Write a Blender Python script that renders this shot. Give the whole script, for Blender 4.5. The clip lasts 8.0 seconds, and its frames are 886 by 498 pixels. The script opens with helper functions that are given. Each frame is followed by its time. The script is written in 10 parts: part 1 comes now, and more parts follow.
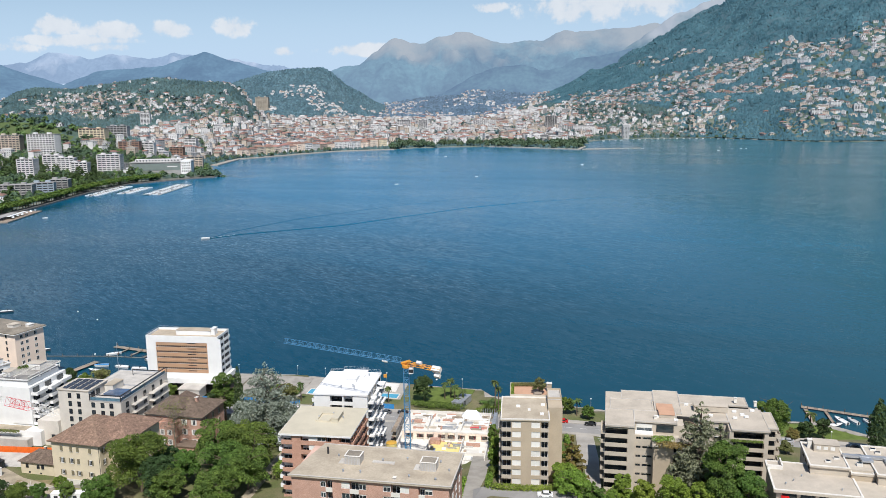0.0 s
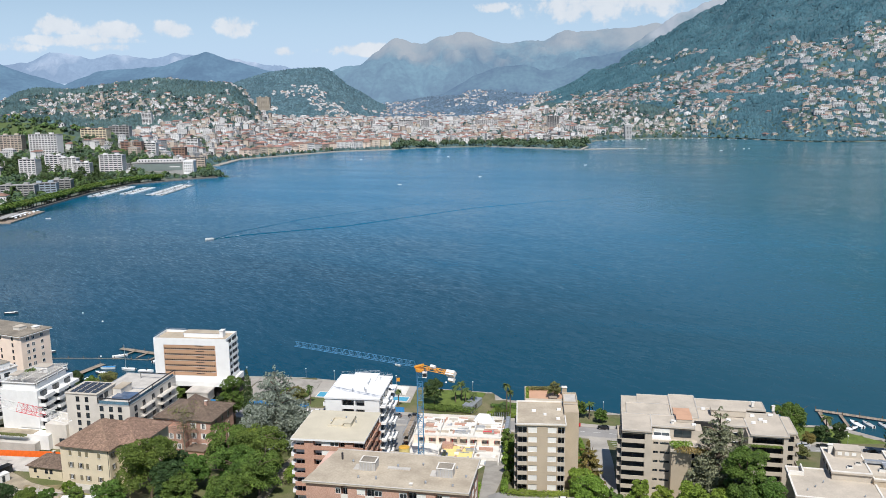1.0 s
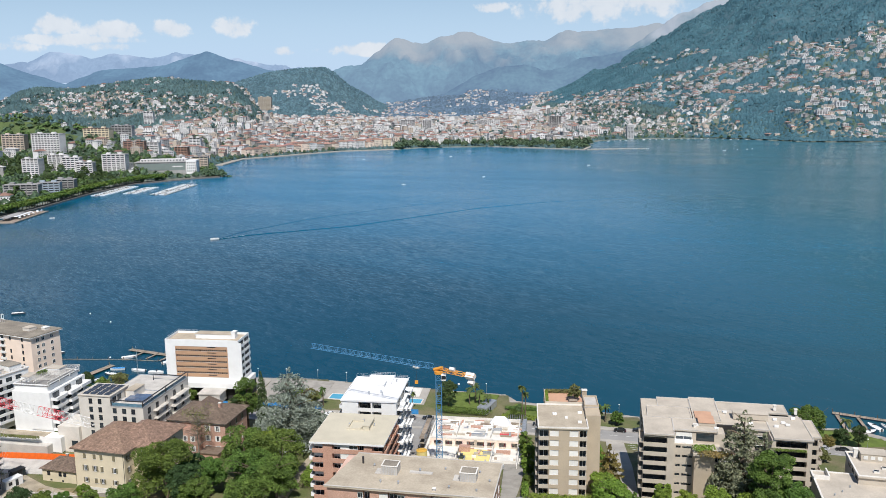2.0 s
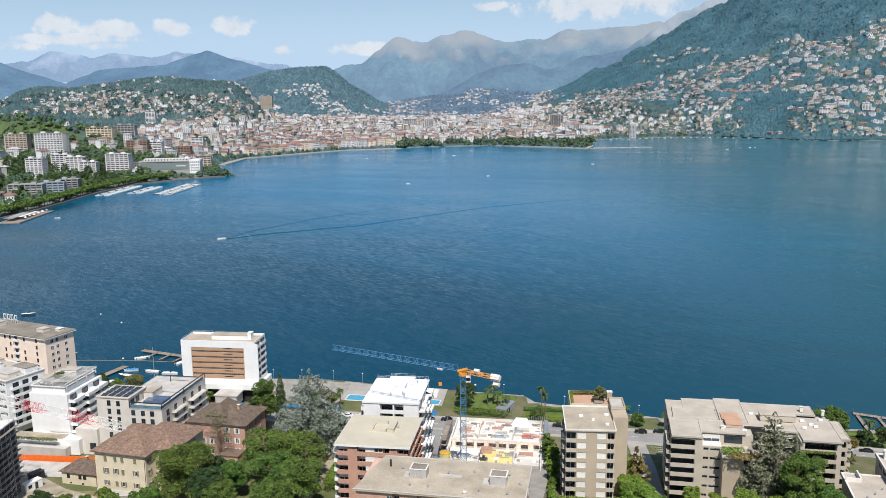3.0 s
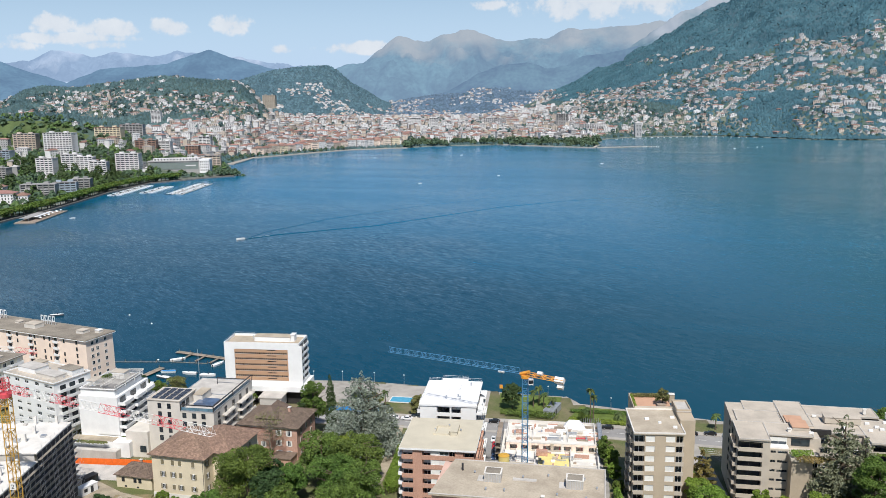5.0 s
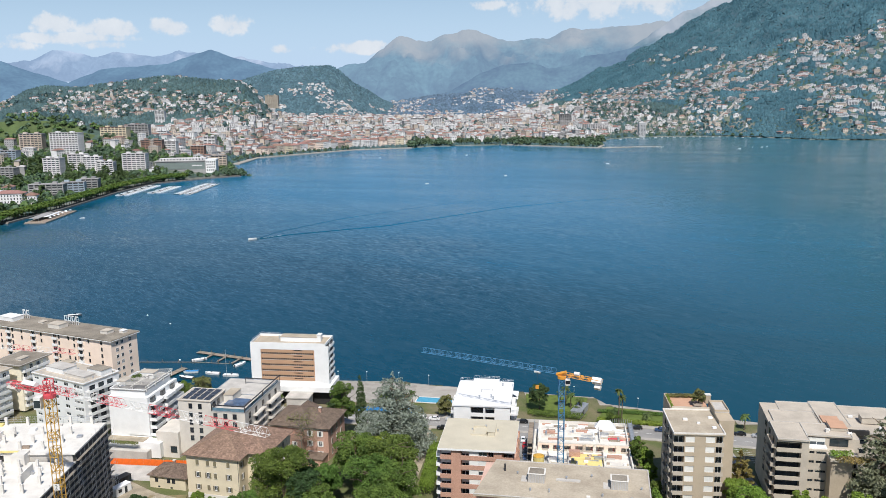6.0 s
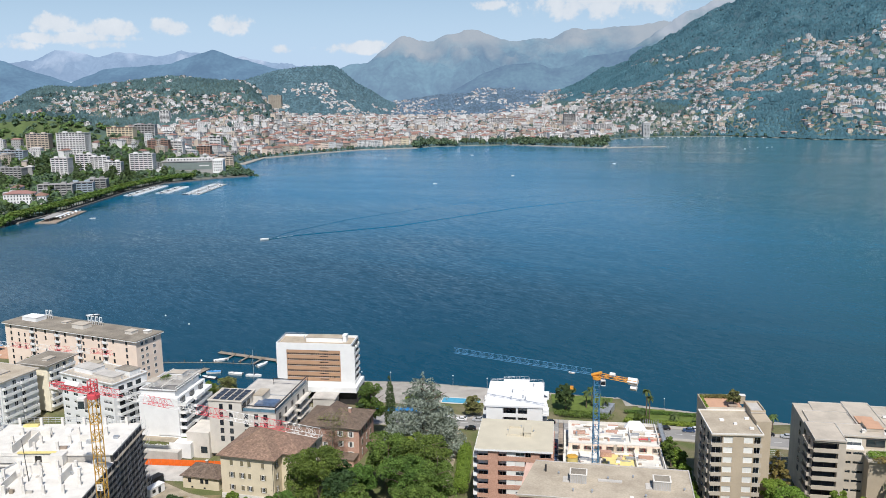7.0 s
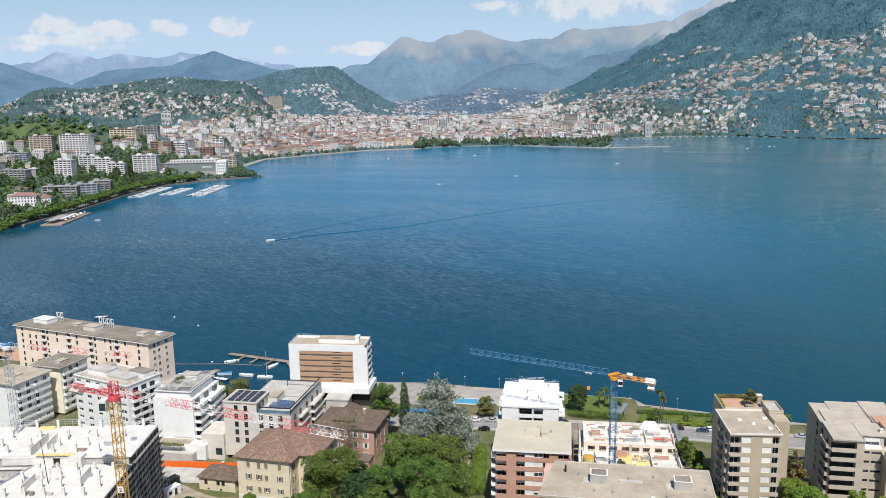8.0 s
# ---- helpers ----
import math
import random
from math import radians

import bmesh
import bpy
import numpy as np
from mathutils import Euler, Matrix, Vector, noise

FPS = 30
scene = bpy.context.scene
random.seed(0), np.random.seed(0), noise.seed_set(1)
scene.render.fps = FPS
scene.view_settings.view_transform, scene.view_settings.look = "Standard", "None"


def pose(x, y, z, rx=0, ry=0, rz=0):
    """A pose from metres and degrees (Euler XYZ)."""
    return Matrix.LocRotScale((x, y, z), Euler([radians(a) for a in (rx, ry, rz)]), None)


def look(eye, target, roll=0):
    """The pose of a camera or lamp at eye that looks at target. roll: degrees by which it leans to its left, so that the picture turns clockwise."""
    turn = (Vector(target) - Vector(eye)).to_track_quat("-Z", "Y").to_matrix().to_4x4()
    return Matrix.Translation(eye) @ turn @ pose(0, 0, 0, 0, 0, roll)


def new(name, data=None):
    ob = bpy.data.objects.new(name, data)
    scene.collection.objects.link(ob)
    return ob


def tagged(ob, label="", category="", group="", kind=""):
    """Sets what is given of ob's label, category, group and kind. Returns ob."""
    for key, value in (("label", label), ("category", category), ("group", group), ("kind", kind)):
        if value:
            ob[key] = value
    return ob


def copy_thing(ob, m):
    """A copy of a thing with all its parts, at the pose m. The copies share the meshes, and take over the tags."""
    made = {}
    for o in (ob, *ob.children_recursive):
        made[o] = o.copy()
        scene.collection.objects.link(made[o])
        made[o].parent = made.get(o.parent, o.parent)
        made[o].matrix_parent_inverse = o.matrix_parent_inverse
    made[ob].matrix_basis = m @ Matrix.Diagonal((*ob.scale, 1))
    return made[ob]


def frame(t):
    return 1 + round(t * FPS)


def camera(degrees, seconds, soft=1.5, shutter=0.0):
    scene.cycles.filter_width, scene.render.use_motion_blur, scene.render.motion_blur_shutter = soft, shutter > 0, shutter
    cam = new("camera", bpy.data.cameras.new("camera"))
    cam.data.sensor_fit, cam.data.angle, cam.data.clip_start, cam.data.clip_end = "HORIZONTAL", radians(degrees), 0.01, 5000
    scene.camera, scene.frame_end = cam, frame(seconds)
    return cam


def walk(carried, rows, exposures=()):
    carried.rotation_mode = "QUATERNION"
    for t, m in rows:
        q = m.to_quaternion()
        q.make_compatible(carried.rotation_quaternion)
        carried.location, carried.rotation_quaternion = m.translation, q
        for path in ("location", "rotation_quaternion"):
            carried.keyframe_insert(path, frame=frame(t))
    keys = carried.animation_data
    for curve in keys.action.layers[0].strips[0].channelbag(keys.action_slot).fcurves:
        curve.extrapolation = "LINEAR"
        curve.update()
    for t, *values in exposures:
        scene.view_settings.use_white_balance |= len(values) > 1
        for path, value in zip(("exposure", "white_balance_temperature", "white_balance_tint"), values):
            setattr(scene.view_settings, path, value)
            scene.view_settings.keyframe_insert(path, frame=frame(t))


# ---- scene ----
cam = camera(56.1, 8.0, soft=0.6)
PATH = [
    (0, (9.17, -3.63, 129.95), (2.97, 192.77, 92.85), -0.7),
    (0.5, (7.29, -2.08, 130.09), (0.99, 194.32, 92.99), -0.7),
    (1, (4.89, -0.38, 130.09), (-1.41, 196.02, 92.99), -0.7),
    (2.5, (-4.73, 3.12, 130.14), (-10.93, 199.52, 92.94), -0.6),
    (3, (-8.71, 4.07, 130.32), (-14.81, 200.47, 92.92), -0.7),
    (3.5, (-13.19, 4.66, 130.37), (-19.19, 201.06, 92.97), -0.7),
    (4, (-17.97, 5.34, 130.31), (-23.87, 201.74, 92.91), -0.6),
    (4.5, (-22.85, 5.37, 130.71), (-28.65, 201.77, 93.11), -0.7),
    (6, (-39.05, 5.25, 131.23), (-44.65, 201.55, 93.63), -0.7),
    (6.5, (-44.92, 5.02, 131.47), (-50.52, 201.42, 93.77), -0.7),
    (7, (-49.55, 4.71, 131.64), (-55.25, 201.01, 94.04), -0.7),
    (7.5, (-52.59, 4.47, 131.78), (-58.49, 200.77, 94.18), -0.8),
    (8, (-54.43, 4.51, 131.86), (-60.23, 200.91, 94.36), -0.9),
]
walk(cam, [(t, look(eye, target, roll)) for t, eye, target, roll in PATH], exposures=[(0, 0.27, 6250, 10), (8, 0.25, 6250, 10)])

# ---- light ----
SUN_AZ, SUN_EL = 8.0, 55.0      # degrees right of straight behind the camera, and above the horizon
sun_dir = Vector((math.sin(radians(SUN_AZ)) * math.cos(radians(SUN_EL)),
                  -math.cos(radians(SUN_AZ)) * math.cos(radians(SUN_EL)), math.sin(radians(SUN_EL))))
sun = new("sun", bpy.data.lights.new("sun", "SUN"))
sun.data.energy, sun.data.angle, sun.data.color = 4.35, radians(0.5), (1.0, 0.94, 0.85)
sun.matrix_world = look(sun_dir * 400, (0, 0, 0))

world = bpy.data.worlds.new("sky")
scene.world = world
world.use_nodes = True
wn, wl = world.node_tree.nodes, world.node_tree.links
wn.clear()


def wnode(kind):
    return wn.new(kind)


def wmath(op, a, b=None, c=None):
    node = wn.new("ShaderNodeMath")
    node.operation = op
    for slot, value in zip(node.inputs, (a, b, c)):
        if value is None:
            continue
        if isinstance(value, (int, float)):
            slot.default_value = value
        else:
            wl.new(value, slot)
    return node.outputs[0]


sky = wnode("ShaderNodeTexSky")
sky.sky_type, sky.sun_disc, sky.altitude, sky.air_density, sky.dust_density, sky.ozone_density = "NISHITA", False, 400.0, 1.0, 0.3, 1.5
sky.sun_elevation, sky.sun_rotation = radians(SUN_EL), radians(180 - SUN_AZ)
coord = wnode("ShaderNodeTexCoord")
split = wnode("ShaderNodeSeparateXYZ")
wl.new(coord.outputs["Generated"], split.inputs[0])
wx, wy, wz = split.outputs
# cumulus: soft heaps (bearing, height, half width, half height in degrees), frayed by noise
CLOUDS = ((-26.0, 4.25, 1.5, 0.75), (-22.6, 3.9, 2.2, 0.7), (-19.4, 4.1, 1.5, 0.65), (-15.3, 4.3, 1.35, 0.7), (-24.5, 3.4, 4.5, 0.4), (-29.3, 2.9, 2.4, 0.45), (-23.0, 3.0, 2.0, 0.35),
          (-12.1, 2.75, 0.9, 0.35), (-7.2, 2.85, 3.0, 0.5), (1.6, 5.5, 1.2, 0.4), (7.6, 5.3, 4.6, 1.3), (5.4, 6.3, 2.4, 0.8), (12.0, 5.6, 3.0, 1.2),
          (-2.0, 8.6, 5.0, 0.7), (24.0, 9.5, 6.0, 1.5), (-30.0, 12.0, 6.0, 1.8))
bearing = wmath("MULTIPLY", wmath("ARCTAN2", wx, wy), 180 / math.pi)
height = wmath("MULTIPLY", wmath("ARCSINE", wz), 180 / math.pi)
fray = wnode("ShaderNodeTexNoise")
fray.inputs["Scale"].default_value, fray.inputs["Detail"].default_value, fray.inputs["Roughness"].default_value = 34.0, 8.0, 0.62
wl.new(coord.outputs["Generated"], fray.inputs["Vector"])
heap = None
for az, el, half_w, half_h in CLOUDS:
    u = wmath("DIVIDE", wmath("SUBTRACT", bearing, az), half_w)
    v = wmath("DIVIDE", wmath("SUBTRACT", height, el), half_h)
    one = wmath("SUBTRACT", 1.0, wmath("ADD", wmath("MULTIPLY", u, u), wmath("MULTIPLY", v, v)))
    heap = one if heap is None else wmath("MAXIMUM", heap, one)
cover = wmath("ADD", wmath("MULTIPLY", heap, 0.8), wmath("MULTIPLY", wmath("SUBTRACT", fray.outputs["Fac"], 0.52), 3.4))
veil = wnode("ShaderNodeMapRange")
veil.interpolation_type = "SMOOTHSTEP"
veil.inputs["From Min"].default_value, veil.inputs["From Max"].default_value = 0.02, 0.62
wl.new(cover, veil.inputs["Value"])
above = wnode("ShaderNodeMapRange")
above.inputs["From Min"].default_value, above.inputs["From Max"].default_value = 0.0, 0.02
wl.new(wz, above.inputs["Value"])
mask = wmath("MULTIPLY", wmath("MULTIPLY", veil.outputs[0], 0.78), above.outputs[0])
shade = wnode("ShaderNodeMixRGB")
shade.inputs[1].default_value, shade.inputs[2].default_value = (6.8, 7.3, 8.0, 1), (10.8, 10.6, 10.3, 1)
wl.new(fray.outputs["Fac"], shade.inputs[0])
both = wnode("ShaderNodeMixRGB")
wl.new(mask, both.inputs[0])
# pale blue summer haze low over the horizon, all round
low = wnode("ShaderNodeMapRange")
low.interpolation_type = "SMOOTHSTEP"
low.inputs["From Min"].default_value, low.inputs["From Max"].default_value = 0.0, 0.19
low.inputs["To Min"].default_value, low.inputs["To Max"].default_value = 0.85, 0.0
wl.new(wz, low.inputs["Value"])
haze = wnode("ShaderNodeMixRGB")
haze.inputs[2].default_value = (5.6, 7.5, 10.2, 1)
wl.new(low.outputs[0], haze.inputs[0])
wl.new(sky.outputs[0], haze.inputs[1])
wl.new(haze.outputs[0], both.inputs[1])
wl.new(shade.outputs[0], both.inputs[2])
back = wnode("ShaderNodeBackground")
back.inputs["Strength"].default_value = 0.074
wl.new(both.outputs[0], back.inputs["Color"])
wl.new(back.outputs[0], wnode("ShaderNodeOutputWorld").inputs[0])

# ---- materials ----
def material(name, color, rough=0.8, metal=0.0, spread=0.25, scale=1.0, bump=0.0, fine=12.0, hue=None, per_piece=0.0, spec=0.4, streak=None):
    """A surface with variation at two scales: broad stains (scale per metre) and fine grain; hue is the colour of the stains."""
    m = bpy.data.materials.new(name)
    m.use_nodes = True
    n, l = m.node_tree.nodes, m.node_tree.links
    b = n["Principled BSDF"]
    b.inputs["Roughness"].default_value, b.inputs["Metallic"].default_value = rough, metal
    b.inputs["Specular IOR Level"].default_value = spec
    tc = n.new("ShaderNodeTexCoord")
    at = tc.outputs["Object"]
    if streak:
        mp = n.new("ShaderNodeMapping")
        mp.inputs["Scale"].default_value = streak
        l.new(at, mp.inputs[0])
        at = mp.outputs[0]
    broad, grain = n.new("ShaderNodeTexNoise"), n.new("ShaderNodeTexNoise")
    for tex, s, det in ((broad, scale, 5.0), (grain, scale * fine, 3.0)):
        tex.inputs["Scale"].default_value, tex.inputs["Detail"].default_value = s, det
        l.new(at, tex.inputs["Vector"])
    dark = hue or tuple(c * (1 - spread) for c in color)
    ramp = n.new("ShaderNodeValToRGB")
    ramp.color_ramp.elements[0].position, ramp.color_ramp.elements[1].position = 0.33, 0.62
    ramp.color_ramp.elements[0].color, ramp.color_ramp.elements[1].color = (*dark, 1), (*color, 1)
    l.new(broad.outputs["Fac"], ramp.inputs[0])
    hsv = n.new("ShaderNodeHueSaturation")
    mr = n.new("ShaderNodeMapRange")
    mr.inputs["From Min"].default_value, mr.inputs["From Max"].default_value = 0.3, 0.7
    mr.inputs["To Min"].default_value, mr.inputs["To Max"].default_value = 1 - spread * 0.45, 1 + spread * 0.3
    l.new(grain.outputs["Fac"], mr.inputs["Value"])
    l.new(ramp.outputs[0], hsv.inputs["Color"])
    value = mr.outputs[0]
    if per_piece:
        rnd, geo, add = n.new("ShaderNodeObjectInfo"), n.new("ShaderNodeNewGeometry"), n.new("ShaderNodeMath")
        add.operation = "ADD"
        l.new(rnd.outputs["Random"], add.inputs[0])
        l.new(geo.outputs["Random Per Island"], add.inputs[1])
        frac = n.new("ShaderNodeMath")
        frac.operation = "FRACT"
        l.new(add.outputs[0], frac.inputs[0])
        pr = n.new("ShaderNodeMapRange")
        pr.inputs["To Min"].default_value, pr.inputs["To Max"].default_value = 1 - per_piece, 1 + per_piece
        l.new(frac.outputs[0], pr.inputs["Value"])
        mul = n.new("ShaderNodeMath")
        mul.operation = "MULTIPLY"
        l.new(value, mul.inputs[0])
        l.new(pr.outputs[0], mul.inputs[1])
        value = mul.outputs[0]
        hr = n.new("ShaderNodeMapRange")
        hr.inputs["To Min"].default_value, hr.inputs["To Max"].default_value = 0.5 - per_piece * 0.06, 0.5 + per_piece * 0.06
        l.new(rnd.outputs["Random"], hr.inputs["Value"])
        l.new(hr.outputs[0], hsv.inputs["Hue"])
    l.new(value, hsv.inputs["Value"])
    l.new(hsv.outputs[0], b.inputs["Base Color"])
    if bump:
        bp = n.new("ShaderNodeBump")
        bp.inputs["Strength"].default_value, bp.inputs["Distance"].default_value = 0.6, bump
        l.new(grain.outputs["Fac"], bp.inputs["Height"])
        l.new(bp.outputs[0], b.inputs["Normal"])
    return m


def glassy(name, color=(0.03, 0.04, 0.05), rough=0.08):
    m = material(name, color, rough, spread=0.4, scale=0.6, spec=0.6, per_piece=0.5)
    return m


M = {}


def mats():
    a = M
    a["water"] = water_material()
    a["asphalt"] = material("asphalt", (0.30, 0.29, 0.28), 0.9, spread=0.22, scale=0.12, fine=40)
    a["pavement"] = material("pavement", (0.42, 0.39, 0.35), 0.9, spread=0.2, scale=0.2, fine=20)
    a["paving_grey"] = material("grey_paving", (0.37, 0.345, 0.31), 0.9, spread=0.25, scale=0.3, fine=20)
    a["paint_line"] = material("road_paint", (0.75, 0.75, 0.72), 0.7, spread=0.25, scale=0.8)
    a["garden"] = material("garden_ground", (0.11, 0.13, 0.045), 0.95, spread=0.5, scale=0.12, fine=20, hue=(0.20, 0.17, 0.10), bump=0.1)
    a["lawn"] = material("lawn", (0.13, 0.18, 0.035), 0.95, spread=0.35, scale=0.3, fine=18, bump=0.08)
    a["earth"] = material("bare_earth", (0.42, 0.36, 0.27), 0.95, spread=0.35, scale=0.25, fine=14, bump=0.1)
    a["town_ground"] = material("town_ground", (0.20, 0.21, 0.19), 0.95, spread=0.4, scale=0.02, fine=12, hue=(0.09, 0.12, 0.08))
    # floor of the far woods, blued in its colour for distance haze
    a["hazed_forest_floor"] = material("hazed_forest_floor", (0.064, 0.124, 0.150), 0.95, spread=0.4, scale=0.012, fine=9, hue=(0.045, 0.092, 0.118))
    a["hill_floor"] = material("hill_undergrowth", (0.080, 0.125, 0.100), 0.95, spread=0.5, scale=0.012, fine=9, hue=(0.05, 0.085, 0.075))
    a["meadow"] = material("meadow", (0.095, 0.135, 0.048), 0.95, spread=0.4, scale=0.03, fine=15)
    a["white"] = material("white_render", (0.80, 0.80, 0.79), 0.75, spread=0.07, scale=0.35, fine=10)
    a["white_panel"] = material("white_panel", (0.78, 0.79, 0.80), 0.6, spread=0.08, scale=0.5, fine=10)
    a["offwhite"] = material("off_white_render", (0.66, 0.62, 0.56), 0.8, spread=0.12, scale=0.3, fine=12)
    a["pale_yellow"] = material("pale_yellow_render", (0.86, 0.79, 0.63), 0.85, spread=0.10, scale=0.25, fine=14)
    a["cream"] = material("cream_render", (0.70, 0.61, 0.45), 0.85, spread=0.12, scale=0.25, fine=14)
    a["pink"] = material("pale_pink_render", (0.88, 0.72, 0.60), 0.85, spread=0.10, scale=0.2, fine=14)
    a["tan"] = material("tan_render", (0.47, 0.39, 0.29), 0.85, spread=0.12, scale=0.2, fine=16)
    a["tan_light"] = material("pale_tan_concrete", (0.52, 0.46, 0.38), 0.85, spread=0.15, scale=0.3, fine=14)
    a["brick"] = brick_material("red_brick", (0.50, 0.285, 0.205), (0.42, 0.23, 0.165))
    a["pink_brick"] = brick_material("pink_brick", (0.52, 0.315, 0.24), (0.44, 0.255, 0.19))
    a["brown_panel"] = material("brown_panel", (0.50, 0.31, 0.19), 0.7, spread=0.14, scale=0.5, fine=16, streak=(0.4, 1, 3))
    a["concrete"] = material("concrete", (0.55, 0.52, 0.48), 0.9, spread=0.22, scale=0.25, fine=16)
    a["concrete_white"] = material("pale_concrete", (0.74, 0.71, 0.66), 0.85, spread=0.16, scale=0.3, fine=16)
    a["roof_grey"] = material("grey_roof_sheet", (0.48, 0.415, 0.325), 0.9, spread=0.28, scale=0.16, fine=14, hue=(0.36, 0.305, 0.235))
    a["roof_beige"] = material("beige_roof_gravel", (0.46, 0.39, 0.30), 0.95, spread=0.2, scale=0.3, fine=20)
    a["roof_cream"] = material("cream_roof_sheet", (0.56, 0.51, 0.40), 0.85, spread=0.10, scale=0.2, fine=14)
    a["roof_pale"] = material("pale_roof_sheet", (0.52, 0.46, 0.385), 0.9, spread=0.2, scale=0.2, fine=14)
    a["roof_white"] = material("white_roof_sheet", (0.80, 0.80, 0.80), 0.7, spread=0.08, scale=0.3, fine=10)
    a["roof_dark"] = material("dark_flat_roof", (0.30, 0.265, 0.215), 0.9, spread=0.4, scale=0.14, fine=14, hue=(0.19, 0.165, 0.135))
    a["tile"] = tile_material("clay_tile", (0.30, 0.20, 0.145), (0.21, 0.14, 0.105))
    a["tile_brown"] = tile_material("brown_tile", (0.20, 0.145, 0.115), (0.14, 0.10, 0.08))
    a["glass"] = glassy("window_glass")
    a["glass_blue"] = glassy("blue_glass", (0.10, 0.17, 0.24), 0.05)
    a["dark"] = material("dark_interior", (0.035, 0.033, 0.032), 0.9, spread=0.3)
    a["shutter_white"] = material("white_shutter", (0.74, 0.73, 0.69), 0.6, spread=0.06, scale=1, per_piece=0.08)
    a["shutter_olive"] = material("olive_shutter", (0.22, 0.19, 0.12), 0.7, spread=0.15, per_piece=0.15)
    a["frame_dark"] = material("dark_metal_frame", (0.05, 0.05, 0.055), 0.5, metal=0.3)
    a["frame_white"] = material("white_frame", (0.75, 0.75, 0.74), 0.5, spread=0.06)
    a["steel"] = material("galvanised_steel", (0.55, 0.57, 0.60), 0.45, metal=0.6, spread=0.2, scale=1.0)
    a["crane_blue"] = material("blue_crane_paint", (0.10, 0.27, 0.47), 0.45, spread=0.2, scale=1.0)
    a["crane_yellow"] = material("yellow_crane_paint", (0.62, 0.36, 0.06), 0.5, spread=0.2, scale=0.8)
    a["crane_orange"] = material("orange_crane_paint", (0.72, 0.32, 0.05), 0.5, spread=0.15, scale=0.8)
    a["crane_red"] = material("red_crane_paint", (0.66, 0.10, 0.12), 0.5, spread=0.15, scale=0.8)
    a["crane_white"] = material("white_crane_paint", (0.78, 0.76, 0.74), 0.5, spread=0.12, scale=0.8)
    a["orange"] = material("orange_fence_sheet", (0.85, 0.16, 0.02), 0.7, spread=0.15, scale=0.8)
    a["yellow"] = material("yellow_formwork", (0.78, 0.65, 0.26), 0.7, spread=0.15, scale=0.5)
    a["blue_cover"] = material("blue_cover_sheet", (0.05, 0.26, 0.58), 0.55, spread=0.2, scale=0.8)
    a["pool"] = material("pool_water", (0.10, 0.38, 0.55), 0.08, spread=0.15, scale=0.5)
    a["red"] = material("red_lacquer", (0.55, 0.02, 0.02), 0.3, spread=0.08)
    a["car"] = None
    a["wood"] = material("weathered_planks", (0.33, 0.27, 0.21), 0.85, spread=0.3, scale=0.6, fine=10, per_piece=0.2)
    a["stone"] = material("quay_stone", (0.38, 0.35, 0.31), 0.9, spread=0.25, scale=0.3, fine=12, bump=0.03)
    a["terracotta"] = material("terracotta_paving", (0.55, 0.33, 0.22), 0.85, spread=0.12, scale=0.4)
    a["solar"] = material("solar_panel", (0.055, 0.065, 0.085), 0.22, spread=0.3, scale=0.8, spec=0.7)
    a["netting"] = material("dark_scaffold_net", (0.030, 0.036, 0.050), 0.85, spread=0.3, scale=0.4)
    a["rubber"] = material("tyre_rubber", (0.03, 0.03, 0.03), 0.8)
    a["bark"] = material("bark", (0.16, 0.12, 0.085), 0.95, spread=0.35, scale=1.5, bump=0.05)


def brick_material(name, c1, c2):
    m = material(name, c1, 0.9, spread=0.16, scale=0.25, fine=20)
    n, l = m.node_tree.nodes, m.node_tree.links
    tc = n.new("ShaderNodeTexCoord")
    bw = n.new("ShaderNodeTexBrick")
    sep, com, add = n.new("ShaderNodeSeparateXYZ"), n.new("ShaderNodeCombineXYZ"), n.new("ShaderNodeMath")
    l.new(tc.outputs["Object"], sep.inputs[0])
    l.new(sep.outputs[0], add.inputs[0])
    l.new(sep.outputs[1], add.inputs[1])
    l.new(add.outputs[0], com.inputs[0])
    l.new(sep.outputs[2], com.inputs[1])
    l.new(com.outputs[0], bw.inputs["Vector"])
    bw.inputs["Color1"].default_value, bw.inputs["Color2"].default_value = (1, 1, 1, 1), (*(b / a for a, b in zip(c1, c2)), 1)
    bw.inputs["Mortar"].default_value = (1.25, 1.4, 1.5, 1)
    bw.inputs["Scale"].default_value, bw.inputs["Mortar Size"].default_value = 1.0, 0.008
    bw.inputs["Brick Width"].default_value, bw.inputs["Row Height"].default_value = 0.25, 0.075
    mul = n.new("ShaderNodeMixRGB")
    mul.blend_type = "MULTIPLY"
    mul.inputs[0].default_value = 1.0
    b = n["Principled BSDF"]
    src = b.inputs["Base Color"].links[0].from_socket
    l.new(src, mul.inputs[1])
    l.new(bw.outputs["Color"], mul.inputs[2])
    l.new(mul.outputs[0], b.inputs["Base Color"])
    return m


def tile_material(name, c1, c2):
    return material(name, c1, 0.9, spread=0.4, scale=0.9, fine=5, hue=c2, per_piece=0.22)


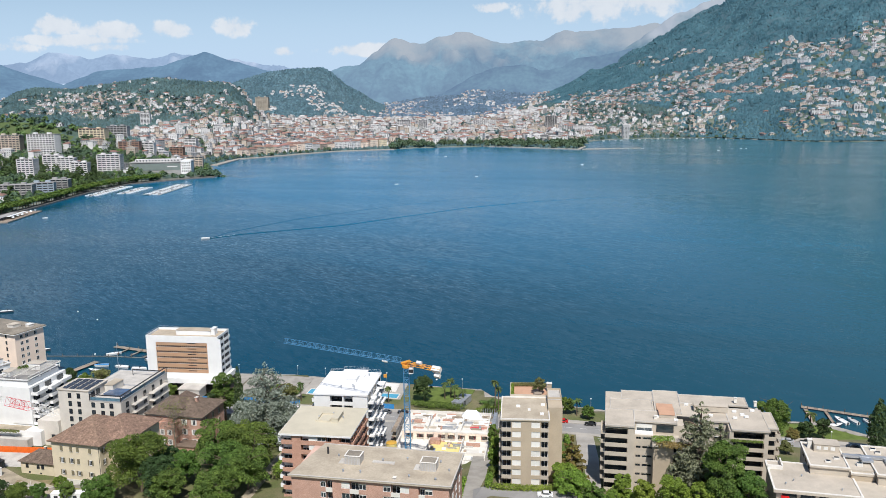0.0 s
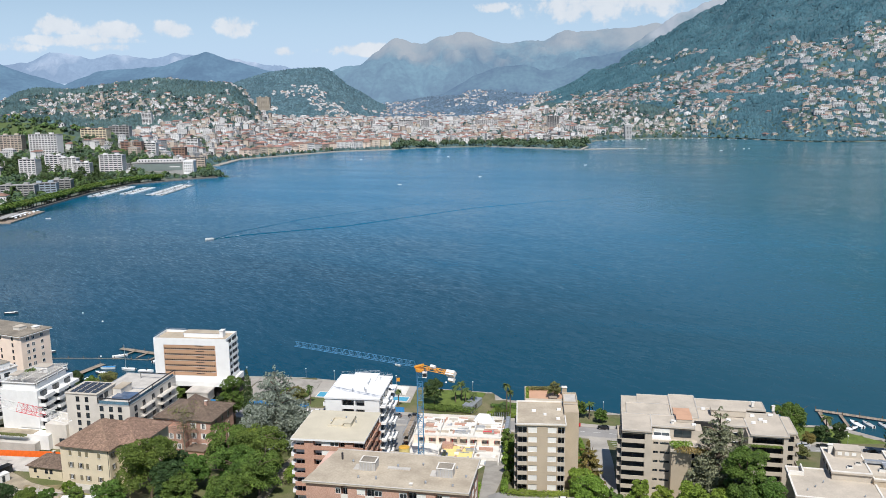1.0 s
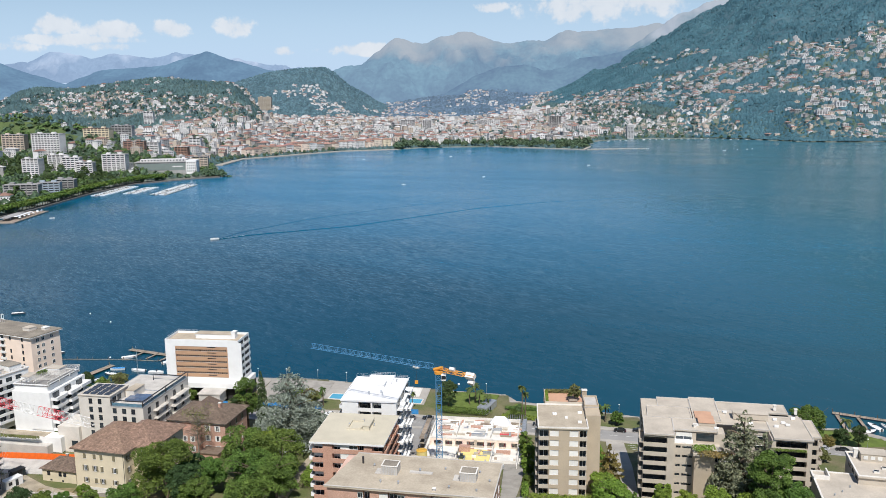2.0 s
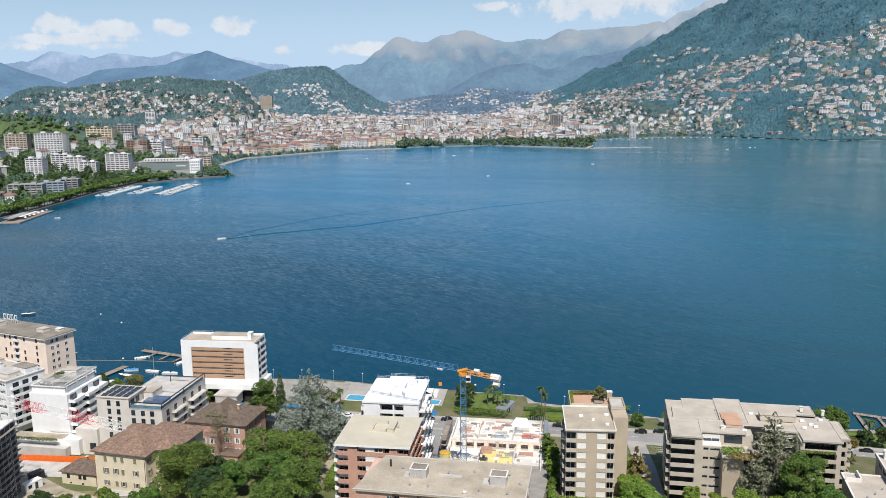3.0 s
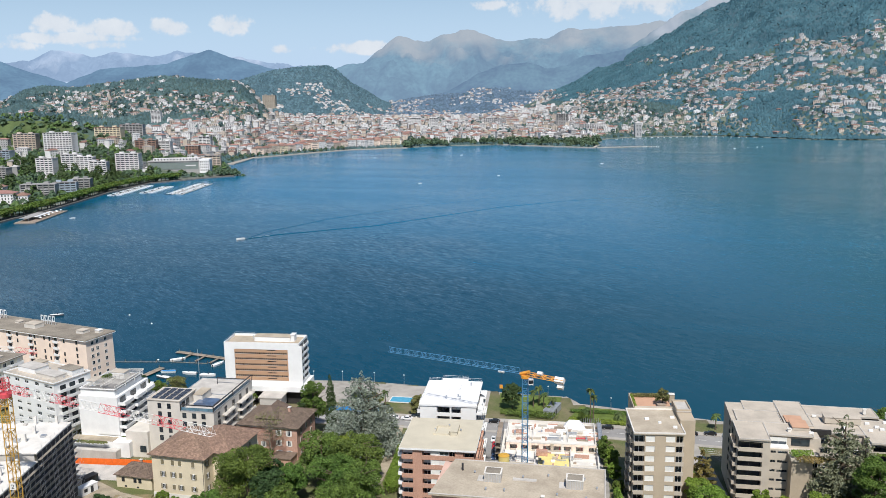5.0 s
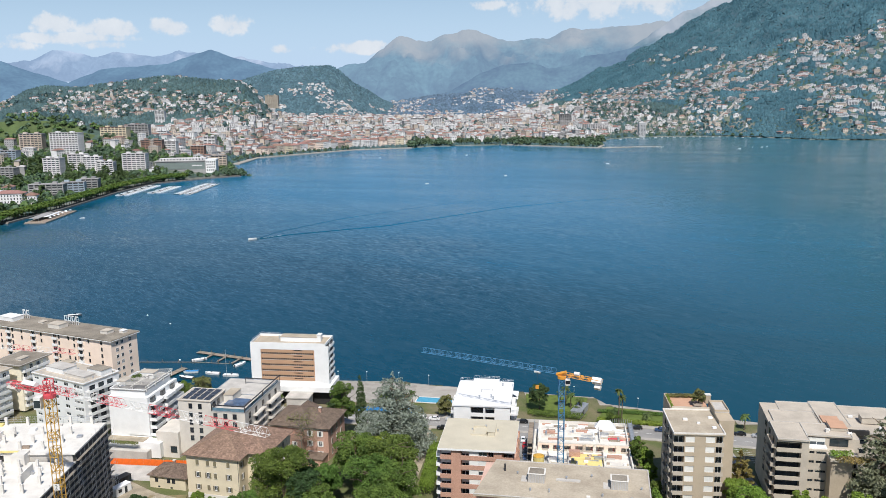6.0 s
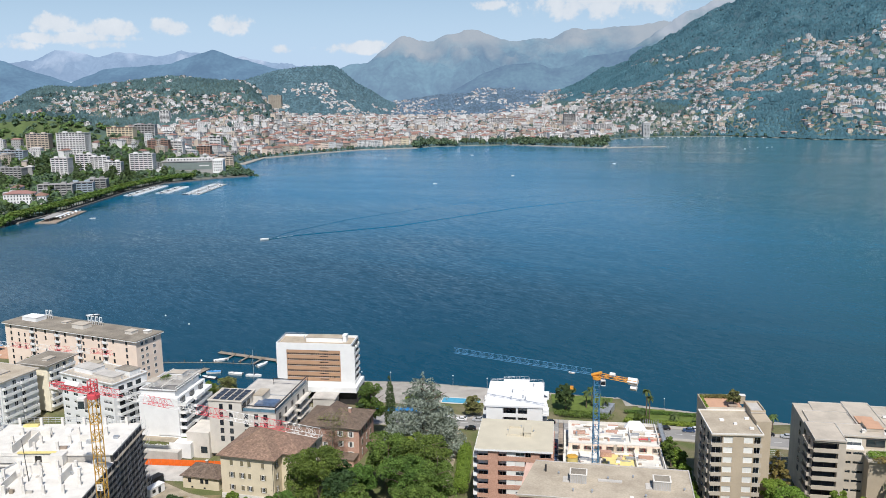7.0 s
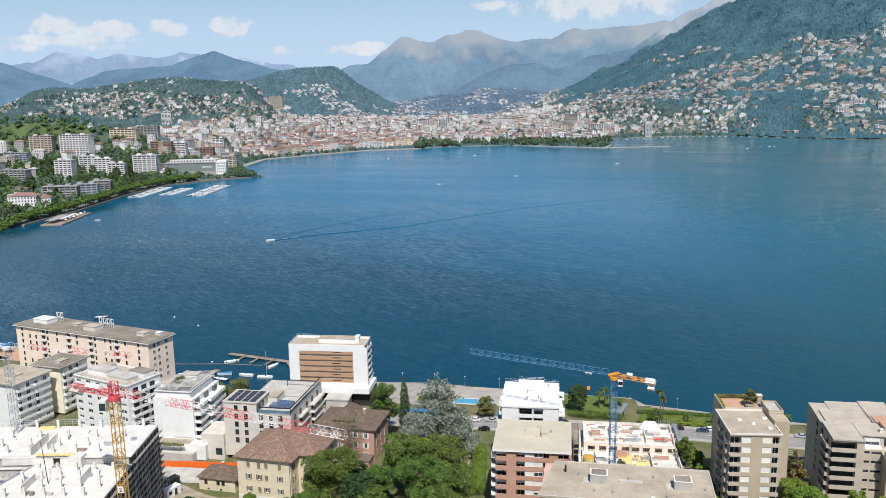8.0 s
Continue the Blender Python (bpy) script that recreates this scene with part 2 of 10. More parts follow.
def water_material():
    m = bpy.data.materials.new("lake_water")
    m.use_nodes = True
    n, l = m.node_tree.nodes, m.node_tree.links
    b = n["Principled BSDF"]
    b.inputs["Roughness"].default_value = 0.16
    b.inputs["IOR"].default_value = 1.33
    b.inputs["Specular IOR Level"].default_value = 0.31
    tc = n.new("ShaderNodeTexCoord")

    def noise_at(scale, detail, stretch, dist=0.0):
        mp, tx = n.new("ShaderNodeMapping"), n.new("ShaderNodeTexNoise")
        mp.vector_type = "TEXTURE"
        mp.inputs["Scale"].default_value = (1 / stretch[0], 1 / stretch[1], 1)
        mp.inputs["Rotation"].default_value = (0, 0, radians(-14))
        tx.inputs["Scale"].default_value, tx.inputs["Detail"].default_value, tx.inputs["Distortion"].default_value = scale, detail, dist
        l.new(tc.outputs["Object"], mp.inputs[0])
        l.new(mp.outputs[0], tx.inputs["Vector"])
        return tx.outputs["Fac"]
    drift = noise_at(0.0035, 4.0, (0.35, 1.6, 1), 1.2)
    # sky reflection painted by distance: dark near shore, blue middle, paler far off
    sx, far, blur, far_sheen, ramp = (n.new("ShaderNodeSeparateXYZ"), n.new("ShaderNodeMath"), n.new("ShaderNodeMath"), n.new("ShaderNodeMapRange"), n.new("ShaderNodeValToRGB"))
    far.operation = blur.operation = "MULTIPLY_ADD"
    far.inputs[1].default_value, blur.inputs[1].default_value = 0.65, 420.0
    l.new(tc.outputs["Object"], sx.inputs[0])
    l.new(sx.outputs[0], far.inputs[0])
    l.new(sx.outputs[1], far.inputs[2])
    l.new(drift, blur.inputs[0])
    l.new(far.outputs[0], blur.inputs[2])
    far_sheen.inputs["From Min"].default_value, far_sheen.inputs["From Max"].default_value = 690.0, 2350.0
    l.new(blur.outputs[0], far_sheen.inputs["Value"])
    l.new(far_sheen.outputs[0], ramp.inputs[0])
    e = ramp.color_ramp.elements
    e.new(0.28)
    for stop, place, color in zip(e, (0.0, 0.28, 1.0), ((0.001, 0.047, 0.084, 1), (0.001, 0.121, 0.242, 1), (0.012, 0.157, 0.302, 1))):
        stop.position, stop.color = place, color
    # bright cloud reflection on the east side, painted as a greener, greyer tint
    east, cloud_sheen = n.new("ShaderNodeMapRange"), n.new("ShaderNodeMixRGB")
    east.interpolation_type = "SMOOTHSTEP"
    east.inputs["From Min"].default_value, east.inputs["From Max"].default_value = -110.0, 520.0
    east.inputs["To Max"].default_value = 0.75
    cloud_sheen.inputs[2].default_value = (0.042, 0.113, 0.130, 1)
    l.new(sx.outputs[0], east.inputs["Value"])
    l.new(east.outputs[0], cloud_sheen.inputs[0])
    l.new(ramp.outputs[0], cloud_sheen.inputs[1])
    l.new(cloud_sheen.outputs[0], b.inputs["Base Color"])
    rr = n.new("ShaderNodeMapRange")
    rr.inputs["From Min"].default_value, rr.inputs["From Max"].default_value = 0.35, 0.65
    rr.inputs["To Min"].default_value, rr.inputs["To Max"].default_value = 0.12, 0.22
    l.new(drift, rr.inputs["Value"])
    l.new(rr.outputs[0], b.inputs["Roughness"])
    # ripples tilt the surface: broad swell, wind waves and fine chop
    slope = None
    for scale, detail, stretch, steep in ((0.03, 2.0, (0.5, 1.5, 1), 0.02), (0.30, 2.0, (0.45, 1.5, 1), 0.075), (1.0, 2.0, (0.6, 1.4, 1), 0.06)):
        mp, tx, off, mul = n.new("ShaderNodeMapping"), n.new("ShaderNodeTexNoise"), n.new("ShaderNodeVectorMath"), n.new("ShaderNodeVectorMath")
        mp.vector_type = "TEXTURE"
        mp.inputs["Scale"].default_value, mp.inputs["Rotation"].default_value = (1 / stretch[0], 1 / stretch[1], 1), (0, 0, radians(-46))
        tx.inputs["Scale"].default_value, tx.inputs["Detail"].default_value, tx.inputs["Distortion"].default_value = scale, detail, 0.7
        l.new(tc.outputs["Object"], mp.inputs[0])
        l.new(mp.outputs[0], tx.inputs["Vector"])
        off.operation, mul.operation = "SUBTRACT", "MULTIPLY"
        off.inputs[1].default_value = (0.5, 0.5, 0.5)
        mul.inputs[1].default_value = (steep * 2, steep * 2, 0)
        l.new(tx.outputs["Color"], off.inputs[0])
        l.new(off.outputs[0], mul.inputs[0])
        if slope is None:
            slope = mul.outputs[0]
        else:
            add = n.new("ShaderNodeVectorMath")
            l.new(slope, add.inputs[0])
            l.new(mul.outputs[0], add.inputs[1])
            slope = add.outputs[0]
    geo, add, unit = n.new("ShaderNodeNewGeometry"), n.new("ShaderNodeVectorMath"), n.new("ShaderNodeVectorMath")
    unit.operation = "NORMALIZE"
    l.new(geo.outputs["Normal"], add.inputs[0])
    l.new(slope, add.inputs[1])
    l.new(add.outputs[0], unit.inputs[0])
    l.new(unit.outputs[0], b.inputs["Normal"])
    return m


def leaf_material(name, color, hue):
    m = material(name, color, 0.65, spread=0.35, scale=0.011 if name in ("leaf_mountain_haze", "leaf_hill_haze", "leaf_round_hill_haze", "leaf_valley_haze") else 0.35, fine=6, hue=hue, per_piece=0.2 if "mountain" in name else 0.35, spec=0.25)
    n, l = m.node_tree.nodes, m.node_tree.links
    b, out = n["Principled BSDF"], n["Material Output"]
    thin, mix = n.new("ShaderNodeBsdfTranslucent"), n.new("ShaderNodeMixShader")
    thin.inputs["Color"].default_value = (min(1, color[0] * 2.0), min(1, color[1] * 2.0), color[2] * 1.2, 1)
    mix.inputs[0].default_value = 0.1 if "mountain" in name else 0.2 if "hill" in name else 0.15
    l.new(b.outputs[0], mix.inputs[1])
    l.new(thin.outputs[0], mix.inputs[2])
    l.new(mix.outputs[0], out.inputs["Surface"])
    return m


mats()
# woods of mountain, hills and valley: distance haze tinted into the leaf colour
for key, color, hue in (("leaf", (0.120, 0.185, 0.036), (0.066, 0.112, 0.024)), ("leaf_dark", (0.058, 0.100, 0.034), (0.034, 0.062, 0.022)),
                        ("leaf_mid", (0.140, 0.205, 0.042), (0.072, 0.118, 0.026)), ("leaf_bright", (0.19, 0.27, 0.04), (0.115, 0.175, 0.03)), ("leaf_cedar", (0.29, 0.325, 0.275), (0.17, 0.195, 0.165)),
                        ("leaf_olive", (0.19, 0.20, 0.07), (0.12, 0.125, 0.05)), ("leaf_rust", (0.24, 0.17, 0.06), (0.14, 0.13, 0.045)),
                        ("leaf_grey", (0.23, 0.25, 0.16), (0.135, 0.15, 0.095)), ("leaf_garden", (0.135, 0.200, 0.065), (0.08, 0.13, 0.05)), ("leaf_far", (0.100, 0.155, 0.088), (0.052, 0.092, 0.060)), ("leaf_park", (0.120, 0.158, 0.085), (0.075, 0.105, 0.062)), ("leaf_hill_haze", (0.094, 0.166, 0.168), (0.058, 0.114, 0.124)), ("leaf_mountain_haze", (0.064, 0.146, 0.184), (0.035, 0.095, 0.128)), ("leaf_round_hill_haze", (0.100, 0.175, 0.215), (0.070, 0.135, 0.175)), ("leaf_valley_haze", (0.125, 0.205, 0.265), (0.095, 0.165, 0.225))):
    M[key] = leaf_material(key, color, hue)


# ---- geometry ----
class Build:
    """Collects boxes, prisms and tubes into one mesh."""

    def __init__(self):
        self.v, self.f, self.k = [], [], []

    def quad_mesh(self, verts, faces, k=0):
        base = len(self.v)
        self.v.extend(verts)
        self.f.extend([tuple(i + base for i in f) for f in faces])
        self.k.extend([k] * len(faces))
        return self

    def box(self, x0, x1, y0, y1, z0, z1, k=0):
        vs = [(x0, y0, z0), (x1, y0, z0), (x1, y1, z0), (x0, y1, z0), (x0, y0, z1), (x1, y0, z1), (x1, y1, z1), (x0, y1, z1)]
        return self.quad_mesh(vs, [(0, 3, 2, 1), (4, 5, 6, 7), (0, 1, 5, 4), (1, 2, 6, 5), (2, 3, 7, 6), (3, 0, 4, 7)], k)

    def prism(self, pts, z0, z1, k=0):
        """An upright prism over a plan outline that runs anticlockwise."""
        n = len(pts)
        vs = [(x, y, z0) for x, y in pts] + [(x, y, z1) for x, y in pts]
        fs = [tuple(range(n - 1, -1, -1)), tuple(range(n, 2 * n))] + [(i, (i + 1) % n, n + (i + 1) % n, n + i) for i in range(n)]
        return self.quad_mesh(vs, fs, k)

    def tube(self, a, b, r0, r1=None, sides=6, k=0, cap=True):
        a, b = Vector(a), Vector(b)
        r1 = r0 if r1 is None else r1
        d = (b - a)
        if d.length < 1e-6:
            return self
        d.normalize()
        u = d.cross(Vector((0, 0, 1)) if abs(d.z) < 0.9 else Vector((1, 0, 0))).normalized()
        w = d.cross(u)
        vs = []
        for p, r in ((a, r0), (b, r1)):
            for i in range(sides):
                t = 2 * math.pi * i / sides
                vs.append(tuple(p + u * (r * math.cos(t)) + w * (r * math.sin(t))))
        fs = [(i, (i + 1) % sides, sides + (i + 1) % sides, sides + i) for i in range(sides)]
        if cap:
            fs += [tuple(range(sides - 1, -1, -1)), tuple(range(sides, 2 * sides))]
        return self.quad_mesh(vs, fs, k)

    def hip(self, x0, x1, y0, y1, z0, z1, inset=None, k=0):
        """A hip roof with its ridge along the longer side."""
        w, d = x1 - x0, y1 - y0
        s = min(w, d) / 2 if inset is None else inset
        if w >= d:
            r = [(x0 + s, (y0 + y1) / 2, z1), (x1 - s, (y0 + y1) / 2, z1)]
            fs = [(0, 1, 5, 4), (1, 2, 5), (2, 3, 4, 5), (3, 0, 4)]
        else:
            r = [((x0 + x1) / 2, y0 + s, z1), ((x0 + x1) / 2, y1 - s, z1)]
            fs = [(0, 1, 4), (1, 2, 5, 4), (2, 3, 5), (3, 0, 4, 5)]
        vs = [(x0, y0, z0), (x1, y0, z0), (x1, y1, z0), (x0, y1, z0)] + r
        return self.quad_mesh(vs, fs + [(3, 2, 1, 0)], k)

    def dome(self, c, rx, ry, rz, rings=3, sides=8, k=0):
        vs, fs = [], []
        for j in range(rings):
            p = math.pi / 2 * j / rings
            for i in range(sides):
                t = 2 * math.pi * i / sides
                vs.append((c[0] + rx * math.cos(p) * math.cos(t), c[1] + ry * math.cos(p) * math.sin(t), c[2] + rz * math.sin(p)))
        vs.append((c[0], c[1], c[2] + rz))
        for j in range(rings - 1):
            fs += [(j * sides + i, j * sides + (i + 1) % sides, (j + 1) * sides + (i + 1) % sides, (j + 1) * sides + i) for i in range(sides)]
        top = (rings - 1) * sides
        fs += [(top + i, top + (i + 1) % sides, len(vs) - 1) for i in range(sides)]
        return self.quad_mesh(vs, fs, k)

    def mesh(self, name, materials, smooth=False):
        me = bpy.data.meshes.new(name)
        me.from_pydata(self.v, [], self.f)
        for m in materials if isinstance(materials, (list, tuple)) else [materials]:
            me.materials.append(m)
        if any(self.k):
            me.polygons.foreach_set("material_index", self.k)
        if smooth:
            me.polygons.foreach_set("use_smooth", [True] * len(self.f))
        me.update()
        return me


def part(name, bm, mat=None, parent=None, label="", at=None, smooth=False):
    """One mesh object; bm is a Build or a mesh that is shared."""
    data = bm.mesh(name, mat, smooth) if isinstance(bm, Build) else bm
    ob = new(name, data)
    if parent is not None:
        ob.parent = parent
    if at is not None:
        ob.matrix_basis = at
    return tagged(ob, label)


def thing(name, label, category, at, group="", kind=""):
    ob = new(name)
    ob.matrix_basis = at
    return tagged(ob, label, category, group, kind)


def smooth_step(e0, e1, x):
    t = np.clip((x - e0) / (e1 - e0), 0, 1)
    return t * t * (3 - 2 * t)

# ---- the lie of the land ----
LAKE = ((-760, 640), (-640, 500), (-430, 452), (-280, 414), (-226, 396), (-190, 374), (-180, 353), (-141, 348), (-134, 362), (-118, 363), (-72, 360), (-49, 354), (-1, 343), (14, 341),
        (19, 331), (43, 323), (80, 310), (144, 303), (156, 291), (420, 200), (2600, -500), (3600, 1800), (1500, 2080), (1100, 2062), (942, 2040), (820, 2069),
        (727, 2191), (662, 2261), (438, 2264), (334, 2185), (258, 1861), (47, 2000), (-114, 1973), (-165, 1925), (-289, 1877), (-374, 1776), (-458, 1673),
        (-464, 1523), (-393, 1323), (-430, 1293), (-494, 1221), (-508, 1108), (-506, 940), (-514, 866), (-540, 780))


def shore_distance(x, y):
    """Metres from the water's edge, positive on land."""
    x, y = np.asarray(x, float), np.asarray(y, float)
    best, inside = np.full(x.shape, 1e12), np.zeros(x.shape, bool)
    for (ax, ay), (bx, by) in zip(LAKE, LAKE[1:] + LAKE[:1]):
        dx, dy = bx - ax, by - ay
        t = np.clip(((x - ax) * dx + (y - ay) * dy) / (dx * dx + dy * dy), 0, 1)
        best = np.minimum(best, (x - ax - t * dx) ** 2 + (y - ay - t * dy) ** 2)
        if dy != 0:
            cross = ((ay > y) != (by > y)) & (x < ax + (y - ay) * dx / dy)
            inside ^= cross
    return np.where(inside, -1, 1) * np.sqrt(best)


# hills: centre, height, half lengths along and across, turn in degrees
HILLS = ((-1500, 2000, 30, 400, 600, 0), (-640, 1560, 22, 200, 330, 0), (-900, 1250, 10, 260, 420, 0), (-840, 1520, 72, 215, 95, 0))
# the wooded hill west of the town: (bearing as x over y, height of its crest)
WEST_CREST = ((-0.75, 60), (-0.585, 80), (-0.562, 106), (-0.54, 138), (-0.517, 150), (-0.468, 154), (-0.427, 166), (-0.400, 182), (-0.371, 190), (-0.352, 185), (-0.331, 180),
              (-0.285, 178), (-0.272, 163), (-0.263, 138), (-0.254, 100), (-0.244, 66), (-0.22, 52), (-0.15, 44), (0.0, 40), (0.8, 40))


def wobble(x, y, size, seed=0.0):
    """Smooth irregular waves from -1 to 1, about size metres long."""
    out, amp, total, k = 0.0, 1.0, 0.0, 6.28 / size
    for i in range(5):
        a = 1.7 * i + seed
        u, v = x * math.cos(a) - y * math.sin(a), x * math.sin(a) + y * math.cos(a)
        out = out + amp * np.sin(u * k + 1.3 * i + seed + 1.4 * np.sin(v * k * 0.73 + seed * 2 + i))
        total += amp
        amp, k = amp * 0.55, k * 1.93
    return out / total


def flank_height(x, y):
    return 1250 - 0.545 * np.hypot((x - 2610) * 0.98, y - 3700)


def far_land(x, y, d):
    z = 1.4 + np.minimum(np.maximum(d, 0), 1700) * 0.016
    calm = smooth_step(8, 150, d)
    for cx, cy, h, a, b, turn in HILLS:
        t = radians(turn)
        u, v = (x - cx) * math.cos(t) + (y - cy) * math.sin(t), -(x - cx) * math.sin(t) + (y - cy) * math.cos(t)
        z = z + calm * h * np.exp(-(u / a) ** 2 - (v / b) ** 2)
    u = x / np.maximum(y, 1)
    crest = np.interp(u, [c[0] for c in WEST_CREST], [c[1] for c in WEST_CREST]) + 5 * wobble(x, y, 210, 6.0)
    rise = np.clip((y - 1720) / 980, 0, 1) ** 1.25 * (1 - smooth_step(2720, 3350, y))
    z = z + np.maximum(crest - 28, 0) * rise * calm
    # the mountain on the east shore: a long flank that flattens out at its foot
    flank = flank_height(x, y)
    flank = flank + (30 * wobble(x, y, 520, 1.0) + 14 * wobble(x, y, 190, 5.0)) * smooth_step(-60, 250, flank)
    foot = 85 * np.log1p(np.exp(np.clip(flank / 85, -20, 20)))
    z = z + np.where(flank > 1500, flank, foot) * smooth_step(20, 190, d) * smooth_step(-260, -60, flank)
    return z + 2.0 * wobble(x, y, 260, 4.0) * smooth_step(60, 300, d)


def near_land(x, y, d):
    steep = 0.05 + 0.075 * smooth_step(-78, -45, x)
    steep = steep + 0.07 * smooth_step(0, 14, x) * (1 - 0.75 * smooth_step(34, 52, x))
    return 3.2 + steep * np.maximum(288 - y, 0)


def land(x, y):
    x, y = np.asarray(x, float), np.asarray(y, float)
    d = shore_distance(x, y)
    north = smooth_step(480, 640, y)
    z = (1 - north) * near_land(x, y, d) + north * far_land(x, y, d)
    return np.where(d > 0, z, -0.5 + np.maximum(d * 0.6, -6))


def ground_at(x, y):
    return float(land(np.array([float(x)]), np.array([float(y)]))[0])

# ---- ground, lake, mountains ----
def steps(*spans):
    out = []
    for a, b, s in spans:
        out += list(np.arange(a, b, s))
    return np.array(out + [spans[-1][1]], float)


def sheet(name, xs, ys, height, mat_list, pick=None):
    gx, gy = np.meshgrid(xs, ys)
    gz = height(gx, gy)
    nx, ny = len(xs), len(ys)
    me = bpy.data.meshes.new(name)
    co = np.stack([gx, gy, gz], -1).reshape(-1, 3)
    i = np.arange(ny - 1)[:, None] * nx + np.arange(nx - 1)[None, :]
    quads = np.stack([i, i + 1, i + nx + 1, i + nx], -1).reshape(-1, 4)
    me.from_pydata(co.tolist(), [], quads.tolist())
    for m in mat_list:
        me.materials.append(m)
    if pick is not None:
        mid = co[quads].mean(1)
        me.polygons.foreach_set("material_index", pick(mid[:, 0], mid[:, 1], mid[:, 2]).astype(np.int32))
    me.polygons.foreach_set("use_smooth", [True] * len(quads))
    me.update()
    return new(name, me)


def vineyard(x, y):
    """Below 1 on the open grassy slope behind the shore flats."""
    return ((x + 825) / 125) ** 2 + ((y - 1458) / 32) ** 2


# villages on the mountain: bearing (x over y), height, half width, half height
VILLAGES = ((0.40, 250, 0.060, 50), (0.335, 212, 0.050, 26), (0.47, 255, 0.050, 58), (0.262, 268, 0.020, 17), (0.235, 250, 0.025, 9), (0.20, 228, 0.022, 7), (0.270, 150, 0.050, 42),
            (0.305, 184, 0.050, 20), (0.225, 110, 0.050, 34), (0.180, 80, 0.055, 42), (0.460, 115, 0.065, 62), (0.420, 172, 0.045, 24), (0.495, 55, 0.050, 30), (0.265, 60, 0.035, 24), (0.372, 140, 0.034, 30), (0.335, 120, 0.022, 16))


def village(x, y, z):
    out = np.zeros(np.shape(x))
    u = x / np.maximum(y, 1) + 0.010 * wobble(x, y, 230, 8.0)
    h = np.maximum(flank_height(x, y), -40) + 38 + 16 * wobble(x, y, 170, 3.3)
    for cu, cz, du, dz in VILLAGES:
        out = np.maximum(out, 1.25 - ((u - cu) / du) ** 2 - ((h - cz) / dz) ** 2)
    return smooth_step(0.0, 0.55, out) * smooth_step(-0.55, 0.0, wobble(x, y, 150, 6.2))


def town_share(x, y):
    """How thickly the land is built over, 0 to 1."""
    d = shore_distance(x, y)
    z = land(x, y)
    flank = flank_height(x, y)
    plain = smooth_step(25, 70, d) * (1 - 0.8 * smooth_step(122, 152, z) * (1 - 0.75 * smooth_step(-0.365, -0.33, x / np.maximum(y, 1)))) * (1 - smooth_step(1700, 2300, d))
    patch = smooth_step(-0.34, 0.26, wobble(x, y, 620, 2.5) + 0.35 * wobble(x, y, 170, 7.0))
    u = x / np.maximum(y, 1)
    slope = smooth_step(5, 30, flank) * village(x, y, z)
    ragged = u + 0.016 * wobble(x, y, 130, 4.4)
    point = smooth_step(0.306, 0.322, ragged) * (1 - smooth_step(0.372, 0.392, ragged)) * smooth_step(1900, 2000, y)
    plain = plain * (1 - point * (0.7 + 0.3 * smooth_step(-0.5, 0.1, wobble(x, y, 90, 1.7))))
    lower = (1 - smooth_step(20, 60, flank)) * plain * np.where((z > 45) | (x > 380), patch, 1.0)
    return np.clip(lower + slope * smooth_step(25, 60, d), 0, 1) * np.where(vineyard(x, y) < 1, 0.0, 1.0)


def land_cover(x, y, z):
    d = shore_distance(x, y)
    share = town_share(x, y)
    far = np.where((share > 0.45) & (flank_height(x, y) < 20), 1, 2)
    far = np.where((far == 2) & (d > 150) & (y > 1350) & (wobble(x, y, 330, 9.0) > 0.42) & (flank_height(x, y) < 5) & (z < 150), 4, far)
    far = np.where((far == 2) & (flank_height(x, y) < 10), 4, far)
    far = np.where((share > 0.3) & (flank_height(x, y) > 15), 4, far)
    far = np.where(vineyard(x, y) < 1, 3, far)
    far = np.where((d < 26) & (d > -12), 1, far)
    return np.where(y < 600, 0, far)


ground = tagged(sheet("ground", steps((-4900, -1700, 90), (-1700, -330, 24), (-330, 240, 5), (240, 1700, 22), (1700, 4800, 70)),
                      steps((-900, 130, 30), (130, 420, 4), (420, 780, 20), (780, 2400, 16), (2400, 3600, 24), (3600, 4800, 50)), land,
                      [M["garden"], M["town_ground"], M["hazed_forest_floor"], M["meadow"], M["hill_floor"]], land_cover),
                "sloping land of gardens, town and woods round the lake", "ground", kind="structure")

wb = Build()
wb.quad_mesh([(-4900, -900, 0), (4900, -900, 0), (4900, 4800, 0), (-4900, 4800, 0)], [(0, 1, 2, 3)])
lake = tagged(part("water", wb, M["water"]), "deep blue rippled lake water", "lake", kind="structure")


